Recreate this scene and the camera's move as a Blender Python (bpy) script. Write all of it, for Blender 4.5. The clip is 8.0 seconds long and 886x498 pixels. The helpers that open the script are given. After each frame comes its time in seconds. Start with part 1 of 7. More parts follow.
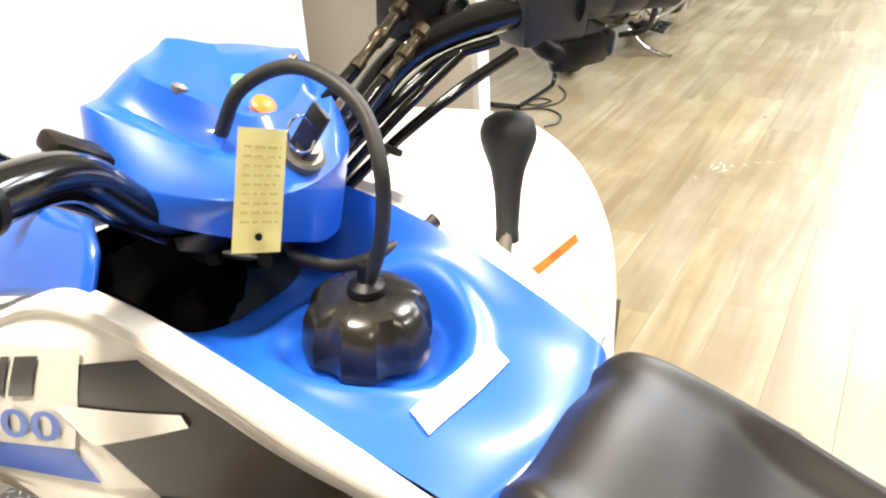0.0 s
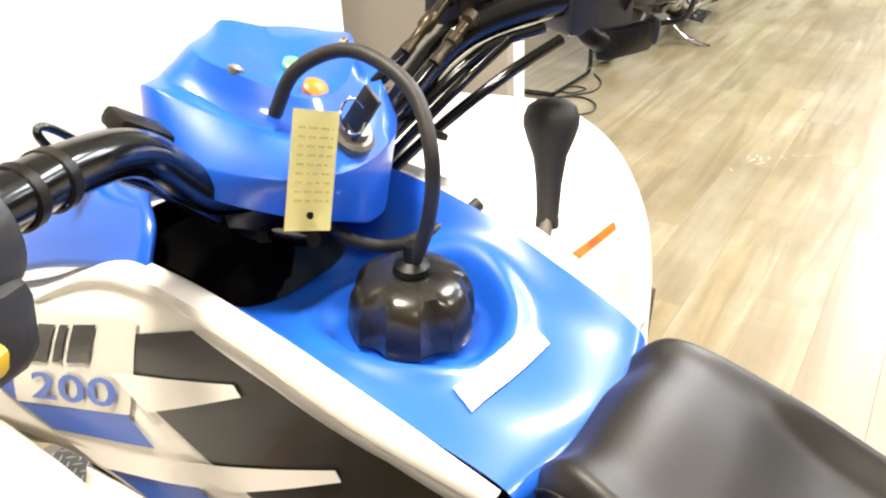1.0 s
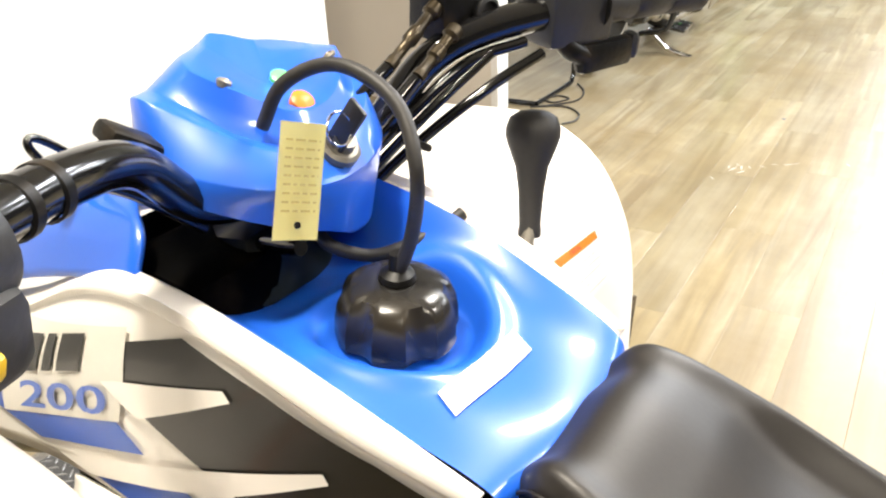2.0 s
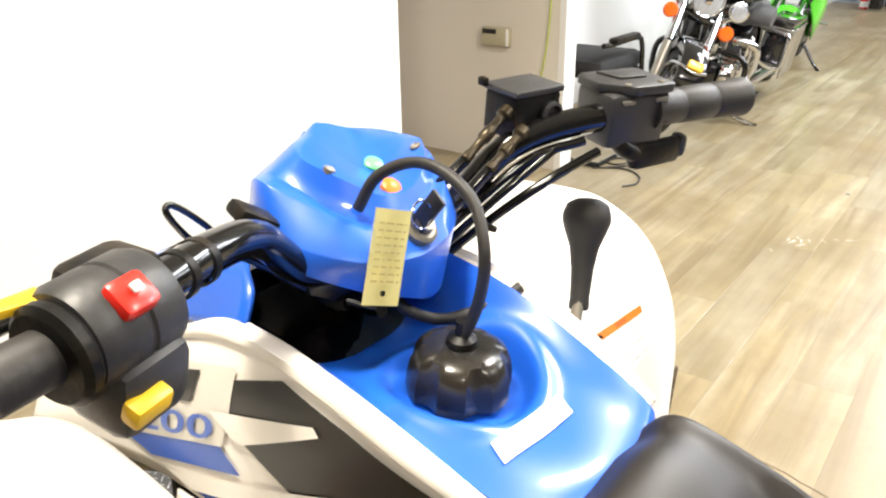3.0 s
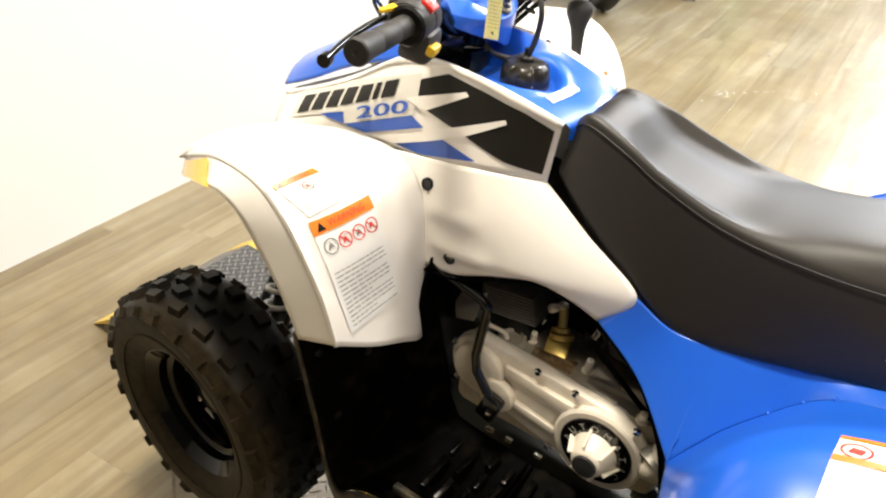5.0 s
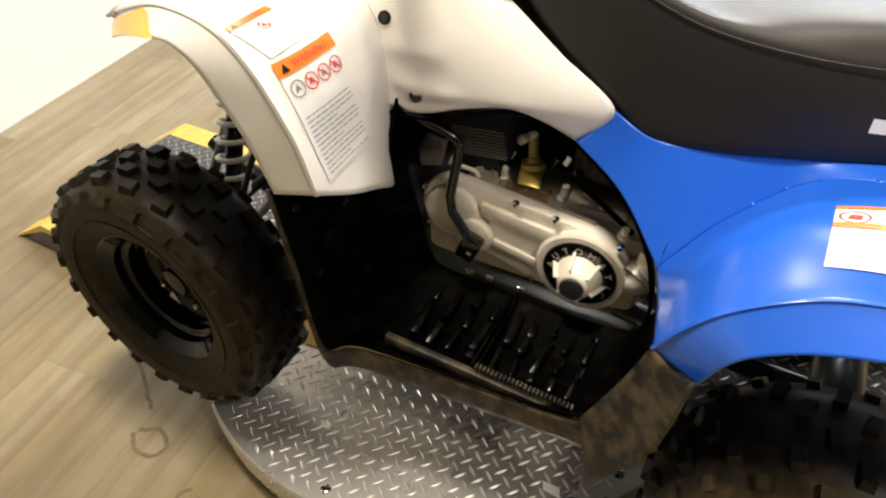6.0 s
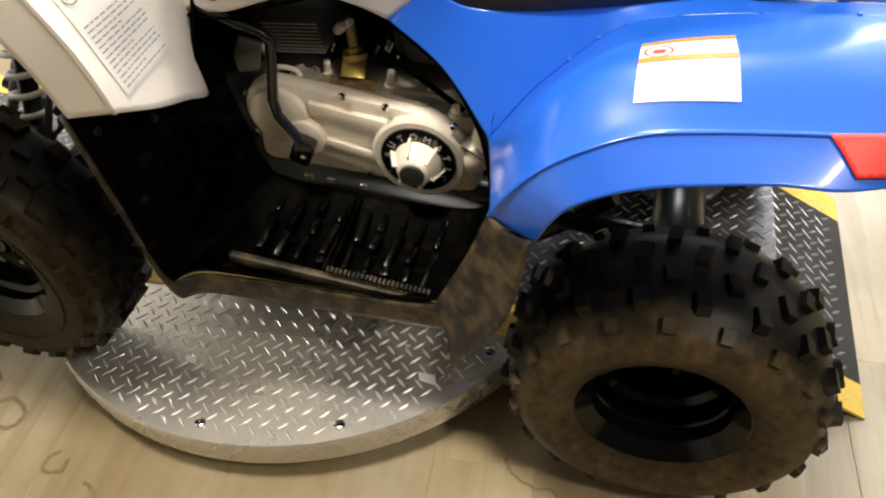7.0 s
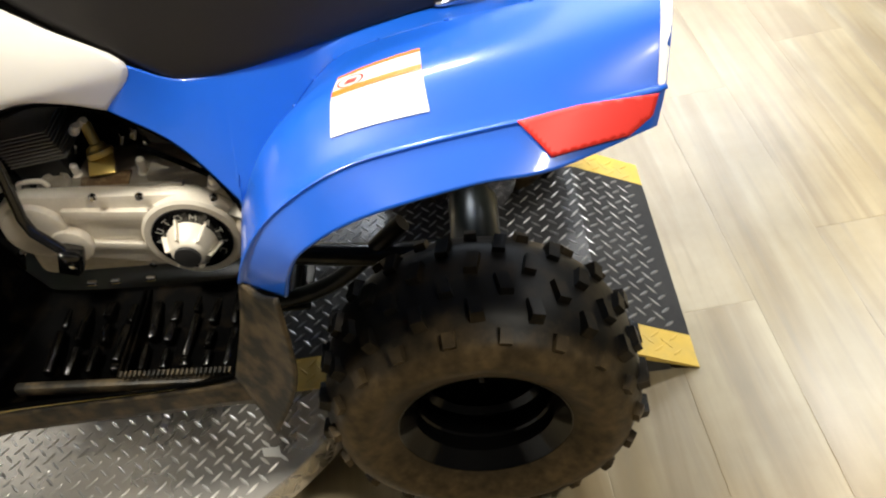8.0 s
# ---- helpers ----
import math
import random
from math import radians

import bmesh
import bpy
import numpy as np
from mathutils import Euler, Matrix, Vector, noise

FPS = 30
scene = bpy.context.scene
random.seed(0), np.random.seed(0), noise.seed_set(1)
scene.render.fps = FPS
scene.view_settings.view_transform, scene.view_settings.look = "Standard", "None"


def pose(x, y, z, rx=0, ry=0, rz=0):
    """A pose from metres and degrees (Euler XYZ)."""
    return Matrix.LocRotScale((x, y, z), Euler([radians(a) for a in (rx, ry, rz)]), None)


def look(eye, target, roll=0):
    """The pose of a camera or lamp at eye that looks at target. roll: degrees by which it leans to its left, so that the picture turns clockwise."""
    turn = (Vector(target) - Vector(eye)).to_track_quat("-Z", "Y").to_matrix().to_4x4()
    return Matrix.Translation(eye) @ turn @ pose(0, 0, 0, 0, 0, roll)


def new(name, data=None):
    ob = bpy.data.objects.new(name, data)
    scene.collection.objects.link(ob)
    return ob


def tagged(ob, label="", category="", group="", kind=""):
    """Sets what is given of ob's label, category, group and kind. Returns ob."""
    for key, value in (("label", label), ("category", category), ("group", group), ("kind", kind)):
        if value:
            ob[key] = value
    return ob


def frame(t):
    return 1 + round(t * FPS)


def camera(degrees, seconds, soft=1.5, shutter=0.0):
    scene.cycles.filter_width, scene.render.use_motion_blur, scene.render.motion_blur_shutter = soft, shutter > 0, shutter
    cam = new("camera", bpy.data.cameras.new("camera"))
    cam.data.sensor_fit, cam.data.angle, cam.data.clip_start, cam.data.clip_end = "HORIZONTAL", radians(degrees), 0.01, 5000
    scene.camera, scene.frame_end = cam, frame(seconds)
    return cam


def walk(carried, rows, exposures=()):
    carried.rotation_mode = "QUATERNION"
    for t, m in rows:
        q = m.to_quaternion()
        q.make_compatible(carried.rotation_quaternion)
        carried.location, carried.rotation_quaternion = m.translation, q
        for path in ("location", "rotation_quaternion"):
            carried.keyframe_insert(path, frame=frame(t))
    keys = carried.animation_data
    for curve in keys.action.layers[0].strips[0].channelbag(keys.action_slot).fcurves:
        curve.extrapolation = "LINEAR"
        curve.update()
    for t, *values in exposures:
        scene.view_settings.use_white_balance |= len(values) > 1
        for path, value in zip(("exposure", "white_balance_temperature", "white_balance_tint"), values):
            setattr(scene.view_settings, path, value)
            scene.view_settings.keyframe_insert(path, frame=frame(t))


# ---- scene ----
import itertools

from mathutils.bvhtree import BVHTree

cam = camera(59.0, 8.0, 2.2)
PATH = [
    (0, (-0.339, -0.11, 1.249), (1.192, 0.823, 0.362), -3.5),
    (0.5, (-0.348, -0.108, 1.25), (1.138, 0.86, 0.327), -3.5),
    (1, (-0.353, -0.107, 1.252), (1.126, 0.881, 0.338), -3.1),
    (2.3, (-0.369, -0.12, 1.264), (1.148, 0.831, 0.372), -2.4),
    (2.5, (-0.378, -0.131, 1.276), (1.137, 0.857, 0.42), -2.1),
    (2.7, (-0.395, -0.14, 1.292), (1.103, 0.903, 0.476), -1.6),
    (3, (-0.426, -0.149, 1.312), (1.048, 0.953, 0.53), -0.8),
    (3.3, (-0.491, -0.184, 1.339), (1.005, 0.915, 0.597), -0.3),
    (3.5, (-0.565, -0.207, 1.349), (0.955, 0.847, 0.586), 0.2),
    (3.6, (-0.622, -0.218, 1.363), (0.925, 0.816, 0.63), 0.3),
    (3.8, (-0.729, -0.229, 1.383), (0.848, 0.793, 0.696), -1.2),
    (4, (-0.831, -0.254, 1.393), (0.743, 0.73, 0.649), -0.8),
    (4.2, (-0.904, -0.29, 1.402), (0.677, 0.655, 0.622), -1.3),
    (4.3, (-0.933, -0.307, 1.402), (0.626, 0.65, 0.594), -1.4),
    (4.5, (-0.985, -0.359, 1.403), (0.548, 0.61, 0.56), -2.2),
    (4.7, (-1.031, -0.402, 1.399), (0.432, 0.599, 0.472), -0.8),
    (5.8, (-1.145, -0.314, 1.322), (0.296, 0.388, 0.125), -3.8),
    (6, (-1.145, -0.306, 1.306), (0.26, 0.367, 0.052), -4.0),
    (6.2, (-1.133, -0.321, 1.288), (0.218, 0.314, -0.043), -4.4),
    (6.5, (-1.148, -0.319, 1.265), (0.205, 0.198, -0.114), -3.4),
    (6.8, (-1.13, -0.362, 1.246), (0.216, 0.092, -0.163), -5.4),
    (7, (-1.13, -0.367, 1.249), (0.229, -0.004, -0.173), -6.1),
    (7.2, (-1.126, -0.389, 1.236), (0.242, -0.103, -0.195), -7.7),
    (7.5, (-1.121, -0.43, 1.227), (0.261, -0.237, -0.205), -9.5),
    (7.7, (-1.122, -0.458, 1.224), (0.266, -0.316, -0.208), -10.0),
    (7.8, (-1.111, -0.495, 1.22), (0.29, -0.338, -0.199), -11.5),
    (8, (-1.102, -0.557, 1.218), (0.336, -0.414, -0.165), -15.0),
]
EXPOSURES = [(0, 1.00, 6500, 10), (3.0, 0.95, 6500, 10), (4.5, 0.90, 6500, 10), (5.8, 0.78, 6550, 10), (6.5, 0.86, 6500, 10), (7.0, 0.98, 6500, 10), (8.0, 0.87, 6200, 8)]
walk(cam, [(t, look(eye, target, roll)) for t, eye, target, roll in PATH], EXPOSURES)

# the one at (-1.5, -1.9) is an added fill for the quad's left side
LAMPS = ((-0.35, 0.35), (1.6, -0.4), (3.6, -0.4), (6.2, -0.4), (8.8, -0.4), (11.6, -0.4), (-1.5, -1.9), (1.3, -2.4), (3.9, -2.4), (7.2, -2.4))
LAMP_W = 46.0
FAR_W = 72.0
SIDE_FILL_W = 32.0

# ---- world, light ----
world = bpy.data.worlds.new("world")
world.use_nodes = True
world.node_tree.nodes["Background"].inputs[0].default_value = (0.9, 0.95, 1.0, 1)
world.node_tree.nodes["Background"].inputs[1].default_value = 0.2
scene.world = world


def lamp(name, x, y, z, sx, sy, watts, color=(0.97, 0.97, 0.92), target=None):
    data = bpy.data.lights.new(name, "AREA")
    data.shape, data.size, data.size_y, data.energy, data.color = "RECTANGLE", sx, sy, watts, color
    ob = new(name, data)
    ob.matrix_world = look((x, y, z), target) if target else pose(x, y, z)
    return ob


for lx, ly in LAMPS:
    lamp("ceiling_and_fill_lamp", lx, ly, 2.88, 0.60 if lx > 3 else 0.34, 1.20 if lx > 3 else 0.34, FAR_W if lx > 3 else LAMP_W if lx > -1 else SIDE_FILL_W, (0.90, 0.94, 1.0) if lx > 3 else (1.0, 0.95, 0.88) if lx > 0 else (1.0, 0.91, 0.76))


# ---- materials ----
def material(name, color, rough=0.5, metal=0.0, grain=0.06, scale=40.0, bump=0.0, dirt=None, dirt_amount=0.0,
             dirt_scale=6.0, dirt_from=0.45, dirt_to=0.75, coat=0.0, island=0.0, stretch=(1, 1, 1), rough_var=0.1, spec=0.5):
    """A surface with fine grain, blotches of dirt, uneven gloss and relief."""
    m = bpy.data.materials.new(name)
    m.use_nodes = True
    n, l = m.node_tree.nodes, m.node_tree.links
    b = n["Principled BSDF"]
    b.inputs["Metallic"].default_value = metal
    b.inputs["Coat Weight"].default_value = coat
    b.inputs["Specular IOR Level"].default_value = spec
    b.inputs["Coat Roughness"].default_value = 0.09
    tc = n.new("ShaderNodeTexCoord")
    mp = n.new("ShaderNodeMapping")
    mp.inputs["Scale"].default_value = stretch
    l.new(tc.outputs["Object"], mp.inputs[0])
    fine = n.new("ShaderNodeTexNoise")
    fine.inputs["Scale"].default_value, fine.inputs["Detail"].default_value = scale, 4
    l.new(mp.outputs[0], fine.inputs["Vector"])
    big = n.new("ShaderNodeTexNoise")
    big.inputs["Scale"].default_value, big.inputs["Detail"].default_value = dirt_scale, 6
    l.new(mp.outputs[0], big.inputs["Vector"])
    vary = n.new("ShaderNodeMapRange")
    vary.inputs["To Min"].default_value, vary.inputs["To Max"].default_value = 1 - grain, 1 + grain
    l.new(fine.outputs["Fac"], vary.inputs["Value"])
    hsv = n.new("ShaderNodeHueSaturation")
    hsv.inputs["Color"].default_value = (*color, 1)
    l.new(vary.outputs[0], hsv.inputs["Value"])
    out = hsv.outputs[0]
    if dirt:
        cut = n.new("ShaderNodeMapRange")
        cut.inputs["From Min"].default_value, cut.inputs["From Max"].default_value = dirt_from, dirt_to
        cut.inputs["To Max"].default_value = dirt_amount
        l.new(big.outputs["Fac"], cut.inputs["Value"])
        mix = n.new("ShaderNodeMix")
        mix.data_type = "RGBA"
        mix.inputs["B"].default_value = (*dirt, 1)
        l.new(cut.outputs[0], mix.inputs["Factor"])
        l.new(out, mix.inputs["A"])
        out = mix.outputs["Result"]
    l.new(out, b.inputs["Base Color"])
    gl = n.new("ShaderNodeMapRange")
    gl.inputs["To Min"].default_value, gl.inputs["To Max"].default_value = rough * (1 - rough_var), min(1, rough * (1 + rough_var))
    l.new(big.outputs["Fac"], gl.inputs["Value"])
    l.new(gl.outputs[0], b.inputs["Roughness"])
    if bump:
        bp = n.new("ShaderNodeBump")
        bp.inputs["Strength"].default_value, bp.inputs["Distance"].default_value = 0.6, bump
        l.new(fine.outputs["Fac"], bp.inputs["Height"])
        l.new(bp.outputs[0], b.inputs["Normal"])
    return m


def plank_material():
    m = material("vinyl_plank", (0.300, 0.243, 0.140), 0.36, grain=0.14, scale=9, dirt=(0.375, 0.328, 0.228), dirt_amount=0.65, dirt_from=0.42, dirt_to=0.62,
                 dirt_scale=2.2, stretch=(0.35, 5.0, 1.0), bump=0.0004, rough_var=0.25)
    n, l = m.node_tree.nodes, m.node_tree.links
    b = n["Principled BSDF"]
    src = b.inputs["Base Color"].links[0].from_socket
    info = n.new("ShaderNodeObjectInfo")
    # shift the grain from plank to plank
    mp = [x for x in n if x.type == "MAPPING"][0]
    add = n.new("ShaderNodeVectorMath")
    add.operation = "MULTIPLY"
    add.inputs[1].default_value = (37, 91, 13)
    l.new(info.outputs["Random"], add.inputs[0])
    l.new(add.outputs[0], mp.inputs["Location"])
    hs = n.new("ShaderNodeHueSaturation")
    mr = n.new("ShaderNodeMapRange")
    mr.inputs["To Min"].default_value, mr.inputs["To Max"].default_value = 0.86, 1.12
    l.new(info.outputs["Random"], mr.inputs["Value"])
    l.new(mr.outputs[0], hs.inputs["Value"])
    l.new(src, hs.inputs["Color"])
    # dark streaks of wood grain
    wv = n.new("ShaderNodeTexNoise")
    wv.inputs["Scale"].default_value, wv.inputs["Detail"].default_value, wv.inputs["Distortion"].default_value = 1.5, 9, 2.0
    l.new(mp.outputs[0], wv.inputs["Vector"])
    cut = n.new("ShaderNodeMapRange")
    cut.inputs["From Min"].default_value, cut.inputs["From Max"].default_value, cut.inputs["To Max"].default_value = 0.46, 0.66, 0.60
    l.new(wv.outputs["Fac"], cut.inputs["Value"])
    mix = n.new("ShaderNodeMix")
    mix.data_type = "RGBA"
    mix.inputs["B"].default_value = (0.150, 0.104, 0.050, 1)
    l.new(cut.outputs[0], mix.inputs["Factor"])
    l.new(hs.outputs[0], mix.inputs["A"])
    # fine dark pores along the grain
    fine = n.new("ShaderNodeTexNoise")
    fine.inputs["Scale"].default_value, fine.inputs["Detail"].default_value = 11.0, 6
    l.new(mp.outputs[0], fine.inputs["Vector"])
    cut2 = n.new("ShaderNodeMapRange")
    cut2.inputs["From Min"].default_value, cut2.inputs["From Max"].default_value, cut2.inputs["To Max"].default_value = 0.52, 0.68, 0.45
    l.new(fine.outputs["Fac"], cut2.inputs["Value"])
    mix2 = n.new("ShaderNodeMix")
    mix2.data_type = "RGBA"
    mix2.inputs["B"].default_value = (0.21, 0.175, 0.12, 1)
    l.new(cut2.outputs[0], mix2.inputs["Factor"])
    l.new(mix.outputs["Result"], mix2.inputs["A"])
    # worn and dusty patches that run across the planks
    geo = n.new("ShaderNodeNewGeometry")
    worn = n.new("ShaderNodeTexNoise")
    worn.inputs["Scale"].default_value, worn.inputs["Detail"].default_value, worn.inputs["Roughness"].default_value = 2.6, 7, 0.62
    l.new(geo.outputs["Position"], worn.inputs["Vector"])
    wr = n.new("ShaderNodeMapRange")
    wr.inputs["From Min"].default_value, wr.inputs["From Max"].default_value = 0.3, 0.7
    wr.inputs["To Min"].default_value, wr.inputs["To Max"].default_value = 0.84, 1.12
    l.new(worn.outputs["Fac"], wr.inputs["Value"])
    hs2 = n.new("ShaderNodeHueSaturation")
    l.new(wr.outputs[0], hs2.inputs["Value"])
    # brown dried dirt trodden into the planks
    grime = n.new("ShaderNodeTexNoise")
    grime.inputs["Scale"].default_value, grime.inputs["Detail"].default_value, grime.inputs["Roughness"].default_value = 1.1, 9, 0.66
    l.new(geo.outputs["Position"], grime.inputs["Vector"])
    gr = n.new("ShaderNodeMapRange")
    gr.inputs["From Min"].default_value, gr.inputs["From Max"].default_value, gr.inputs["To Max"].default_value = 0.40, 0.62, 0.66
    l.new(grime.outputs["Fac"], gr.inputs["Value"])
    mix3 = n.new("ShaderNodeMix")
    mix3.data_type = "RGBA"
    mix3.inputs["B"].default_value = (0.190, 0.135, 0.062, 1)
    l.new(gr.outputs[0], mix3.inputs["Factor"])
    l.new(mix2.outputs["Result"], mix3.inputs["A"])
    l.new(mix3.outputs["Result"], hs2.inputs["Color"])
    l.new(hs2.outputs[0], b.inputs["Base Color"])
    return m


BLUE = material("blue_plastic", (0.012, 0.110, 0.63), 0.36, coat=0.5, spec=0.45, grain=0.04, dirt=(0.015, 0.128, 0.62), dirt_amount=0.3)
WHITE = material("white_plastic", (0.82, 0.785, 0.73), 0.34, coat=0.1, grain=0.02, dirt=(0.73, 0.66, 0.57), dirt_amount=0.30, dirt_scale=4)
VINYL = material("seat_vinyl", (0.015, 0.0128, 0.0115), 0.46, grain=0.2, scale=260, bump=0.00015, spec=0.45)


def muddy_tyre(name, mud, start, full, spec, base):
    """Black rubber with dried mud that thickens towards the sidewalls in ragged patches."""
    m = material(name, (base, base * 0.98, base * 0.96), 0.46, grain=0.3, scale=50, dirt=(mud[0] * 0.3, mud[1] * 0.3, mud[2] * 0.3), dirt_amount=0.6, dirt_scale=24, dirt_from=0.5, dirt_to=0.7, bump=0.0006, spec=spec)
    n, l = m.node_tree.nodes, m.node_tree.links
    b = n["Principled BSDF"]
    src = b.inputs["Base Color"].links[0].from_socket
    tc = [x for x in n if x.type == "TEX_COORD"][0]
    xyz = n.new("ShaderNodeSeparateXYZ")
    l.new(tc.outputs["Object"], xyz.inputs[0])
    side = n.new("ShaderNodeMath")
    side.operation = "ABSOLUTE"
    l.new(xyz.outputs["Z"], side.inputs[0])
    lump = n.new("ShaderNodeTexNoise")
    lump.inputs["Scale"].default_value, lump.inputs["Detail"].default_value, lump.inputs["Roughness"].default_value = 16, 8, 0.65
    l.new(tc.outputs["Object"], lump.inputs["Vector"])
    off = n.new("ShaderNodeMath")
    off.operation, off.inputs[1].default_value = "MULTIPLY_ADD", 0.09
    l.new(lump.outputs["Fac"], off.inputs[0])
    l.new(side.outputs[0], off.inputs[2])
    cut = n.new("ShaderNodeMapRange")
    cut.inputs["From Min"].default_value, cut.inputs["From Max"].default_value = start + 0.045, full + 0.045
    l.new(off.outputs[0], cut.inputs["Value"])
    tone = n.new("ShaderNodeTexNoise")
    tone.inputs["Scale"].default_value, tone.inputs["Detail"].default_value = 55, 6
    l.new(tc.outputs["Object"], tone.inputs["Vector"])
    mr = n.new("ShaderNodeMapRange")
    mr.inputs["From Min"].default_value, mr.inputs["From Max"].default_value = 0.3, 0.7
    mr.inputs["To Min"].default_value, mr.inputs["To Max"].default_value = 0.45, 1.3
    l.new(tone.outputs["Fac"], mr.inputs["Value"])
    hs = n.new("ShaderNodeHueSaturation")
    hs.inputs["Color"].default_value = (*mud, 1)
    l.new(mr.outputs[0], hs.inputs["Value"])
    mix = n.new("ShaderNodeMix")
    mix.data_type = "RGBA"
    l.new(cut.outputs[0], mix.inputs["Factor"])
    l.new(src, mix.inputs["A"])
    l.new(hs.outputs[0], mix.inputs["B"])
    l.new(mix.outputs["Result"], b.inputs["Base Color"])
    return m


FRONT_TYRE = muddy_tyre("front_tyre_rubber", (0.026, 0.0185, 0.009), 0.020, 0.090, 0.10, 0.003)
REAR_TYRE = muddy_tyre("rear_tyre_rubber", (0.074, 0.051, 0.024), 0.064, 0.112, 0.16, 0.0025)
RIM = material("wheel_black", (0.002, 0.002, 0.0021), 0.13, grain=0.2, spec=0.25)
GRIP = material("grip_rubber", (0.021, 0.0195, 0.0185), 0.55, grain=0.2, scale=200, bump=0.0006)
BLACK = material("black_plastic", (0.005, 0.0048, 0.0045), 0.42, grain=0.3, scale=160, dirt=(0.060, 0.043, 0.025), dirt_amount=0.5, dirt_scale=30, dirt_from=0.50, dirt_to=0.68, bump=0.0007, spec=0.2)
# black plastic taken darker for recesses: their shade is in this colour, with brown dirt
SHADE_BLACK = material("shaded_black_plastic", (0.0004, 0.0004, 0.0004), 0.55, grain=0.3, scale=120, dirt=(0.0085, 0.0062, 0.0036), dirt_amount=0.6, dirt_scale=30, dirt_from=0.52, dirt_to=0.70, bump=0.0006, spec=0.02)
DUSTY = material("dusty_black", (0.010, 0.009, 0.007), 0.5, grain=0.3, scale=110, dirt=(0.095, 0.069, 0.037), dirt_amount=0.9, dirt_scale=34, dirt_from=0.42, dirt_to=0.64, bump=0.0006, spec=0.3)
LENSRED = material("red_reflector", (0.75, 0.03, 0.02), 0.5, grain=0.05, scale=300)
WETBLACK = material("wet_black_plastic", (0.001, 0.001, 0.001), 0.16, grain=0.3, scale=220, dirt=(0.007, 0.0055, 0.004), dirt_amount=0.5, dirt_scale=45, bump=0.0008, spec=0.30)
GLOSS = material("gloss_black", (0.005, 0.005, 0.0055), 0.14, grain=0.2, coat=0.3)
GREY = material("grey_plastic", (0.028, 0.028, 0.029), 0.44, grain=0.15, scale=150, bump=0.0006)
DECAL = material("black_decal", (0.014, 0.013, 0.011), 0.30, grain=0.15, coat=0.12, spec=0.3)
DBLUE = material("blue_decal", (0.02, 0.085, 0.42), 0.3, grain=0.04)
SILVER = material("silver_outline", (0.62, 0.60, 0.54), 0.35, grain=0.05)
PAPER = material("white_label", (0.80, 0.79, 0.76), 0.4, grain=0.02)
ORANGE = material("orange_label", (0.82, 0.20, 0.015), 0.4, grain=0.03)
YELLOW = material("yellow_plastic", (0.80, 0.50, 0.02), 0.4, grain=0.05)
AMBER = material("amber_lens", (0.90, 0.52, 0.03), 0.2, grain=0.05, coat=0.4)
TAGMAT = material("yellow_card", (0.84, 0.77, 0.36), 0.5, grain=0.04)
RED = material("red_plastic", (0.72, 0.025, 0.015), 0.3, grain=0.05, coat=0.2)
PRINT = material("grey_print", (0.22, 0.21, 0.21), 0.5, grain=0.05)
REDPRINT = material("red_print", (0.62, 0.05, 0.04), 0.5, grain=0.05)
ALU = material("cast_aluminium", (0.86, 0.79, 0.67), 0.42, metal=0.12, grain=0.08, scale=120, dirt=(0.52, 0.42, 0.30), dirt_amount=0.45, dirt_scale=14, bump=0.0005)
CRANK = material("oily_cast_case", (0.40, 0.36, 0.29), 0.30, metal=0.25, grain=0.2, scale=80, dirt=(0.22, 0.175, 0.115), dirt_amount=0.7, dirt_scale=22, bump=0.0006)
DARK_CAST = material("dark_casting", (0.022, 0.021, 0.019), 0.5, metal=0.3, grain=0.3, scale=90)
FIN = material("dark_fin_metal", (0.22, 0.21, 0.19), 0.45, metal=0.5, grain=0.2, scale=90)
DULL = material("dull_metal", (0.24, 0.225, 0.195), 0.5, metal=0.6, grain=0.2, scale=90, dirt=(0.09, 0.065, 0.04), dirt_amount=0.7, dirt_scale=20, bump=0.0006)
BRASSY = material("tarnished_fitting", (0.055, 0.042, 0.024), 0.35, metal=0.7, grain=0.3, scale=160, dirt=(0.03, 0.025, 0.02), dirt_amount=0.8, dirt_scale=70)
GOLD = material("passivated_brass", (0.46, 0.33, 0.09), 0.32, metal=0.6, grain=0.1)
CHROME = material("chrome", (0.62, 0.62, 0.63), 0.10, metal=1.0, grain=0.03)
FRAME = material("black_frame_paint", (0.004, 0.004, 0.004), 0.3, grain=0.2, spec=0.3, dirt=(0.03, 0.045, 0.03), dirt_amount=0.4)
SPRING = material("white_spring", (0.75, 0.74, 0.71), 0.35, grain=0.05)
PLATE = material("tread_plate_steel", (0.64, 0.61, 0.57), 0.28, metal=0.72, grain=0.10, scale=70, dirt=(0.50, 0.46, 0.40), dirt_amount=0.35, dirt_scale=7, bump=0.00012, rough_var=0.35)
MARK = material("bright_tread_marks", (0.66, 0.64, 0.61), 0.34, metal=0.80, grain=0.1, scale=60)
DARKPLATE = material("dark_tread_plate", (0.080, 0.080, 0.083), 0.30, metal=0.6, grain=0.2, scale=90, dirt=(0.12, 0.12, 0.12), dirt_amount=0.5, dirt_scale=9)
YELPLATE = material("yellow_tread_plate", (0.68, 0.47, 0.09), 0.5, grain=0.12, dirt=(0.46, 0.36, 0.14), dirt_amount=0.7, dirt_scale=14)
WALLW = material("white_wall_paint", (0.76, 0.75, 0.73), 0.75, grain=0.015, scale=300, dirt=(0.72, 0.70, 0.67), dirt_amount=0.5, dirt_scale=1.2, bump=0.0002)
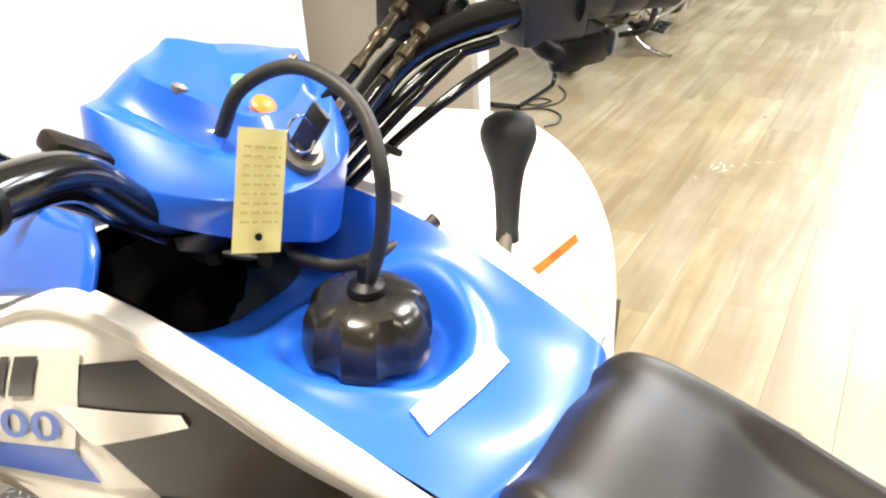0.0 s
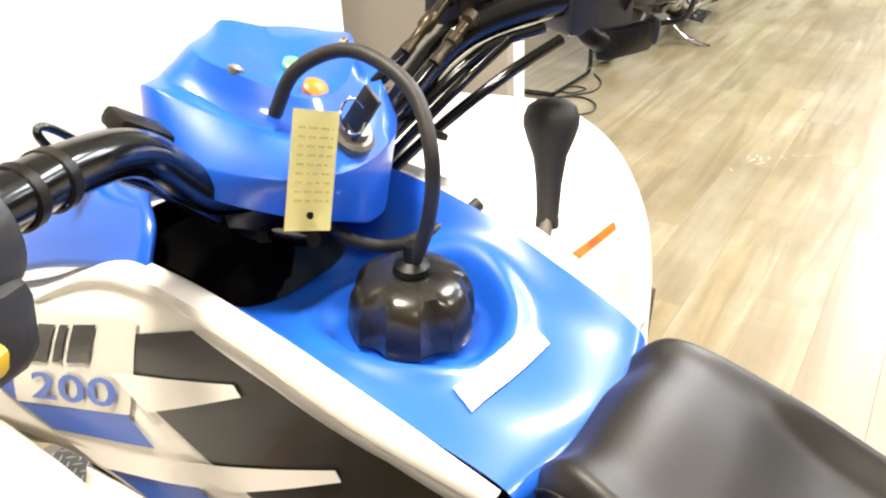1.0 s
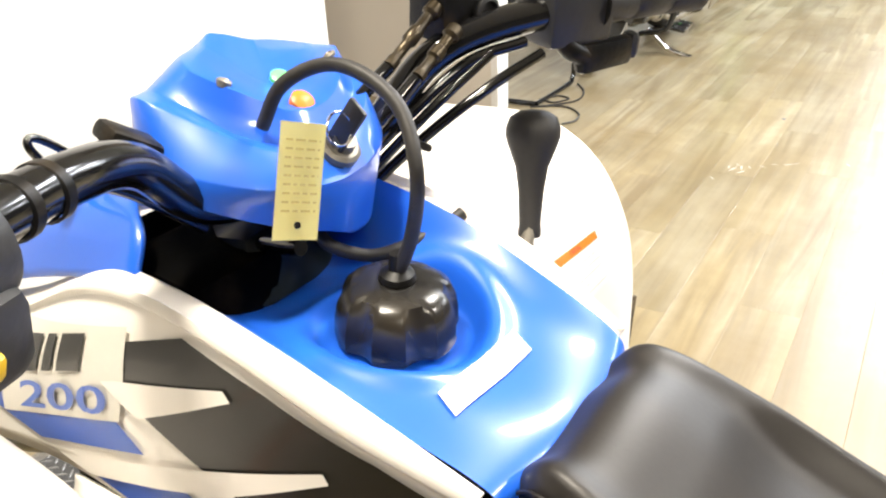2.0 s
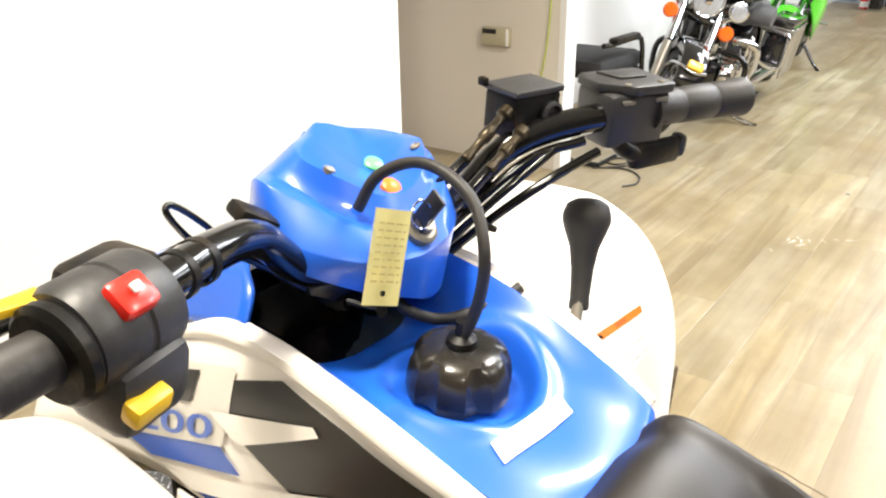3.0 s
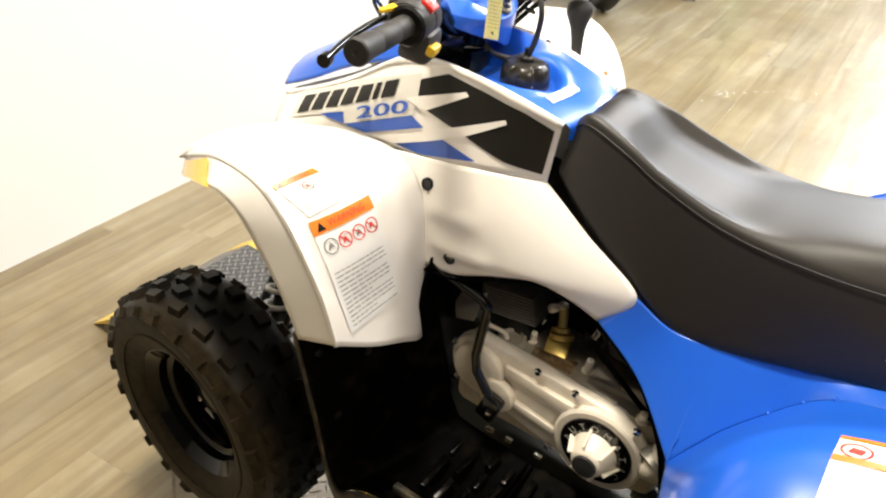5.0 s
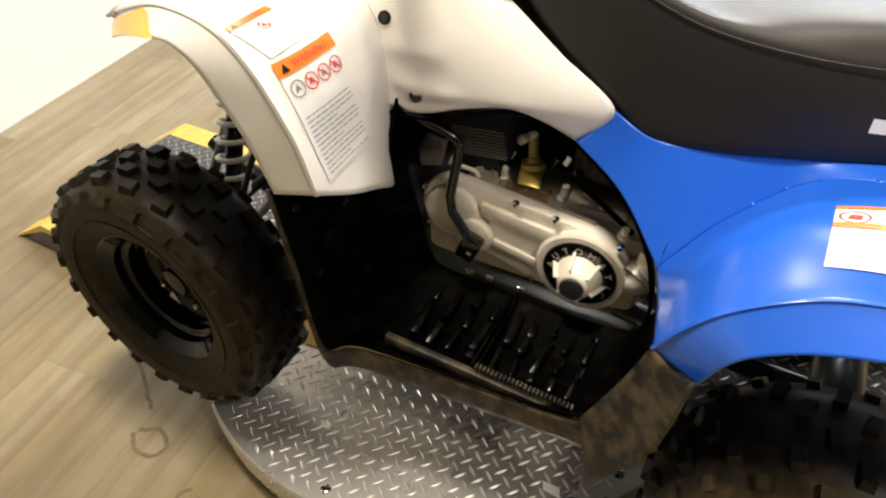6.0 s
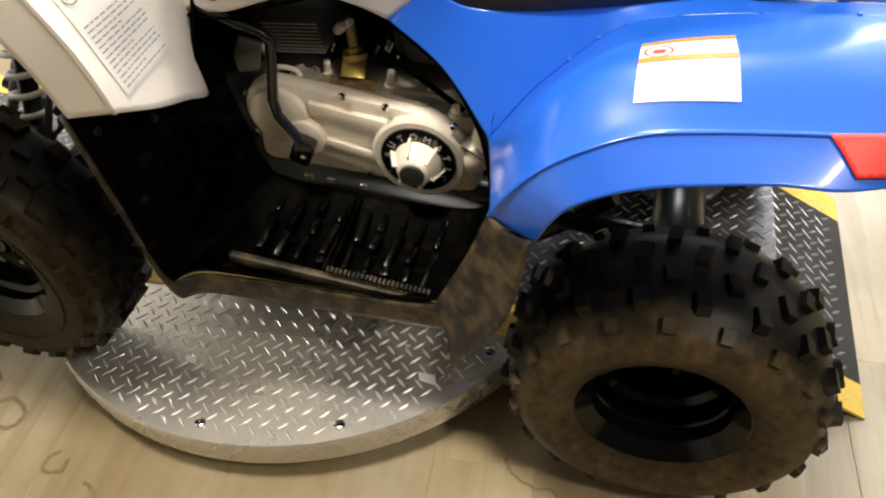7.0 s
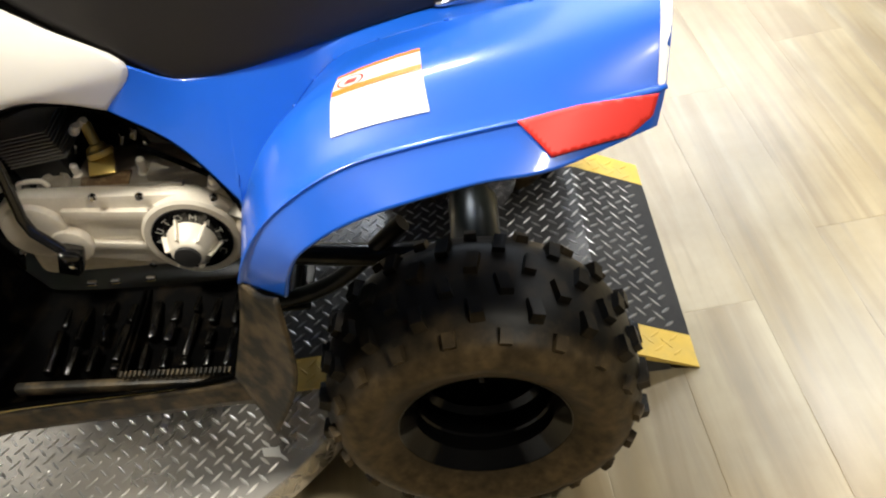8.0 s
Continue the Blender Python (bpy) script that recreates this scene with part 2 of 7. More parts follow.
WALLB = material("beige_wall_paint", (0.66, 0.61, 0.54), 0.7, grain=0.02, scale=300, dirt=(0.60, 0.55, 0.48), dirt_amount=0.5, dirt_scale=1.5, bump=0.0002)
SCREED = material("floor_screed", (0.20, 0.17, 0.12), 0.8, grain=0.1)
WALLG = material("bounce_cut_dark", (0.07, 0.068, 0.065), 0.8, grain=0.03)
CEIL = material("ceiling_white", (0.60, 0.60, 0.58), 0.9, grain=0.02)
FARFLOOR = material("grey_floor", (0.20, 0.215, 0.24), 0.3, grain=0.08, scale=4, dirt=(0.28, 0.29, 0.32), dirt_amount=0.6)
PLANK = plank_material()
WORN = material("worn_tread_steel", (0.34, 0.34, 0.345), 0.34, metal=0.75, grain=0.25, scale=80)
CAPMAT = material("cap_plastic", (0.014, 0.0135, 0.013), 0.24, grain=0.2, scale=140, dirt=(0.06, 0.045, 0.025), dirt_amount=0.4, dirt_scale=18)


# ---- mesh helpers ----
def spline(pts, n):
    """n points on a smooth curve through pts."""
    p = [Vector(q) for q in pts]
    p = [2 * p[0] - p[1]] + p + [2 * p[-1] - p[-2]]
    out = []
    k = len(p) - 3
    for i in range(n):
        u = i / (n - 1) * k
        s = min(int(u), k - 1)
        t = u - s
        a, b, c, d = p[s:s + 4]
        out.append(0.5 * (2 * b + (c - a) * t + (2 * a - 5 * b + 4 * c - d) * t * t + (3 * b - a - 3 * c + d) * t ** 3))
    return out


def skin(bm, rings, close=False, caps=False):
    vs = [[bm.verts.new(v) for v in r] for r in rings]
    n = len(rings[0])
    for a, b in zip(vs, vs[1:]):
        for i in range(n if close else n - 1):
            j = (i + 1) % n
            bm.faces.new((a[i], a[j], b[j], b[i]))
    if caps:
        bm.faces.new(vs[0][::-1])
        bm.faces.new(vs[-1])
    return vs


def rails(curves, nu, nv):
    """A smooth surface through rails: curves of points that run side by side."""
    along = [spline(c, nu) for c in curves]
    bm = bmesh.new()
    skin(bm, [spline([c[i] for c in along], nv) for i in range(nu)])
    bmesh.ops.recalc_face_normals(bm, faces=bm.faces)
    return bm


def relax(bm, times, where):
    """Soften the inner points of a sheet; its edges stay."""
    vs = [v for v in bm.verts if not v.is_boundary and where(v.co)]
    for _ in range(times):
        bmesh.ops.smooth_vert(bm, verts=vs, factor=0.5, use_axis_x=True, use_axis_y=True, use_axis_z=True)
    bmesh.ops.recalc_face_normals(bm, faces=bm.faces)


def tube(bm, pts, r, n=10, steps=0, r2=None):
    p = spline(pts, steps) if steps else [Vector(q) for q in pts]
    rings = []
    up = Vector((0.13, 0.21, 0.97))
    for i, q in enumerate(p):
        d = (p[min(i + 1, len(p) - 1)] - p[max(i - 1, 0)]).normalized()
        a = (up - d * up.dot(d)).normalized()
        up = a
        b = d.cross(a)
        w = r if r2 is None else r + (r2 - r) * i / (len(p) - 1)
        rings.append([q + w * (math.cos(2 * math.pi * k / n) * a + math.sin(2 * math.pi * k / n) * b) for k in range(n)])
    skin(bm, rings, True, True)
    return bm


def tubes(*runs, n=10):
    bm = bmesh.new()
    for pts, r, steps in runs:
        tube(bm, pts, r, n, steps)
    return bm


def lathe(profile, n=40, m=None, bm=None, caps=True):
    """Turned round the local z axis: rows of (radius, height)."""
    bm = bm or bmesh.new()
    m = m or Matrix()
    rings = [[m @ Vector((r * math.cos(2 * math.pi * k / n), r * math.sin(2 * math.pi * k / n), h)) for k in range(n)] for r, h in profile]
    skin(bm, rings, True, caps)
    return bm


def block(sx, sy, sz, m=None, bevel=0.0, bm=None, taper=1.0):
    """A rounded box about the local origin; taper narrows its top."""
    own = bmesh.new()
    bmesh.ops.create_cube(own, size=1)
    for v in own.verts:
        k = taper if v.co.z > 0 else 1
        v.co = Vector((v.co.x * sx * k, v.co.y * sy * k, v.co.z * sz))
    if bevel:
        bmesh.ops.bevel(own, geom=own.edges, offset=bevel, segments=2, affect="EDGES", profile=0.5)
    if m:
        own.transform(m)
    if bm is None:
        return own
    tmp = bpy.data.meshes.new("t")
    own.to_mesh(tmp)
    bm.from_mesh(tmp)
    bpy.data.meshes.remove(tmp)
    own.free()
    return bm


def prism(poly, depth, m=None, bevel=0.0):
    """A plate of the outline poly in the local xy plane, depth thick downwards."""
    bm = bmesh.new()
    f = bm.faces.new([bm.verts.new((x, y, 0)) for x, y in poly])
    if f.normal.z < 0 or f.calc_area() and f.normal.z == 0:
        f.normal_update()
        if f.normal.z < 0:
            f.normal_flip()
    g = bmesh.ops.extrude_face_region(bm, geom=[f])
    bmesh.ops.translate(bm, vec=(0, 0, -depth), verts=[v for v in g["geom"] if isinstance(v, bmesh.types.BMVert)])
    bmesh.ops.recalc_face_normals(bm, faces=bm.faces)
    if bevel:
        bmesh.ops.bevel(bm, geom=bm.edges, offset=bevel, segments=2, affect="EDGES", profile=0.5)
    if m:
        bm.transform(m)
    return bm


def mirror(bm):
    """The other side of the machine, whose middle lies 12 mm off the origin."""
    out = bm.copy()
    out.transform(pose(-0.024, 0, 0) @ Matrix.Diagonal((-1, 1, 1, 1)))
    bmesh.ops.reverse_faces(out, faces=out.faces)
    return out


def mesh_of(bm, name, mat, smooth=True):
    me = bpy.data.meshes.new(name)
    bm.to_mesh(me)
    bm.free()
    if mat:
        me.materials.append(mat)
    for p in me.polygons:
        p.use_smooth = smooth
    if smooth:
        me.set_sharp_from_angle(angle=radians(38))
    return me


def part(name, bm, mat, parent, label="", smooth=True, solid=0.0, m=None):
    ob = new(name, mesh_of(bm, name, mat, smooth))
    ob.parent = parent
    if m:
        ob.matrix_basis = m
    if solid:
        md = ob.modifiers.new("thickness", "SOLIDIFY")
        md.thickness, md.offset = solid, -1.0
    if label:
        ob["label"] = label
    return ob


def thing(name, label, category, m=None, group="", kind=""):
    ob = new(name)
    ob.matrix_basis = m or Matrix()
    ob.empty_display_size = 0.1
    return tagged(ob, label, category, group, kind)


def solo(name, bm, mat, label, category, m=None, group="", kind="", smooth=True):
    ob = new(name, mesh_of(bm, name, mat, smooth))
    if m:
        ob.matrix_basis = m
    return tagged(ob, label, category, group, kind)


def letters(text, size, m=None, shear=0.0, bold=0.0):
    """Flat letters in the local xy plane, centred."""
    cu = bpy.data.curves.new("letters", "FONT")
    cu.body, cu.size, cu.align_x, cu.align_y, cu.shear = text, size, "CENTER", "CENTER", shear
    cu.resolution_u, cu.offset = 3, bold
    ob = bpy.data.objects.new("letters", cu)
    me = bpy.data.meshes.new_from_object(ob)
    bm = bmesh.new()
    bm.from_mesh(me)
    bpy.data.objects.remove(ob)
    bpy.data.meshes.remove(me)
    bpy.data.curves.remove(cu)
    if m:
        bm.transform(m)
    return bm


def drape(bm, tree, way, lift=0.0016, cell=0.012):
    """Lay a flat mesh onto the surface in tree, along way."""
    bmesh.ops.triangulate(bm, faces=bm.faces)
    for _ in range(6):
        long = [e for e in bm.edges if e.calc_length() > cell]
        if not long:
            break
        bmesh.ops.subdivide_edges(bm, edges=long, cuts=1)
        bmesh.ops.triangulate(bm, faces=[f for f in bm.faces if len(f.verts) > 3])
    w = Vector(way).normalized()
    for v in bm.verts:
        hit, normal, _, _ = tree.ray_cast(v.co - w * 0.5, w)
        if hit is None:
            hit, normal, _, _ = tree.find_nearest(v.co)
        v.co = hit - w * lift
    return bm


def flat(poly):
    bm = bmesh.new()
    bm.faces.new([bm.verts.new(p) for p in poly])
    return bm


def sheet_tree(bm):
    return BVHTree.FromBMesh(bm)


# ---- the room ----
def slab(name, x0, x1, y0, y1, z0, z1, mat, label, category):
    bm = block(x1 - x0, y1 - y0, z1 - z0, pose((x0 + x1) / 2, (y0 + y1) / 2, (z0 + z1) / 2))
    return solo(name, bm, mat, label, category, kind="structure", smooth=False)


floor = slab("floor", -3.5, 17.0, -5.0, 3.1, -0.12, -0.006, SCREED, "showroom floor of pale wood-look vinyl planks", "floor")
slab("floor_far", 13.40, 17.0, -5.0, 2.56, -0.006, 0.004, FARFLOOR, "grey shiny floor of the back room", "floor")
slab("wall_backdrop", -3.5, 2.28, 2.10, 2.20, 0, 3.0, WALLW, "plain white photo backdrop wall behind the quad bike", "wall")
slab("wall_recess", -3.5, 3.30, 3.0, 3.1, 0, 3.0, WALLB, "beige painted wall of the recess", "wall")
slab("wall_pier", 3.30, 3.415, 1.862, 3.1, 0, 3.0, WALLB, "beige painted wall end with thermostat and outlet", "wall")
slab("wall_north", 3.415, 13.6, 2.56, 2.68, 0, 3.0, WALLW, "white painted wall behind parked motorcycles", "wall")
slab("trim", 3.297, 3.418, 1.82, 1.86, 0, 3.0, WALLW, "white corner trim board on the wall end", "trim")
slab("wall_east", 15.6, 15.72, -5.0, 2.68, 0, 3.0, WALLW, "white end wall of the back room", "wall")
# south and west walls: added out of view, kept dark to cut fill and reflections
slab("wall_south", -3.5, 17.0, -5.12, -5.0, 0, 3.0, WALLG, "added dark wall out of view on the far side, cuts bounce light", "wall")
slab("wall_west", -3.62, -3.5, -5.0, 3.1, 0, 3.0, WALLG, "added dark wall out of view at the near end, cuts bounce light", "wall")
slab("wall_back_room", 13.6, 15.6, 2.56, 2.68, 0, 3.0, WALLW, "white side wall of the back room", "wall")
slab("ceiling", -3.62, 17.12, -5.12, 3.1, 3.0, 3.1, CEIL, "plain white showroom ceiling", "ceiling")


def turntable():
    """A round tread-plate turntable with a yellow-edged drive-over platform lying across it."""
    t = thing("turntable", "round steel tread-plate turntable with dark yellow-edged ramp", "turntable", pose(0.060, 0.228, 0))
    R, top = 0.587, 0.089
    part("base_ring", lathe([(R - 0.10, 0.0005), (R - 0.06, 0.0005), (R - 0.06, 0.037), (R - 0.10, 0.037)], 90), DARKPLATE, t, "dark recessed base ring")
    part("disc", lathe([(R - 0.006, 0.034), (R, 0.036), (R, top - 0.004), (R - 0.003, top)], 120), PLATE, t, "bright steel tread-plate disc")

    def lozenges(pick, x0, x1, y0, y1, z, pitch=0.0335):
        """Raised tread marks in a basket pattern over a field; z(x, y) is the plate's height."""
        verts, faces = [], []
        i0, i1, j0, j1 = int(x0 / pitch) - 1, int(x1 / pitch) + 2, int(y0 / pitch) - 1, int(y1 / pitch) + 2
        for i, j, lean in itertools.product(range(i0, i1), range(j0, j1), (0, 1)):
            cx, cy = (i + lean / 2) * pitch, (j + lean / 2) * pitch
            if not pick(cx, cy):
                continue
            a = radians(45 if lean else -45)
            c, s = math.cos(a), math.sin(a)
            k = len(verts)
            for u, v, h in ((-0.0145, 0, 0), (-0.005, -0.0027, 0), (0.005, -0.0027, 0), (0.0145, 0, 0), (0.005, 0.0027, 0), (-0.005, 0.0027, 0), (-0.0095, 0, 0.0015), (0.0095, 0, 0.0015)):
                x, y = cx + c * u - s * v, cy + s * u + c * v
                verts.append((x, y, z(x, y) + h))
            faces += [(k, k + 1, k + 6), (k + 1, k + 2, k + 7, k + 6), (k + 2, k + 3, k + 7), (k + 3, k + 4, k + 7), (k + 4, k + 5, k + 6, k + 7), (k + 5, k, k + 6)]
        me = bpy.data.meshes.new("tread")
        me.from_pydata(verts, [], faces)
        bm = bmesh.new()
        bm.from_mesh(me)
        bpy.data.meshes.remove(me)
        return bm

    # the platform, turned a little against the vehicle
    half, edge = 0.292, 0.074
    y_rear, y_front = 0.0, 2.445
    b_rear, b_front = y_rear + 0.155, y_front - 0.155
    ptop = top + 0.004

    def shear(bm):
        """The front ramp lies a little askew."""
        for v in bm.verts:
            v.co.x += 0.105 * max(0.0, v.co.y - 1.55)
        return bm

    def height(y):
        if y < b_rear:
            return 0.004 + (ptop - 0.004) * max(0, (y - y_rear) / (b_rear - y_rear))
        if y > b_front:
            return 0.004 + (ptop - 0.004) * max(0, (y_front - y) / (y_front - b_front))
        return ptop

    def strip(x0, x1, under=False):
        bm = bmesh.new()
        ys = [y_rear, b_rear, 1.55, b_front, y_front]
        skin(bm, [[(x, y, height(y)) for x in (x0, x1)] + [(x, y, max(0.0005, height(y) - 0.02)) for x in (x1, x0)] for y in ys], True, True)
        bmesh.ops.recalc_face_normals(bm, faces=bm.faces)
        return shear(bm)

    m = pose(-0.038, -1.115, 0, 0, 0, -3.5)
    part("platform", strip(-half + edge, half - edge), DARKPLATE, t, "dark tread-plate ramp", False, m=m)
    part("edge_strip", strip(-half, -half + edge - 0.001), YELPLATE, t, "yellow-painted edge", False, m=m)
    part("edge_strip", strip(half - edge + 0.001, half), YELPLATE, t, "yellow-painted edge", False, m=m)
    side = bmesh.new()
    for sx in (-half + 0.012, half - 0.012):
        skin(side, [[(sx, y, 0.001), (sx + math.copysign(0.006, sx), y, 0.001), (sx + math.copysign(0.006, sx), y, max(0.002, height(y) - 0.019)), (sx, y, max(0.002, height(y) - 0.019))] for y in (y_rear + 0.05, b_rear, 1.55, b_front, y_front - 0.05)], True, True)
    part("skirt", shear(side), DARKPLATE, t, "", False, m=m)
    inv = m.inverted()

    def free(x, y):
        q = inv @ Vector((x, y, 0))
        return x * x + y * y < (R - 0.02) ** 2 and abs(q.x) > half + 0.012

    tagged(part("tread", lozenges(free, -R, 0.2, -R, R, lambda x, y: top), MARK, t, "raised steel tread marks", False), kind="stuff")
    tagged(part("tread", shear(lozenges(lambda x, y: abs(x) < half - edge - 0.012 and y_rear + 0.02 < y < y_front - 0.02, -half, half, y_rear, y_front, lambda x, y: height(y))), WORN, t, "raised worn tread marks", False, m=m), kind="stuff")
    for s in (-1, 1):
        tagged(part("tread", shear(lozenges(lambda x, y: abs(x - s * (half - edge / 2)) < edge / 2 - 0.01 and y_rear + 0.02 < y < y_front - 0.02, -half, half, y_rear, y_front, lambda x, y: height(y))), YELPLATE, t, "raised yellow tread marks", False, m=m), kind="stuff")
    rim = bmesh.new()
    # tread marks run on round the edge
    vs, fs = [], []
    for k in range(150):
        a = 2 * math.pi * k / 150
        for row, hz in enumerate((0.054, 0.076)):
            aa = a + (math.pi / 150 if row % 2 else 0)
            tilt = 1 if (k + row) % 2 else -1
            i = len(vs)
            for u, v, d in ((-0.009, -0.009 * tilt, 0), (0.0028, -0.0028 * tilt, 0), (0.009, 0.009 * tilt, 0), (-0.0028, 0.0028 * tilt, 0), (-0.003, -0.003 * tilt, 0.0016), (0.003, 0.003 * tilt, 0.0016)):
                b = aa + u / R
                vs.append(((R + d) * math.cos(b), (R + d) * math.sin(b), hz + v))
            fs += [(i, i + 1, i + 4), (i + 1, i + 5, i + 4), (i + 1, i + 2, i + 5), (i + 2, i + 3, i + 5), (i + 3, i + 4, i + 5), (i + 3, i, i + 4)]
    me = bpy.data.meshes.new("tread")
    me.from_pydata(vs, [], fs)
    rim.from_mesh(me)
    bpy.data.meshes.remove(me)
    tagged(part("tread", rim, MARK, t, "raised steel tread marks on the edge", False), kind="stuff")
    for bx, by in ((-0.521, -0.199), (-0.551, 0.048), (-0.376, 0.390), (-0.332, -0.435)):
        part("bolt", lathe([(0.010, 0), (0.010, 0.003), (0.006, 0.005), (0.004, 0.005), (0.004, 0.003)], 16, pose(bx, by, top)), CHROME, t, "small steel bolt head")
    return t


turntable()
for mx, my, ms in ((-0.347, -0.104, 1.0), (-0.364, 0.348, 0.7)):
    bm = prism([(-0.012 * ms, -0.018 * ms), (0.009 * ms, -0.012 * ms), (0.012 * ms, 0.02 * ms), (-0.006 * ms, 0.014 * ms)], 0.0012, pose(mx, my, 0.0926, 3, 4, 0))
    solo("paper_scrap", bm, PAPER, "small torn white paper scrap on the turntable", "paper scrap", group="paper scraps", smooth=False)

# pier fittings
th = thing("thermostat", "beige wall thermostat with dark display strip", "thermostat", pose(3.30, 2.240, 0.703))
part("body", block(0.034, 0.180, 0.096, bevel=0.007, m=pose(-0.017, 0, 0)), material("thermostat_beige", (0.42, 0.38, 0.26), 0.5), th)
part("display", block(0.004, 0.086, 0.024, m=pose(-0.0355, 0.034, 0.028)), GLOSS, th, "dark display")
part("cover", block(0.004, 0.014, 0.09, m=pose(-0.035, -0.080, 0)), PAPER, th, "pale cover edge")
ou = thing("wall_outlet", "black electrical outlet with a plugged-in cable", "outlet", pose(3.30, 2.180, 0.383))
part("box", block(0.034, 0.084, 0.136, bevel=0.006, m=pose(-0.017, 0, 0)), BLACK, ou)
part("plug", block(0.036, 0.036, 0.036, bevel=0.007, m=pose(-0.050, 0.012, 0.030)), GREY, ou, "grey cable plug")
for sz in (-0.030, 0.030):
    part("socket", block(0.004, 0.034, 0.042, bevel=0.0015, m=pose(-0.0355, -0.006, sz)), GREY, ou, "grey socket face")
pl = thing("blank_plate", "cream blank wall plate", "wall plate", pose(3.30, 1.994, 0.411))
part("plate", block(0.008, 0.114, 0.112, bevel=0.003, m=pose(-0.004, 0, 0)), material("cream_plate", (0.62, 0.55, 0.38), 0.4), pl)
for sy in (-0.023, 0.023):
    for sz in (-0.030, 0.030):
        part("screw", lathe([(0.0035, 0), (0.003, 0.0012), (0.001, 0.0014)], 10, pose(3.292 - 3.30, sy, sz, 0, -90)), DULL, pl)
cable = material("green_cable", (0.42, 0.50, 0.08), 0.4)
solo("hanging_cable", tubes(([(3.235, 2.19, 0.415), (3.262, 2.145, 0.335), (3.285, 2.06, 0.325), (3.285, 1.985, 0.40), (3.288, 1.935, 0.62), (3.288, 1.91, 0.90), (3.290, 1.90, 1.5), (3.290, 1.90, 2.99)], 0.0042, 60)), cable, "thin yellow-green cable hanging down the wall", "cable")


# ---- the quad bike ----
quad = thing("quad_bike", "blue and white sport quad bike on a turntable", "quad bike", pose(0.0085, 0.0391, 0.0616, 5.69, -1.09, -3.48))


def side_panels():
    """White plastic shrouds beside the fuel tank, with stickers."""
    up = [
        [(-0.094, 0.078, 0.908), (-0.098, 0.15, 0.927), (-0.099, 0.22, 0.939), (-0.099, 0.30, 0.945), (-0.099, 0.37, 0.934), (-0.100, 0.47, 0.878), (-0.100, 0.61, 0.812)],
        [(-0.102, 0.078, 0.906), (-0.117, 0.15, 0.928), (-0.121, 0.22, 0.944), (-0.121, 0.30, 0.948), (-0.121, 0.37, 0.928), (-0.122, 0.47, 0.868), (-0.123, 0.61, 0.806)],
        [(-0.103, 0.083, 0.860), (-0.124, 0.15, 0.880), (-0.135, 0.22, 0.890), (-0.139, 0.30, 0.895), (-0.141, 0.37, 0.882), (-0.147, 0.47, 0.835), (-0.150, 0.61, 0.778)],
        [(-0.104, 0.088, 0.812), (-0.138, 0.15, 0.818), (-0.150, 0.22, 0.812), (-0.155, 0.30, 0.806), (-0.158, 0.38, 0.800), (-0.165, 0.50, 0.770), (-0.170, 0.61, 0.735)],
    ]
    low = [
        [(-0.104, 0.088, 0.812), (-0.125, 0.125, 0.816), (-0.140, 0.16, 0.818), (-0.151, 0.22, 0.812), (-0.154, 0.27, 0.808), (-0.160, 0.36, 0.800)],
        [(-0.118, 0.000, 0.757), (-0.145, 0.07, 0.758), (-0.162, 0.13, 0.757), (-0.172, 0.20, 0.752), (-0.172, 0.26, 0.765), (-0.176, 0.34, 0.775)],
        [(-0.133, -0.094, 0.700), (-0.155, 0.00, 0.694), (-0.170, 0.07, 0.690), (-0.179, 0.15, 0.684), (-0.183, 0.21, 0.682), (-0.185, 0.28, 0.70)],
        [(-0.142, -0.046, 0.638), (-0.152, 0.00, 0.660), (-0.164, 0.055, 0.674), (-0.174, 0.12, 0.660), (-0.180, 0.19, 0.634), (-0.190, 0.245, 0.636)],
    ]
    # a firm edge along the top and above the lower rail
    edge_in = [tuple(Vector(p).lerp(Vector(q), 0.22)) for p, q in zip(up[1], up[0])]
    edge_out = [tuple(Vector(p).lerp(Vector(q), 0.10)) for p, q in zip(up[1], up[2])]
    upper, lower = rails([up[0], edge_in, up[1], edge_out] + up[2:], 60, 36), rails(low, 40, 24)
    # pressed ribs in the lower panel
    for v in lower.verts:
        for (y0, z0, ln) in ((0.19, 0.735, 0.10), (0.165, 0.678, 0.11)):
            dy, dz = (v.co.y - y0 + 0.35 * ln) / ln, (v.co.z - z0) / 0.012
            if 0 < dy < 1:
                v.co.x -= 0.006 * math.exp(-dz * dz) * math.sin(math.pi * dy) ** 0.5
    tu, tl = sheet_tree(upper), sheet_tree(lower)
    mu, ml = mirror(upper), mirror(lower)
    s = part("side_shroud", upper, WHITE, quad, "white plastic shroud beside the tank", solid=0.004)
    w = part("side_panel", lower, WHITE, quad, "white plastic side panel with ribs", solid=0.004)
    part("side_shroud", mu, WHITE, quad, "white plastic shroud beside the tank", solid=0.004)
    part("side_panel", ml, WHITE, quad, "white plastic side panel with ribs", solid=0.004)

    def sticker(name, pts, mat, lift=0.002, label=""):
        return part(name, drape(flat([(-0.3, y, z) for y, z in pts]), tu, (1, 0, 0), lift), mat, s, label)

    # black speared panel
    sticker("decal", [(0.324, 0.914), (0.262, 0.940), (0.20, 0.930), (0.13, 0.913), (0.087, 0.896), (0.095, 0.824), (0.148, 0.836), (0.215, 0.859), (0.300, 0.883)], DECAL, 0.0018, "glossy black sticker")
    sticker("decal", [(0.327, 0.888), (0.314, 0.894), (0.226, 0.923), (0.220, 0.918), (0.292, 0.877)], WHITE, 0.0034, "cream spear stripe")
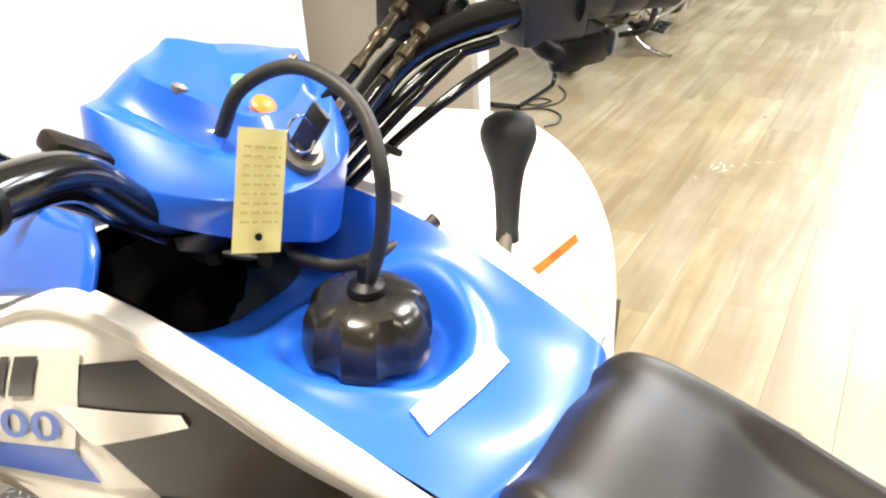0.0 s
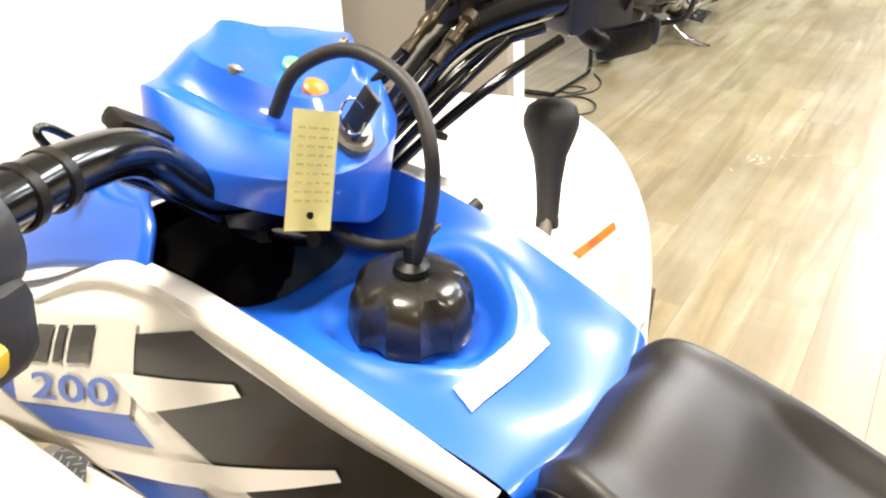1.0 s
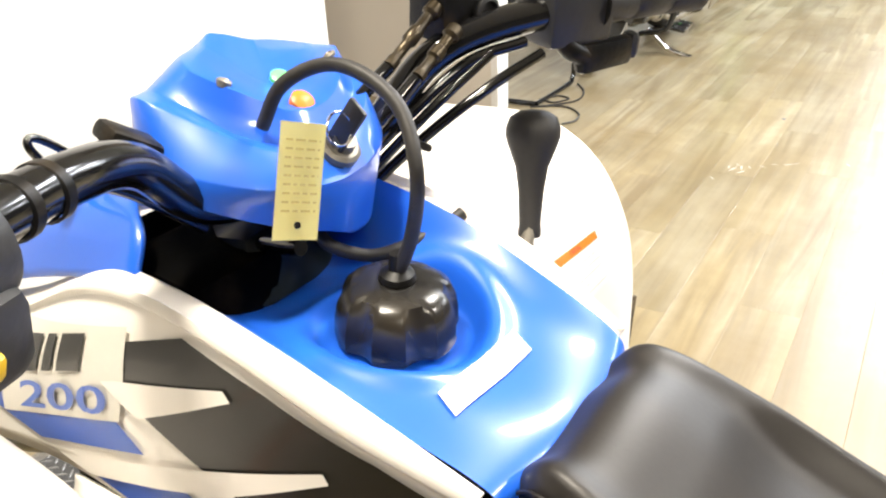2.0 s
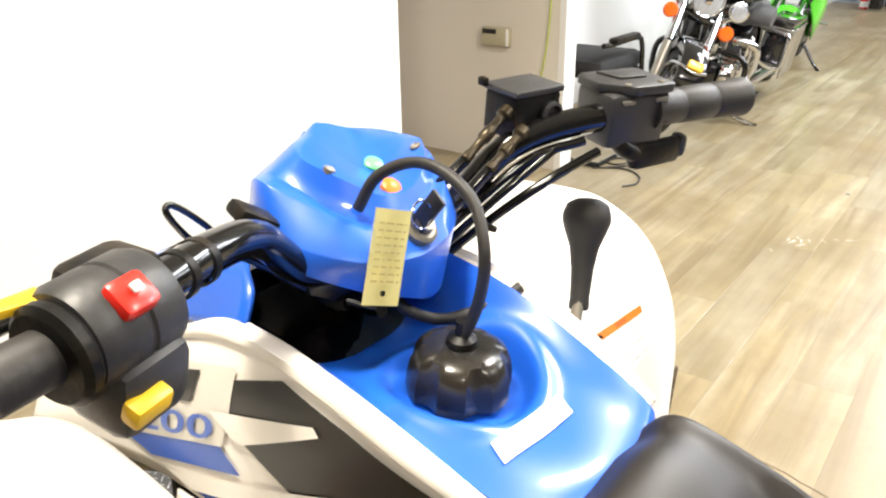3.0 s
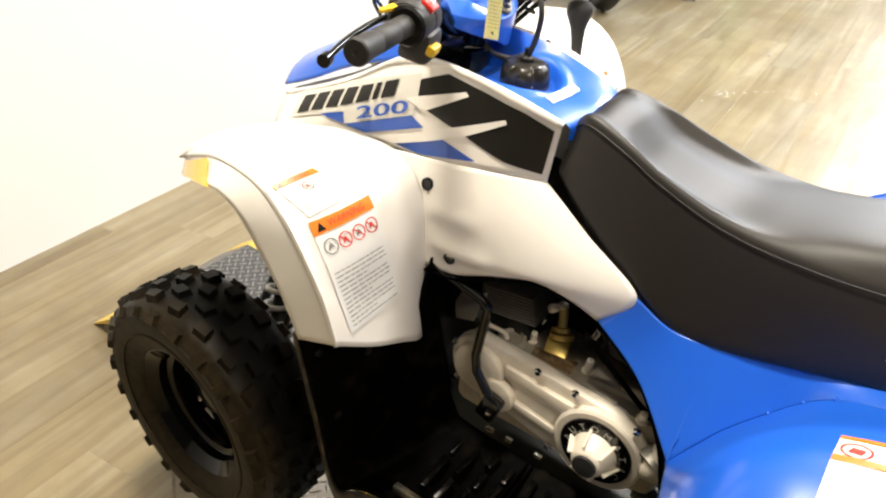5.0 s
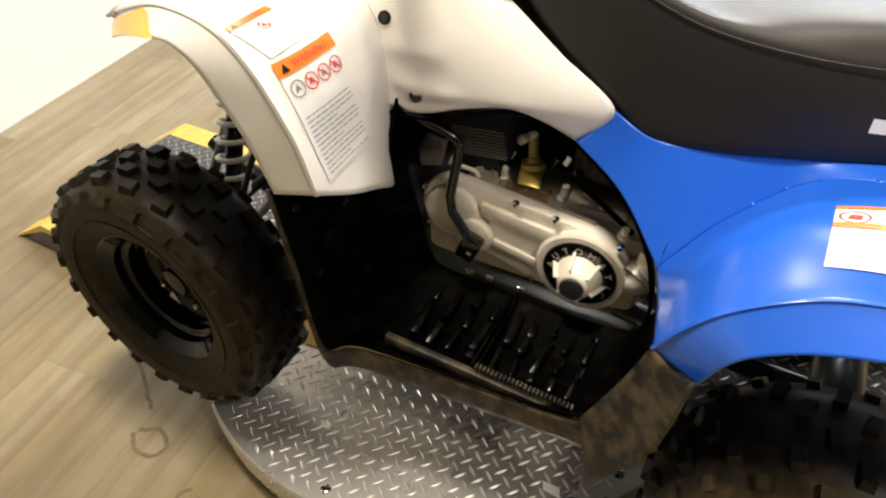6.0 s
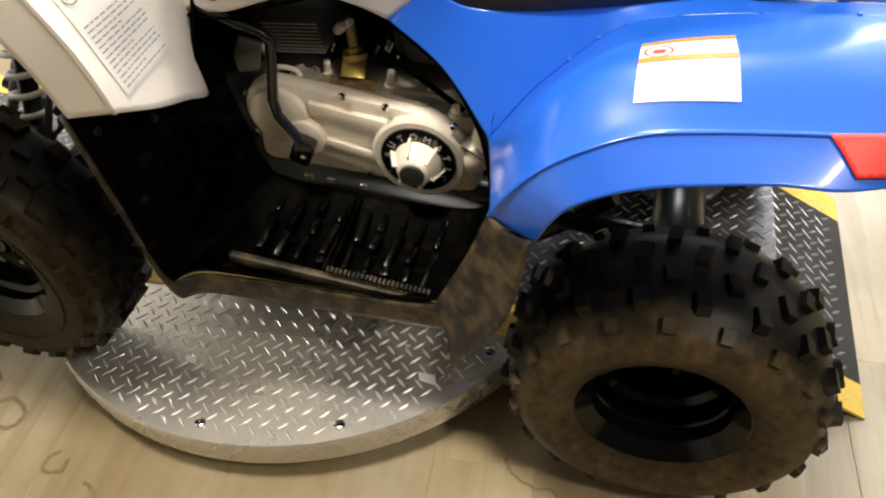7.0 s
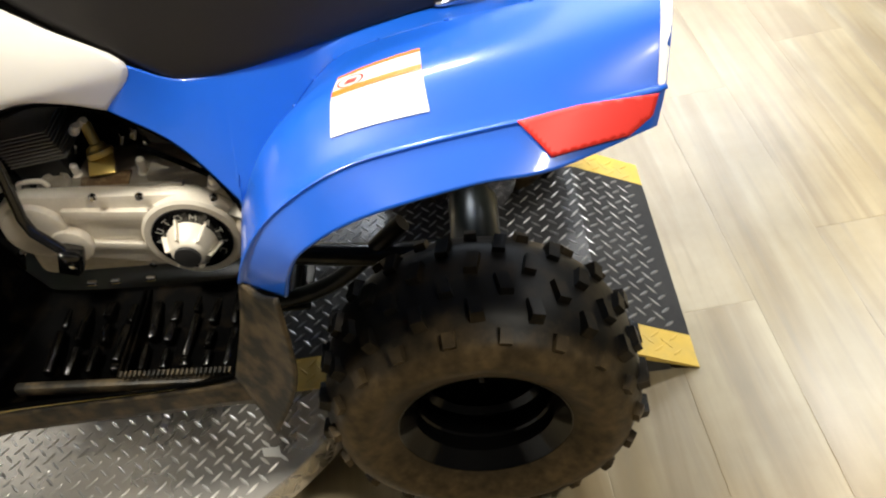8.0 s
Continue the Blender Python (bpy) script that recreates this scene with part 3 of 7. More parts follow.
    sticker("decal", [(0.375, 0.812), (0.355, 0.818), (0.278, 0.851), (0.158, 0.898), (0.154, 0.892), (0.215, 0.859), (0.276, 0.834), (0.34, 0.811)], WHITE, 0.0034, "cream spear stripe")
    sticker("decal", [(0.503, 0.811), (0.437, 0.832), (0.405, 0.846), (0.315, 0.865), (0.288, 0.852), (0.398, 0.811)], DBLUE, 0.0018, "blue sticker")
    sticker("decal", [(0.339, 0.811), (0.253, 0.844), (0.191, 0.826), (0.286, 0.809)], DBLUE, 0.0018, "blue sticker")
    # model badge: slanted plain shapes on a pale ground, and its number
    sticker("badge_ground", [(0.566, 0.786), (0.574, 0.822), (0.46, 0.874), (0.308, 0.930), (0.330, 0.906), (0.320, 0.896), (0.306, 0.894), (0.310, 0.866), (0.444, 0.812), (0.448, 0.832)], SILVER, 0.0024, "silver badge outline")
    y = 0.556
    for k in range(7):
        wd = 0.011 if k == 5 else 0.026
        z0 = 0.7955 + (0.556 - y) * 0.435
        pts = [(y, z0), (y - 0.004, z0 + 0.027), (y - 0.004 - wd, z0 + 0.027 + wd * 0.43), (y - wd, z0 + wd * 0.43)]
        part("badge_shape", drape(flat([(-0.3, a, b) for a, b in pts]), tu, (1, 0, 0), 0.0038), DECAL, s, "black slanted badge shape")
        y -= wd + 0.0065
    ang = math.atan(0.40)
    m = Matrix.Translation((-0.3, 0.370, 0.8565)) @ Matrix(((0, 0, -1, 0), (-math.cos(ang), math.sin(ang) * 0.2, 0, 0), (math.sin(ang), math.cos(ang), 0, 0), (0, 0, 0, 1)))
    num = letters("200", 0.034, Matrix.Diagonal((2.15, 0.88, 1, 1)), 0.0, 0.0005)
    num.transform(m)
    part("badge_number", drape(num, tu, (1, 0, 0), 0.0042, 0.02), DBLUE, s, "blue model number")
    for hy, hz in ((0.260, 0.772), (0.200, 0.664)):
        hit, normal, _, _ = tl.ray_cast(Vector((-0.5, hy, hz)), Vector((1, 0, 0)))
        if hit:
            part("bolt_hole", lathe([(0.0105, -0.004), (0.0105, 0.0016), (0.0075, 0.0022), (0.007, 0.0008), (0.001, 0.0008)], 20, Matrix.Translation(hit) @ normal.to_track_quat("Z", "Y").to_matrix().to_4x4() if normal.x < 0 else Matrix.Translation(hit) @ (-normal).to_track_quat("Z", "Y").to_matrix().to_4x4()), GLOSS, w, "recessed black bolt")


side_panels()


def warning_label(owner, tree, corners, way, strips, pictos=0, lines=0, picto_row=0.3, line_top=0.5, line_bottom=0.97, words=True):
    """A white label with orange strips, round pictograms and lines of small print, laid on a panel.
    corners: upper left, upper right, lower right, lower left."""
    tl, tr, br, bl = (Vector(c) for c in corners)
    w = Vector(way).normalized()

    def at(u, v):
        return (tl * (1 - u) + tr * u) * (1 - v) + (bl * (1 - u) + br * u) * v

    def patch(u0, u1, v0, v1):
        return [at(u0, v0), at(u1, v0), at(u1, v1), at(u0, v1)]

    part("label_sheet", drape(flat(patch(0, 1, 0, 1)), tree, w, 0.0016), PAPER, owner, "white warning label")
    for u0, u1, v0, v1 in strips:
        part("label_strip", drape(flat(patch(u0, u1, v0, v1)), tree, w, 0.0026), ORANGE, owner, "orange warning strip")
        if words:
            ht = (at(u0, v1) - at(u0, v0)).length
            x = (at(u1, v0) - at(u0, v0)).normalized()
            y = (at(u0, v0) - at(u0, v1))
            y = (y - x * y.dot(x)).normalized()
            m = Matrix.Translation(at((u0 + u1) / 2 + 0.05, (v0 + v1) / 2)) @ Matrix((x, y, x.cross(y))).transposed().to_4x4()
            part("label_word", drape(letters("WARNING", ht * 0.7, m), tree, w, 0.0034, 0.05), REDPRINT, owner, "red lettering")
            tri = flat([at(u0 + 0.13, v0 + (v1 - v0) * 0.2), at(u0 + 0.19, v1 - (v1 - v0) * 0.2), at(u0 + 0.07, v1 - (v1 - v0) * 0.2)])
            part("label_sign", drape(tri, tree, w, 0.0034, 0.05), DECAL, owner, "small dark triangle")
    wide = (tr - tl).length
    for k in range(pictos):
        u = (k + 0.5) / pictos * 0.92 + 0.05
        c = at(u, picto_row)
        r = wide / max(4, pictos) * 0.43
        x, y = (at(u + 0.1, picto_row) - c).normalized(), (at(u, picto_row + 0.1) - c).normalized()
        ring = bmesh.new()
        n = 24
        for i in range(n):
            p, q = 2 * math.pi * i / n, 2 * math.pi * (i + 1) / n
            ring.faces.new([ring.verts.new(c + rr * (math.cos(t) * x + math.sin(t) * y)) for rr, t in ((r, p), (r, q), (r * 0.84, q), (r * 0.84, p))])
        grey = k == 0 and pictos > 1
        if not grey:
            ring.faces.new([ring.verts.new(c + x * a * r + y * b * r) for a, b in ((-0.68, -0.56), (-0.56, -0.68), (0.68, 0.56), (0.56, 0.68))])
        part("pictogram", drape(ring, tree, w, 0.0028, 0.05), PRINT if grey else REDPRINT, owner, "round grey sign" if grey else "round red prohibition sign")
        blob = [(-0.5, 0.42), (-0.3, -0.1), (0.05, -0.5), (0.32, -0.05), (0.5, 0.36), (0.1, 0.15)]
        part("pictogram", drape(flat([c + x * a * r + y * b * r for a, b in blob]), tree, w, 0.0024, 0.05), PRINT if k % 2 == 0 else REDPRINT, owner, "small plain symbol")
    bars = bmesh.new()
    for k in range(lines):
        v = line_top + (line_bottom - line_top) * k / max(1, lines - 1)
        u, end = 0.07, 0.93 if k % 4 < 3 else 0.55
        while u < end:
            ln = 0.04 + 0.09 * random.random()
            bars.faces.new([bars.verts.new(p) for p in patch(u, min(end, u + ln), v - 0.005, v + 0.005)])
            u += ln + 0.025
    if lines:
        part("small_print", drape(bars, tree, w, 0.0024, 0.04), PRINT, owner, "lines of grey small print")


FENDER_X = (-0.175, -0.235, -0.290, -0.355, -0.425, -0.447)
FENDER_YZ = (
    ((0.240, 0.500), (0.215, 0.520), (0.206, 0.556), (0.226, 0.588), (0.262, 0.618), (0.278, 0.626)),
    ((0.248, 0.640), (0.232, 0.640), (0.236, 0.645), (0.242, 0.655), (0.270, 0.695), (0.290, 0.700)),
    ((0.262, 0.745), (0.254, 0.740), (0.258, 0.745), (0.264, 0.754), (0.292, 0.770), (0.318, 0.758)),
    ((0.305, 0.808), (0.290, 0.805), (0.293, 0.808), (0.302, 0.818), (0.338, 0.831), (0.362, 0.803)),
    ((0.400, 0.828), (0.385, 0.842), (0.378, 0.850), (0.380, 0.858), (0.408, 0.860), (0.428, 0.812)),
    ((0.50, 0.820), (0.50, 0.850), (0.50, 0.862), (0.50, 0.866), (0.492, 0.856), (0.490, 0.808)),
    ((0.63, 0.775), (0.62, 0.815), (0.60, 0.838), (0.575, 0.850), (0.545, 0.846), (0.538, 0.800)),
)


# the left fender: four ribs across its back, then the sharp fold and the edge of the side flange
LEFT_YZ = (
    ((0.240, 0.500), (0.215, 0.520), (0.206, 0.556), (0.212, 0.588)),
    ((0.248, 0.640), (0.232, 0.640), (0.232, 0.645), (0.238, 0.660)),
    ((0.262, 0.745), (0.254, 0.740), (0.256, 0.742), (0.262, 0.748)),
    ((0.305, 0.808), (0.290, 0.805), (0.293, 0.808), (0.302, 0.815)),
    ((0.400, 0.815), (0.385, 0.830), (0.378, 0.842), (0.375, 0.850)),
    ((0.500, 0.796), (0.500, 0.824), (0.496, 0.840), (0.485, 0.850)),
    ((0.620, 0.732), (0.610, 0.762), (0.590, 0.792), (0.570, 0.812)),
    ((0.690, 0.660), (0.680, 0.700), (0.660, 0.735), (0.625, 0.766)),
)
LEFT_FOLD = ((-0.421, 0.228, 0.625), (-0.422, 0.250, 0.695), (-0.422, 0.278, 0.750), (-0.419, 0.318, 0.802), (-0.412, 0.375, 0.836), (-0.402, 0.462, 0.841), (-0.381, 0.552, 0.806), (-0.359, 0.604, 0.772))
LEFT_EDGE = ((-0.438, 0.288, 0.617), (-0.440, 0.318, 0.690), (-0.440, 0.352, 0.742), (-0.440, 0.388, 0.790), (-0.437, 0.430, 0.811), (-0.430, 0.470, 0.805), (-0.395, 0.556, 0.770), (-0.361, 0.617, 0.736))


def left_columns():
    cols = [[(x, row[i][0], row[i][1]) for row in LEFT_YZ] for i, x in enumerate(FENDER_X[:4])]
    near = [tuple(Vector(f).lerp(Vector(c), 0.10)) for f, c in zip(LEFT_FOLD, cols[3])]
    below = [tuple(Vector(f).lerp(Vector(e), 0.14)) for f, e in zip(LEFT_FOLD, LEFT_EDGE)]
    return cols + [near, list(LEFT_FOLD), below, list(LEFT_EDGE)]


def front_fenders():
    for side in (-1, 1):
        if side < 0:
            bm = rails(left_columns(), 54, 48)
        else:
            bm = rails([[(x, row[i][0], row[i][1]) for row in FENDER_YZ] for i, x in enumerate(FENDER_X)], 54, 36)
        if side > 0:
            bm = mirror(bm)
            bm.transform(pose(0.020, 0, 0))
            # the right-hand skirt reaches further back
            for v in bm.verts:
                fade = max(0, min(1, (0.66 - v.co.y) / 0.25))
                v.co.y -= (0.072 + 0.012 * max(0, min(1, (v.co.x - 0.30) / 0.12))) * fade
                v.co.z += 0.034 * fade
        tree = sheet_tree(bm)
        f = part("front_fender", bm, WHITE, quad, "white plastic front fender", solid=0.004)
        # amber reflector at the front outer corner
        if side < 0:
            rf = [(-0.6, 0.596, 0.774), (-0.6, 0.493, 0.829), (-0.6, 0.482, 0.828), (-0.6, 0.459, 0.809), (-0.6, 0.545, 0.777), (-0.6, 0.612, 0.742)]
            part("reflector", drape(flat(rf), tree, (1, 0, 0), 0.003), AMBER, f, "amber reflector")
            warning_label(f, tree, ((-0.411, 0.346, 0.846), (-0.344, 0.331, 0.850), (-0.312, 0.288, 0.806), (-0.392, 0.298, 0.802)), (0.3, 0.68, -0.65), [(0, 1, 0, 0.15)], 1, 7, 0.36, 0.62, 0.95)
            warning_label(f, tree, ((-0.403, 0.282, 0.800), (-0.289, 0.280, 0.798), (-0.268, 0.238, 0.628), (-0.387, 0.236, 0.628)), (0.35, 0.88, -0.3), [(0, 1, 0, 0.115)], 4, 13, 0.235, 0.46, 0.96)
        else:
            warning_label(f, tree, RIGHT_LABEL, (0.78, 0.31, -0.54), [(0, 1, 0, 0.16)], 0, 5, 0.5, 0.35, 0.9)


RIGHT_LABEL = ((0.1203, 0.1652, 0.9045), (0.2688, 0.1805, 0.8681), (0.264, 0.154, 0.824), (0.126, 0.134, 0.856))
front_fenders()


def hood():
    """Blue front cowl ahead of the handlebar."""
    cols = [
        [(-0.104, 0.332, 0.942), (-0.110, 0.46, 0.895), (-0.115, 0.56, 0.845), (-0.105, 0.635, 0.812)],
        [(-0.088, 0.342, 0.962), (-0.094, 0.46, 0.930), (-0.094, 0.56, 0.875), (-0.080, 0.642, 0.828)],
        [(-0.066, 0.372, 0.970), (-0.070, 0.46, 0.949), (-0.066, 0.56, 0.890), (-0.055, 0.648, 0.836)],
        [(-0.012, 0.400, 0.964), (-0.012, 0.46, 0.950), (-0.012, 0.56, 0.896), (-0.012, 0.655, 0.842)],
        [(0.042, 0.390, 0.970), (0.046, 0.46, 0.949), (0.042, 0.56, 0.890), (0.031, 0.648, 0.836)],
        [(0.064, 0.372, 0.956), (0.070, 0.46, 0.922), (0.070, 0.56, 0.875), (0.056, 0.642, 0.828)],
        [(0.080, 0.360, 0.945), (0.086, 0.46, 0.895), (0.091, 0.56, 0.845), (0.081, 0.635, 0.812)],
    ]
    part("front_cowl", rails(cols, 30, 30), BLUE, quad, "blue front cowl", solid=0.004)


hood()


def tank_cover():
    cols = [
        [(-0.088, 0.072, 0.880), (-0.090, 0.078, 0.905), (-0.094, 0.15, 0.920), (-0.097, 0.22, 0.936), (-0.097, 0.30, 0.940), (-0.097, 0.38, 0.923)],
        [(-0.057, 0.064, 0.876), (-0.055, 0.072, 0.905), (-0.060, 0.15, 0.920), (-0.065, 0.22, 0.918), (-0.068, 0.30, 0.908), (-0.07, 0.38, 0.88)],
        [(-0.010, 0.060, 0.874), (-0.010, 0.068, 0.906), (-0.012, 0.15, 0.912), (-0.012, 0.22, 0.905), (-0.012, 0.30, 0.890), (-0.012, 0.38, 0.86)],
        [(0.040, 0.064, 0.876), (0.040, 0.072, 0.905), (0.040, 0.15, 0.920), (0.041, 0.22, 0.918), (0.044, 0.30, 0.908), (0.046, 0.38, 0.88)],
        [(0.068, 0.072, 0.882), (0.069, 0.078, 0.909), (0.073, 0.15, 0.934), (0.076, 0.22, 0.951), (0.076, 0.30, 0.957), (0.076, 0.38, 0.944)],
    ]
    bm = rails(cols, 170, 130)
    # the raised collar and the well round the filler
    for v in bm.verts:
        d = math.hypot(v.co.x + 0.012, v.co.y - 0.196)
        if v.co.z > 0.895 and d < 0.10:
            v.co.z += 0.005 * math.exp(-((d - 0.064) / 0.009) ** 2)
            if d < 0.060:
                k = min(1, (0.060 - d) / 0.011)
                v.co.z += (0.904 - v.co.z) * k * k * (3 - 2 * k)
    relax(bm, 5, lambda c: math.hypot(c.x + 0.012, c.y - 0.196) < 0.09)
    tree = sheet_tree(bm)
    t = part("tank_cover", bm, BLUE, quad, "glossy blue tank cover")
    x, y = Vector((0.080, -0.003, 0)), Vector((0.007, 0.017, 0))
    o = Vector((-0.065, 0.115, 1.1))
    part("label_sheet", drape(flat([o, o + x, o + x + y, o + y]), tree, (0, 0, -1), 0.0016), PAPER, t, "white sticker on the tank")
    bars = bmesh.new()
    for k in range(4):
        for j in range(5):
            a, b = 0.08 + 0.17 * j, 0.15 + 0.2 * k
            bars.faces.new([bars.verts.new(o + x * u + y * v) for u, v in ((a, b), (a + 0.13, b), (a + 0.13, b + 0.06), (a, b + 0.06))])
    part("small_print", drape(bars, tree, (0, 0, -1), 0.0024, 0.05), material("faint_print", (0.62, 0.62, 0.62), 0.5), t, "faint grey print")
    # filler cap with scalloped edge
    n = 96
    rings = []
    for r, z in ((0.036, 0.007), (0.0395, 0.009), (0.0405, 0.013), (0.0398, 0.024), (0.0380, 0.034), (0.0350, 0.041), (0.029, 0.045), (0.020, 0.0475), (0.012, 0.048)):
        ring = []
        for k in range(n):
            a = 2 * math.pi * k / n
            dent = max(0, math.cos(6 * a)) ** 0.8 * 0.0048 if 0.002 < z < 0.043 else 0
            ring.append(Vector((-0.012 + (r - dent) * math.cos(a), 0.196 + (r - dent) * math.sin(a), 0.899 + z)))
        rings.append(ring)
    bm = bmesh.new()
    skin(bm, rings, True, True)
    c = part("fuel_cap", bm, CAPMAT, quad, "black scalloped fuel cap")
    part("vent_base", lathe([(0.012, 0), (0.011, 0.004), (0.0055, 0.007), (0.005, 0.018)], 20, pose(-0.012, 0.196, 0.948)), BLACK, c)
    part("vent_hose", tubes(([(-0.012, 0.196, 0.950), (-0.013, 0.184, 0.985), (-0.019, 0.177, 1.028), (-0.007, 0.198, 1.057), (-0.003, 0.230, 1.070), (-0.005, 0.258, 1.069), (-0.016, 0.281, 1.054), (-0.023, 0.293, 1.027)], 0.0045, 60)), GRIP, c, "looping black vent hose")


tank_cover()
part("overflow_hose", tubes(([(0.090, 0.214, 0.945), (0.075, 0.221, 0.937), (0.050, 0.238, 0.926), (0.030, 0.253, 0.923), (0.012, 0.272, 0.932), (0.008, 0.285, 0.945)], 0.0050, 30)), GRIP, quad, "short black rubber hose")


def seat():
    rows = []
    top = [(0.070, 0.905), (0.045, 0.924), (0.0, 0.913), (-0.055, 0.880), (-0.15, 0.856), (-0.24, 0.861), (-0.36, 0.882), (-0.50, 0.906), (-0.60, 0.912), (-0.64, 0.888)]
    crease = [(0.078, 0.885), (0.050, 0.912), (-0.02, 0.895), (-0.08, 0.872), (-0.17, 0.846), (-0.26, 0.838), (-0.37, 0.842), (-0.50, 0.860), (-0.60, 0.866), (-0.645, 0.85)]
    bottom = [(0.078, 0.822), (0.030, 0.778), (-0.04, 0.730), (-0.094, 0.700), (-0.15, 0.674), (-0.23, 0.681), (-0.34, 0.708), (-0.46, 0.738), (-0.58, 0.758), (-0.64, 0.77)]
    wide = [0.070, 0.082, 0.096, 0.106, 0.114, 0.120, 0.124, 0.124, 0.112, 0.08]
    cols = []
    for s in (-1, 1):
        part_cols = [
            [(s * 0.0, y, z) for y, z in top],
            [(s * w * 0.62, y, z - 0.004) for (y, z), w in zip(top, wide)],
            [(s * w * 0.91, y, z + 0.009) for (y, z), w in zip(crease, wide)],
            [(s * (w + 0.004), y, z - 0.022) for (y, z), w in zip(crease, wide)],
            [(s * (w + 0.014), (y + y2) / 2, (z + z2) / 2) for (y, z), (y2, z2), w in zip(crease, bottom, wide)],
            [(s * (w + 0.018), y, z) for (y, z), w in zip(bottom, wide)],
            [(s * (w - 0.01), y, z - 0.004) for (y, z), w in zip(bottom, wide)],
        ]
        cols.append(part_cols)
    cols[1] = [[(x * 0.9 - 0.010, y, z) for x, y, z in c] for c in cols[1]]
    full = cols[0][::-1] + cols[1][1:]
    p = part("seat", rails(full, 80, 90), VINYL, quad, "black vinyl seat with a stitched edge")
    for s in (-1, 1):
        part("seam", tubes(([((w + 0.001) * 0.9 - 0.010 if s > 0 else -w - 0.001, y, z - 0.001) for (y, z), w in zip(crease, wide)], 0.0012, 70), n=6), VINYL, p)
    # plain pale bars where the maker's name stands
    for k in range(7):
        y0 = -0.408 - k * 0.0265
        z0 = 0.770 + k * 0.004
        bm = flat([(-0.4, y0, z0 - 0.001), (-0.4, y0 - 0.019, z0 + 0.002), (-0.4, y0 - 0.019, z0 + 0.021), (-0.4, y0, z0 + 0.018)])
        tree = BVHTree.FromPolygons([v.co for v in p.data.vertices], [q.vertices for q in p.data.polygons])
        part("name_bar", drape(bm, tree, (1, 0, 0), 0.0016), PAPER, p, "white printed bar")


seat()


def rear_body():
    """Blue tail with flared rear fenders."""
    seat_line = [(-0.133, -0.094, 0.698), (-0.134, -0.15, 0.673), (-0.134, -0.205, 0.675), (-0.134, -0.225, 0.678), (-0.134, -0.25, 0.683), (-0.134, -0.275, 0.688), (-0.134, -0.305, 0.696), (-0.134, -0.34, 0.705), (-0.134, -0.40, 0.722), (-0.134, -0.50, 0.742), (-0.134, -0.62, 0.752), (-0.125, -0.78, 0.765)]
    crest = [(-0.228, -0.218, 0.525), (-0.208, -0.247, 0.566), (-0.190, -0.272, 0.597), (-0.169, -0.313, 0.637), (-0.157, -0.354, 0.676), (-0.168, -0.40, 0.712), (-0.184, -0.50, 0.746), (-0.205, -0.62, 0.776), (-0.19, -0.785, 0.795)]
    mid = [(-0.322, -0.238, 0.548), (-0.330, -0.265, 0.622), (-0.325, -0.300, 0.682), (-0.315, -0.345, 0.722), (-0.308, -0.40, 0.744), (-0.305, -0.48, 0.762), (-0.302, -0.57, 0.773), (-0.298, -0.65, 0.779), (-0.28, -0.773, 0.790)]
    fold = [(-0.413, -0.255, 0.558), (-0.425, -0.278, 0.612), (-0.430, -0.313, 0.665), (-0.425, -0.362, 0.703), (-0.415, -0.412, 0.723), (-0.405, -0.473, 0.731), (-0.392, -0.56, 0.737), (-0.382, -0.64, 0.742), (-0.346, -0.757, 0.738)]
    lip = [(-0.452, -0.317, 0.568), (-0.462, -0.332, 0.615), (-0.468, -0.352, 0.652), (-0.465, -0.389, 0.677), (-0.460, -0.43, 0.692), (-0.455, -0.475, 0.702), (-0.442, -0.55, 0.709), (-0.428, -0.63, 0.707), (-0.372, -0.745, 0.708)]
    high = [tuple(Vector(f).lerp(Vector(m_), 0.12)) for f, m_ in zip(fold, mid)]
    low = [tuple(Vector(f).lerp(Vector(l_), 0.15)) for f, l_ in zip(fold, lip)]
    below = [tuple(Vector(c_).lerp(Vector(m_), 0.16)) for c_, m_ in zip(crest, mid)]
    bm = rails([crest, below, mid, high, fold, low, lip], 80, 90)
    # the flat panel between the seat and the flare, down to the engine opening
    foot = [(-0.142, -0.046, 0.638), (-0.170, -0.135, 0.590), (-0.222, -0.211, 0.530)] + crest
    half_way = [tuple(Vector(a).lerp(Vector(b_), 0.5)) for a, b_ in zip(seat_line, foot)]
    panel = rails([seat_line, half_way, foot], 90, 30)
    other = mirror(panel)
    part("tail_panel", panel, BLUE, quad, "glossy blue side panel below the seat", solid=0.004)
    part("tail_panel", other, BLUE, quad, "glossy blue side panel below the seat", solid=0.004)
    tree = sheet_tree(bm)
    right = mirror(bm)
    for v in right.verts:
        fade = max(0, min(1, (v.co.x - 0.11) / 0.08))
        v.co.y += 0.020 * fade
        v.co.z += 0.030 * fade
    b = part("rear_fender", bm, BLUE, quad, "glossy blue rear fender", solid=0.004)
    part("rear_fender", right, BLUE, quad, "glossy blue rear fender", solid=0.004)
    deck = rails([[(-0.13, -0.60, 0.752), (-0.125, -0.70, 0.760), (-0.125, -0.785, 0.766)], [(0, -0.60, 0.790), (0, -0.70, 0.785), (0, -0.80, 0.775)], [(0.13, -0.60, 0.752), (0.125, -0.70, 0.760), (0.125, -0.785, 0.766)]], 16, 20)
    part("tail_deck", deck, BLUE, quad, "blue tail deck behind the seat", solid=0.004)
    # red reflector on the flange, label, pink sticker and bright cut edge
    out = Vector((-0.60, -0.18, 0.76)) * 0.006
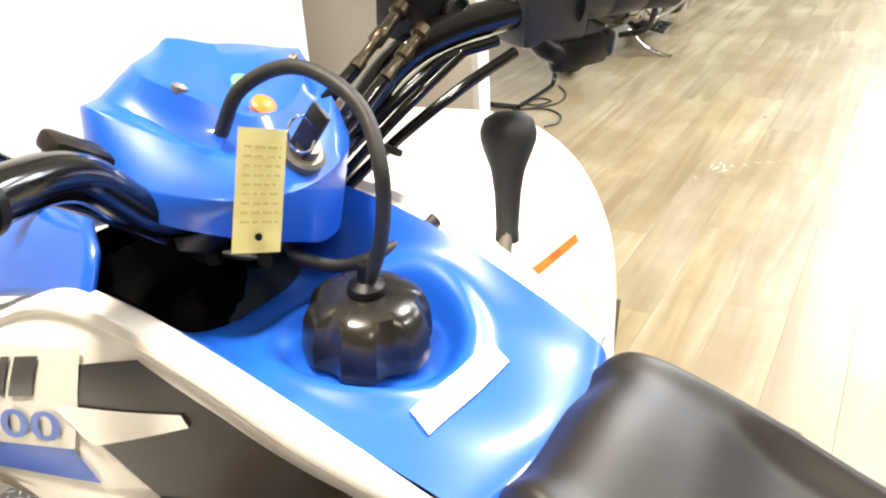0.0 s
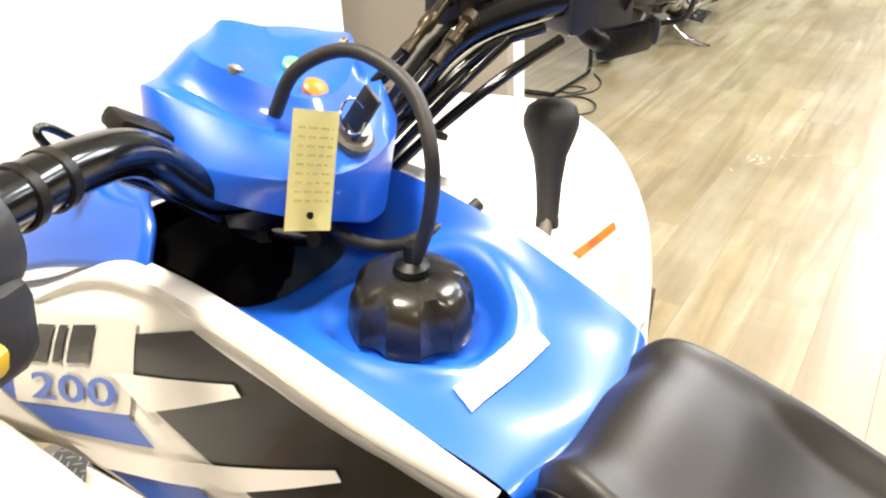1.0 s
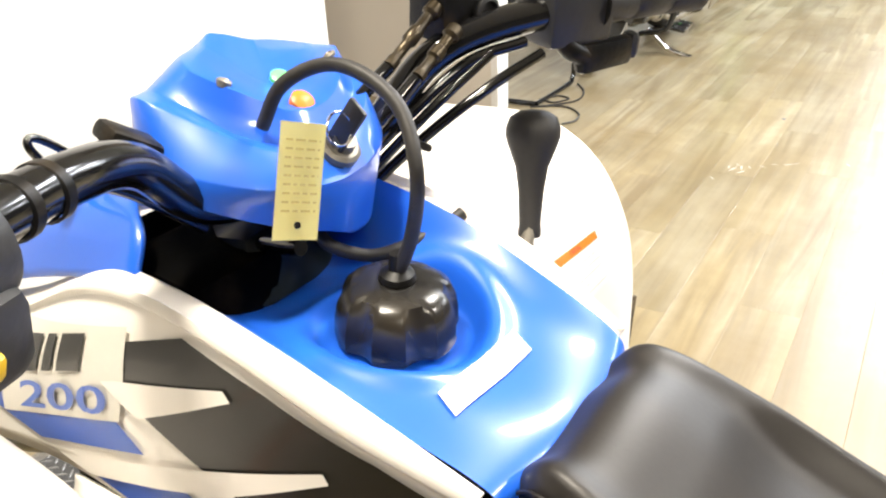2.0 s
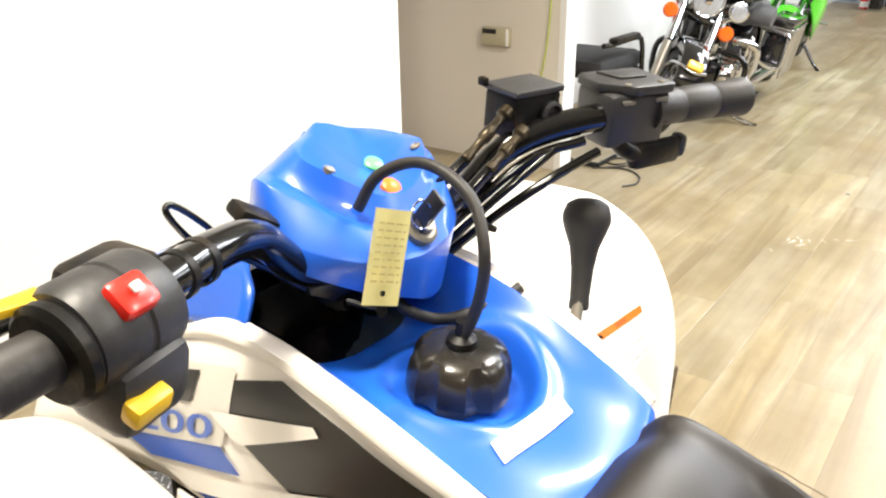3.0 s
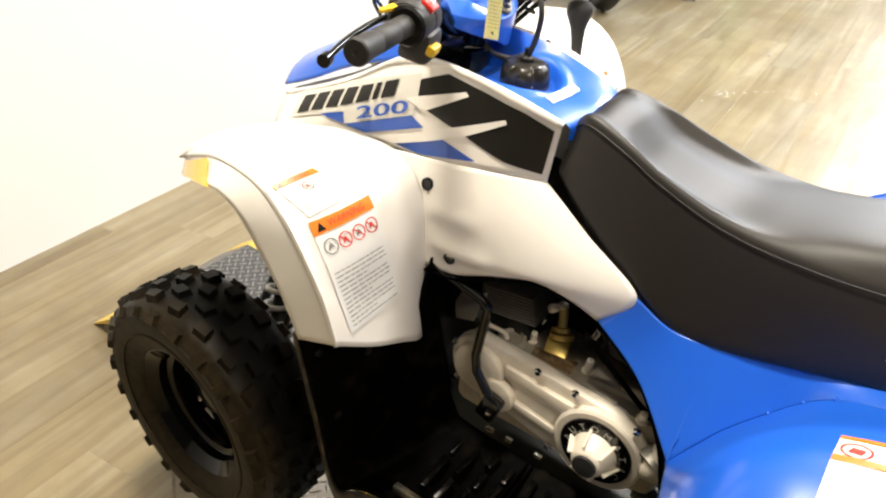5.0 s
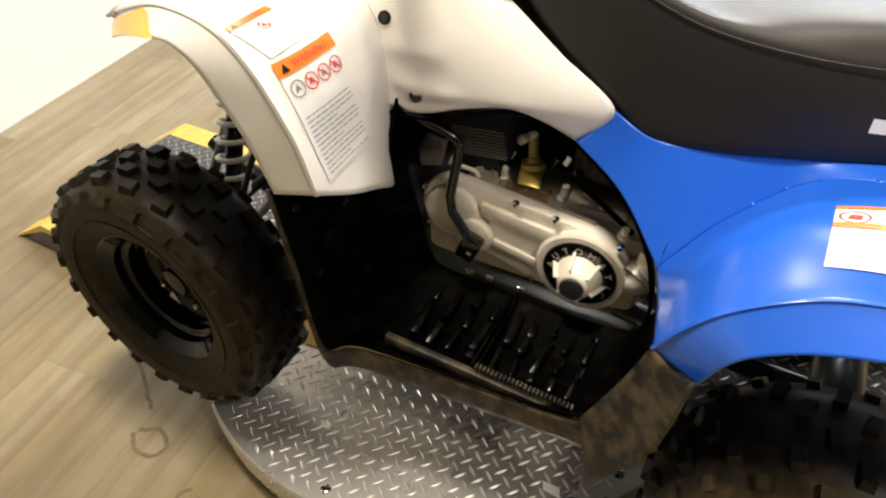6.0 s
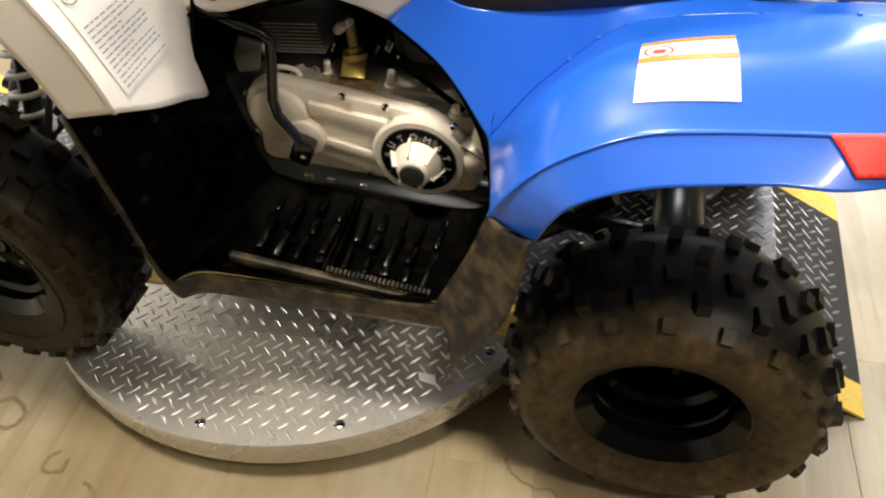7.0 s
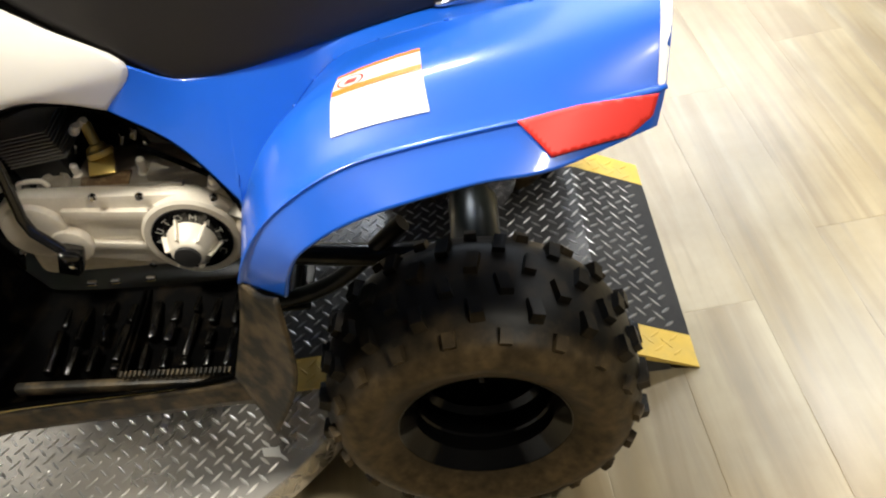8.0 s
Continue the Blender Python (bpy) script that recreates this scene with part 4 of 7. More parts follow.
    lens = flat([Vector(p) + 3 * out for p in ((-0.388, -0.593, 0.741), (-0.374, -0.658, 0.744), (-0.352, -0.747, 0.735), (-0.366, -0.738, 0.716), (-0.388, -0.711, 0.710), (-0.416, -0.624, 0.711))])
    part("reflector", drape(lens, tree, -out, 0.0026, 0.008), LENSRED, b, "red reflector", solid=0.002)
    warning_label(b, tree, ((-0.264, -0.393, 0.751), (-0.257, -0.493, 0.769), (-0.366, -0.504, 0.746), (-0.375, -0.396, 0.726)), (0.12, -0.15, -0.97), [(0, 1, 0.0, 0.07), (0, 1, 0.40, 0.49)], words=False)
    bars = bmesh.new()
    c = Vector((-0.293, -0.414, 1.0))
    for i in range(24):
        p, q = 2 * math.pi * i / 24, 2 * math.pi * (i + 1) / 24
        bars.faces.new([bars.verts.new(c + Vector((r * math.cos(t), r * math.sin(t), 0))) for r, t in ((0.016, p), (0.016, q), (0.0135, q), (0.0135, p))])
    bars.faces.new([bars.verts.new(c + Vector(v)) for v in ((-0.006, 0.008, 0), (0.006, 0.004, 0), (0.004, -0.009, 0), (-0.007, -0.006, 0))])
    part("pictogram", drape(bars, tree, (0, 0, -1), 0.0026, 0.05), REDPRINT, b, "round red sign")
    part("sticker", drape(flat([(-0.165, -0.655, 1), (-0.163, -0.70, 1), (-0.20, -0.70, 1), (-0.20, -0.66, 1)]), tree, (0, 0, -1), 0.002), material("pink_sticker", (0.9, 0.25, 0.35), 0.5), b, "pink price sticker")
    part("edge_tape", drape(flat([(-0.20, -0.775, 1), (-0.345, -0.748, 1), (-0.352, -0.760, 1), (-0.20, -0.795, 1)]), tree, (0, 0, -1), 0.002), PAPER, b, "white tape on the fender edge")
    latch = tubes(([(-0.128, -0.512, 0.752), (-0.145, -0.518, 0.752), (-0.148, -0.54, 0.757), (-0.147, -0.575, 0.763), (-0.130, -0.582, 0.763)], 0.004, 20))
    part("seat_latch", latch, CHROME, quad, "chromed seat latch loop")
    for k in range(6):
        pt = spline(crest, 60)[22 + k * 6]
        part("rivet", lathe([(0.0035, 0), (0.003, 0.0016), (0.0014, 0.0022)], 10, Matrix.Translation(pt + Vector((0, 0, 0.0005)))), BLUE, b)


rear_body()


def make_wheel(center, side, R, half, rim_r, knobs, deep, steer=0.0, lugs=True, tread=0.0125, rubber=None, lip=0.72, shoulder=((0.97, 0.68), (0.86, 0.026), (0.68, 0.016))):
    """A wheel with a knobbly tyre; its axle lies along x, its outer face towards side."""
    m = Matrix.Translation(center) @ Matrix.Rotation(radians(steer), 4, "Z") @ Matrix.Rotation(radians(90 * side), 4, "Y")
    # local z points outwards
    rim = [(rim_r - 0.012, -half * 0.72), (rim_r + 0.008, -half * 0.72), (rim_r + 0.008, -half * 0.66), (rim_r - 0.010, -half * 0.60), (rim_r - 0.014, half * (lip - 0.17)),
           (rim_r - 0.004, half * (lip - 0.06)), (rim_r + 0.006, half * (lip - 0.02)), (rim_r + 0.008, half * (lip + 0.04)), (rim_r + 0.001, half * (lip + 0.05)), (rim_r - 0.010, half * (lip - 0.06)), (rim_r - 0.020, half * (lip - 0.16)),
           (rim_r - 0.021, half * 0.36), (rim_r - 0.024, half * 0.33), (rim_r - 0.025, half * 0.64 - deep * 0.45), (rim_r - 0.034, half * 0.62 - deep * 0.5), (rim_r - 0.034, half * 0.60 - deep * 0.6), (rim_r - 0.028, half * 0.58 - deep * 0.66), (rim_r - 0.029, half * 0.66 - deep), (rim_r - 0.036, half * 0.60 - deep), (0.052, half * 0.54 - deep), (0.046, half * 0.64 - deep), (0.030, half * 0.64 - deep), (0.028, half * 0.82 - deep), (0.012, half * 0.84 - deep)]
    w = part("wheel", lathe(rim, 64), RIM, quad, "gloss black steel wheel", m=m)
    (s1, k1), (s2, k2), (s3, k3) = shoulder
    prof = [(rim_r - 0.004, -half * (lip - 0.02)), (rim_r + 0.014, -half * (lip + 0.12)), (rim_r + (R - rim_r) * 0.42, -half * 0.98), (rim_r + (R - rim_r) * k1, -half * s1),
            (R - k2, -half * s2), (R - k3, -half * s3), (R - 0.0125, -half * 0.35), (R - 0.012, 0)]
    prof = prof + [(r, -h) for r, h in prof[-2::-1]]
    ty = lathe([tuple(p)[:2] for p in spline([(r, h, 0) for r, h in prof], 40)], 72, caps=False)
    # raised ring and lettering-like bars on the sidewall
    for rr in (0.34, 0.62) if lugs else ():
        r0 = rim_r + (R - rim_r) * rr
        lathe([(r0, half * 0.955), (r0 + 0.001, half * 0.992), (r0 + 0.004, half * 0.992), (r0 + 0.005, half * 0.955)], 72, bm=ty, caps=False)

    def surface(h):
        """Radius of the carcass at height h, and its slope."""
        s = spline([(r, q, 0) for r, q in prof], 80)
        return min(s, key=lambda v: abs(v.y - h) + (0 if v.x > R - 0.06 else 1)).x

    verts, faces = [], []
    count, rows = knobs
    for k in range(count):
        for h, phase, lx, lz, tilt in rows:
            a = 2 * math.pi * (k + phase) / count
            hz = h * half
            r = surface(hz)
            lean = 0.0 if abs(h) < 0.6 else math.copysign(0.55 if abs(h) < 0.85 else 0.95, h)
            base = len(verts)
            for up in (-0.006, tread if abs(h) < 0.85 else tread * 0.64):
                g = 1.0 if up < 0 else 0.82
                for u, v in ((-1, -1), (1, -1), (1, 1), (-1, 1)):
                    du, dv = u * lx * 0.52 * g, v * lz * 0.50 * g
                    du, dv = du + dv * tilt, dv - du * tilt * 0.4
                    rad, ax = r + up * math.cos(lean) - dv * math.sin(abs(lean)) * math.copysign(1, h) * (1 if lean else 0), hz + dv * math.cos(lean) + up * math.sin(lean)
                    b = a + du / r
                    verts.append((rad * math.cos(b), rad * math.sin(b), ax))
            q = base
            faces += [(q + 4, q + 5, q + 6, q + 7), (q, q + 1, q + 5, q + 4), (q + 1, q + 2, q + 6, q + 5), (q + 2, q + 3, q + 7, q + 6), (q + 3, q, q + 4, q + 7)]
    me = bpy.data.meshes.new("knobs")
    me.from_pydata(verts, [], faces)
    ty.from_mesh(me)
    # the knobs are moulded onto the carcass
    ty.verts.ensure_lookup_table()
    body = ty.verts[:72 * 40]
    for q in range(len(ty.verts) - len(verts), len(ty.verts), 8):
        v = ty.verts[q]
        k = round(math.atan2(v.co.y, v.co.x) / (2 * math.pi) * 72) % 72
        near = min((body[i * 72 + k] for i in range(40)), key=lambda w_: (w_.co - v.co).length)
        ty.edges.new((v, near))
    bpy.data.meshes.remove(me)
    tyre = part("tyre", ty, rubber, w, "muddy black knobbly tyre")
    if lugs:
        for k in range(4):
            a = math.pi / 2 * k + 0.6
            z = half * 0.56 - deep
            mm = pose(0.062 * math.cos(a), 0.062 * math.sin(a), z)
            part("lug_nut", lathe([(0.0085, 0), (0.0085, 0.012), (0.005, 0.016), (0.004, 0.016)], 6, mm), CHROME, w, "chromed lug nut", False)
            mt = pose(0, 0, z + 0.004, 0, 0, math.degrees(a) + 30)
            part("rim_window", prism([(0.066, -0.010), (0.088, -0.013), (0.085, 0.015)], 0.002, mt), SILVER, w, "bright triangular window", False)
    part("valve", tubes(([(rim_r - 0.024, 0, half * 0.45), (rim_r - 0.034, 0, half * 0.62)], 0.004, 4), n=8), GRIP, w)
    return w


FRONT = (22, [(-0.92, 0.0, 0.026, 0.022, 0), (-0.55, 0.5, 0.030, 0.026, 0.25), (-0.18, 0.0, 0.030, 0.026, -0.2), (0.18, 0.5, 0.030, 0.026, 0.2), (0.55, 0.0, 0.030, 0.026, -0.25), (0.92, 0.5, 0.026, 0.022, 0)])
REAR = (19, [(-0.78, 0.0, 0.018, 0.024, 0), (-0.50, 0.5, 0.019, 0.032, 0.15), (-0.17, 0.0, 0.019, 0.034, 0.2), (0.17, 0.5, 0.019, 0.034, -0.2), (0.50, 0.0, 0.019, 0.032, -0.15), (0.78, 0.5, 0.018, 0.024, 0)])
ROUND = ((0.90, 0.66), (0.74, 0.030), (0.56, 0.018))
make_wheel((-0.375, 0.597, 0.256), -1, 0.257, 0.086, 0.137, FRONT, 0.052, steer=-4.0, rubber=FRONT_TYRE)
make_wheel((0.351, 0.597, 0.246), 1, 0.257, 0.086, 0.137, FRONT, 0.052, steer=-4.0, rubber=FRONT_TYRE)
make_wheel((-0.366, -0.533, 0.257), -1, 0.243, 0.110, 0.122, REAR, 0.150, lugs=False, tread=0.0105, rubber=REAR_TYRE, lip=0.73, shoulder=ROUND)
make_wheel((0.342, -0.533, 0.249), 1, 0.243, 0.110, 0.122, REAR, 0.150, lugs=False, tread=0.0105, rubber=REAR_TYRE, lip=0.73, shoulder=ROUND)


def chassis():
    """Frame tubes, suspension arms, shocks and axle."""
    for s in (-1, 1):
        part("frame_rail", tubes(([(s * 0.10, 0.72, 0.36), (s * 0.11, 0.40, 0.22), (s * 0.11, 0.0, 0.18), (s * 0.11, -0.25, 0.20), (s * 0.10, -0.42, 0.34)], 0.016, 40)), FRAME, quad, "black steel frame rail")
        part("frame_rail", tubes(([(s * 0.08, 0.66, 0.60), (s * 0.08, 0.35, 0.74), (s * 0.075, 0.0, 0.66), (s * 0.09, -0.35, 0.62), (s * 0.09, -0.70, 0.66)], 0.014, 40)), FRAME, quad, "black steel frame rail")
        part("suspension_arm", tubes(([(s * 0.11, 0.70, 0.28), (s * 0.32, 0.585, 0.25)], 0.012, 6), ([(s * 0.11, 0.46, 0.27), (s * 0.32, 0.575, 0.25)], 0.012, 6)), FRAME, quad, "black tubular suspension arm")
        part("suspension_arm", tubes(([(s * 0.12, 0.66, 0.42), (s * 0.31, 0.585, 0.34)], 0.010, 6), ([(s * 0.12, 0.50, 0.41), (s * 0.31, 0.575, 0.34)], 0.010, 6)), FRAME, quad, "black tubular suspension arm")
        part("steering_rod", tubes(([(s * 0.03, 0.50, 0.38), (s * 0.31, 0.53, 0.30)], 0.008, 6)), DULL, quad)
        part("knuckle", block(0.05, 0.05, 0.14, pose(s * 0.325, 0.58, 0.285), 0.012), DULL, quad)
        part("brake_hose", tubes(([(s * 0.13, 0.40, 0.62), (s * 0.20, 0.50, 0.50), (s * 0.28, 0.52, 0.36)], 0.006, 20)), GRIP, quad, "black brake hose")
        sh = part("shock", tubes(([(s * 0.155, 0.56, 0.66), (s * 0.25, 0.565, 0.30)], 0.016, 8), n=14), FRAME, quad, "black shock absorber")
        a, b = Vector((s * 0.165, 0.560, 0.62)), Vector((s * 0.238, 0.564, 0.345))
        pts = []
        d = (b - a).normalized()
        u = d.orthogonal().normalized()
        v = d.cross(u)
        for i in range(8 * 14 + 1):
            t = i / (8 * 14)
            pts.append(a + (b - a) * t + 0.030 * (math.cos(t * 8 * 2 * math.pi) * u + math.sin(t * 8 * 2 * math.pi) * v))
        part("spring", tubes((pts, 0.0052, 0), n=8), SPRING, sh, "white coil spring")
    for a, z, w, r in ((0.42, 0.22, 0.11, 0.014), (-0.20, 0.19, 0.11, 0.014), (0.60, 0.64, 0.08, 0.012), (-0.68, 0.66, 0.09, 0.012)):
        part("crossmember", tubes(([(-w, a, z), (w, a, z)], r, 4)), FRAME, quad)
    part("rear_axle", tubes(([(-0.32, -0.540, 0.254), (0.32, -0.540, 0.254)], 0.016, 4), n=14), DULL, quad, "bare steel rear axle")
    part("axle_housing", lathe([(0.040, -0.09), (0.045, -0.08), (0.045, 0.08), (0.040, 0.09)], 24, pose(-0.05, -0.540, 0.254, 0, 90)), FRAME, quad)
    for s in (-1, 1):
        part("swingarm", tubes(([(s * 0.10, -0.16, 0.30), (s * 0.11, -0.36, 0.28), (s * 0.09, -0.55, 0.255)], 0.020, 16)), FRAME, quad, "black swingarm leg")
    part("brake_disc", lathe([(0.030, -0.002), (0.085, -0.002), (0.085, 0.002), (0.030, 0.002)], 40, pose(0.09, -0.540, 0.254, 0, 90)), CHROME, quad, "steel brake disc")
    part("rear_shock", tubes(([(0.0, -0.30, 0.58), (0.0, -0.46, 0.36)], 0.022, 6), n=14), FRAME, quad)
    part("silencer", lathe([(0.03, -0.17), (0.050, -0.15), (0.055, -0.10), (0.055, 0.14), (0.045, 0.17), (0.02, 0.18)], 28, pose(0.03, -0.62, 0.50, 90, 0, 6)), FRAME, quad, "black silencer")
    part("caliper", block(0.05, 0.06, 0.07, pose(0.15, -0.60, 0.42), 0.010), ALU, quad, "bare metal bracket")
    part("caliper", block(0.028, 0.03, 0.10, pose(0.19, -0.63, 0.44, 20), 0.008), ALU, quad, "bare metal bracket")
    part("skid_plate", block(0.24, 0.62, 0.006, pose(0, 0.08, 0.162), 0.002), FRAME, quad)
    part("inner_cover", block(0.02, 0.56, 0.34, pose(0.045, 0.04, 0.60), 0.006), BLACK, quad, "black inner cover", smooth=False)
    part("inner_cover", block(0.24, 0.02, 0.26, pose(0, 0.44, 0.66), 0.006), BLACK, quad, "black inner cover", smooth=False)
    part("air_box", block(0.19, 0.30, 0.14, pose(0, -0.20, 0.60), 0.02), BLACK, quad, "black air box")
    part("rubber_boot", block(0.085, 0.085, 0.050, pose(-0.050, 0.335, 0.915), 0.015), SHADE_BLACK, quad, "black rubber cover below the handlebar")
    part("inner_cover", block(0.150, 0.012, 0.15, pose(-0.010, 0.408, 0.858), 0.004), SHADE_BLACK, quad, "black inner cover", smooth=False)
    part("steering_column", tubes(([(0, 0.30, 0.99), (0, 0.42, 0.50)], 0.014, 6)), FRAME, quad)
    part("steering_boss", block(0.08, 0.06, 0.06, pose(0.0, 0.325, 0.915, -15), 0.012), FRAME, quad, "black steering clamp block")
    for run, r in (([(-0.03, 0.26, 0.955), (-0.02, 0.33, 0.92), (0.0, 0.38, 0.80)], 0.0055), ([(0.05, 0.27, 0.97), (0.04, 0.33, 0.93), (0.02, 0.38, 0.85)], 0.005)):
        part("cable", tubes((run, r, 16)), GLOSS, quad, "black control cable")


chassis()


def footwells():
    for s in (-1, 1):
        def P(x, y, z):
            return (s * x, y, z)
        # the front wall below the fender, bending into the floor pan
        cols = [
            [P(-0.180, 0.236, 0.66), P(-0.180, 0.215, 0.50), P(-0.180, 0.175, 0.36), P(-0.175, 0.12, 0.315), P(-0.175, -0.16, 0.315), P(-0.175, -0.225, 0.36), P(-0.19, -0.238, 0.46)],
            [P(-0.26, 0.232, 0.55), P(-0.26, 0.228, 0.46), P(-0.26, 0.205, 0.33), P(-0.26, 0.14, 0.290), P(-0.26, -0.16, 0.300), P(-0.26, -0.228, 0.36), P(-0.27, -0.246, 0.50)],
            [P(-0.36, 0.276, 0.582), P(-0.36, 0.265, 0.46), P(-0.355, 0.240, 0.30), P(-0.36, 0.16, 0.285), P(-0.36, -0.15, 0.305), P(-0.36, -0.232, 0.37), P(-0.37, -0.255, 0.53)],
            [P(-0.424, 0.306, 0.606), P(-0.416, 0.284, 0.46), P(-0.402, 0.258, 0.275), P(-0.390, 0.18, 0.296), P(-0.392, -0.14, 0.330), P(-0.394, -0.232, 0.39), P(-0.415, -0.262, 0.56)],
        ]
        pan = part("footwell", rails(cols, 70, 30), SHADE_BLACK, quad, "dirty black plastic footwell", solid=0.005)
        rim = [P(-0.424, 0.308, 0.604), P(-0.417, 0.286, 0.46), P(-0.403, 0.260, 0.270), P(-0.391, 0.18, 0.288), P(-0.393, -0.14, 0.322), P(-0.395, -0.21, 0.36)]
        outer = [P(-0.420, 0.320, 0.600), P(-0.412, 0.298, 0.44), P(-0.398, 0.264, 0.225), P(-0.390, 0.18, 0.240), P(-0.392, -0.14, 0.270), P(-0.402, -0.21, 0.285)]
        part("skirt", rails([rim, outer], 50, 6), DUSTY, pan, "dusty outer skirt", solid=0.005)
        flap = [[P(-0.394, -0.185, 0.345), P(-0.404, -0.228, 0.47), P(-0.412, -0.252, 0.560)], [P(-0.408, -0.205, 0.280), P(-0.43, -0.262, 0.42), P(-0.445, -0.284, 0.566)], [P(-0.420, -0.218, 0.222), P(-0.452, -0.29, 0.40), P(-0.472, -0.312, 0.588)]]
        part("mud_flap", rails(flap, 20, 14), DUSTY, quad, "dusty black mud flap", solid=0.005)
        # raised bars across the pan, worn glossy, broken into uneven lengths
        for y0, y1, count in ((0.128, 0.022, 4), (-0.020, -0.152, 5)):
            for j in range(count):
                y = y0 + (y1 - y0) * j / (count - 1)
                x, end = -0.200 - 0.010 * random.random(), -0.338
                while x > end:
                    ln = min(random.uniform(0.030, 0.085), x - end + 0.004)
                    if ln > 0.012:
                        tall = random.uniform(0.012, 0.022)
                        part("tread_bar", block(ln, random.uniform(0.010, 0.015), tall, pose(s * (x - ln / 2), y + random.uniform(-0.002, 0.002), 0.296 + tall / 2, random.uniform(-14, 14), random.uniform(-7, 7), random.uniform(-5, 5)), 0.0035), WETBLACK, pan)
                    x -= ln + random.uniform(0.004, 0.012)
        for y in (-0.002, 0.008):
            part("pan_rib", block(0.175, 0.005, 0.026, pose(s * -0.270, y, 0.303), 0.002), SHADE_BLACK, pan)
        part("pan_rib", block(0.014, 0.33, 0.020, pose(s * -0.366, -0.006, 0.306, 3), 0.004), DUSTY, pan)
        for k in range(24):
            part("lip_tooth", block(0.010, 0.0035, 0.006, pose(s * -0.363, -0.165 + k * 0.007, 0.3195 + 0.0003 * k)), DUSTY, pan, smooth=False)
        for by, bz, bx in ((0.300, 0.572, -0.405), (0.262, 0.548, -0.335), (0.285, 0.43, -0.385)):
            part("bolt", lathe([(0.007, 0), (0.007, 0.004), (0.003, 0.005)], 12, pose(s * bx, by - 0.018, bz, 90)), BLACK, pan)
    # the moulded edge round the engine opening
    edge = [(-0.196, 0.246, 0.632), (-0.180, 0.19, 0.626), (-0.172, 0.12, 0.652), (-0.160, 0.055, 0.668), (-0.147, 0.0, 0.656), (-0.138, -0.046, 0.632), (-0.164, -0.135, 0.584), (-0.205, -0.195, 0.53), (-0.222, -0.222, 0.46), (-0.20, -0.225, 0.38)]
    inner = [(x + 0.035, y, z - 0.018) for x, y, z in edge]
    part("opening_edge", rails([edge, inner], 60, 8), SHADE_BLACK, quad, "black moulded edge round the engine bay", solid=0.004)
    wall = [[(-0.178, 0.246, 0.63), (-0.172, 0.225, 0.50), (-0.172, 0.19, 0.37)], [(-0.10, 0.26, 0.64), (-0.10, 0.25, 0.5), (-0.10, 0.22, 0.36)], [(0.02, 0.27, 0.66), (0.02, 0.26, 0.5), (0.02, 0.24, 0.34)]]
    part("engine_bulkhead", rails(wall, 16, 12), SHADE_BLACK, quad, "black plastic bulkhead", solid=0.004)


footwells()
part("skirt", rails([[(0.345, 0.222, 0.700), (0.350, 0.214, 0.600)], [(0.395, 0.200, 0.703), (0.400, 0.196, 0.590)], [(0.432, 0.184, 0.700), (0.436, 0.182, 0.585)]], 6, 10), DUSTY, quad, "dusty black inner skirt behind the fender", solid=0.004)


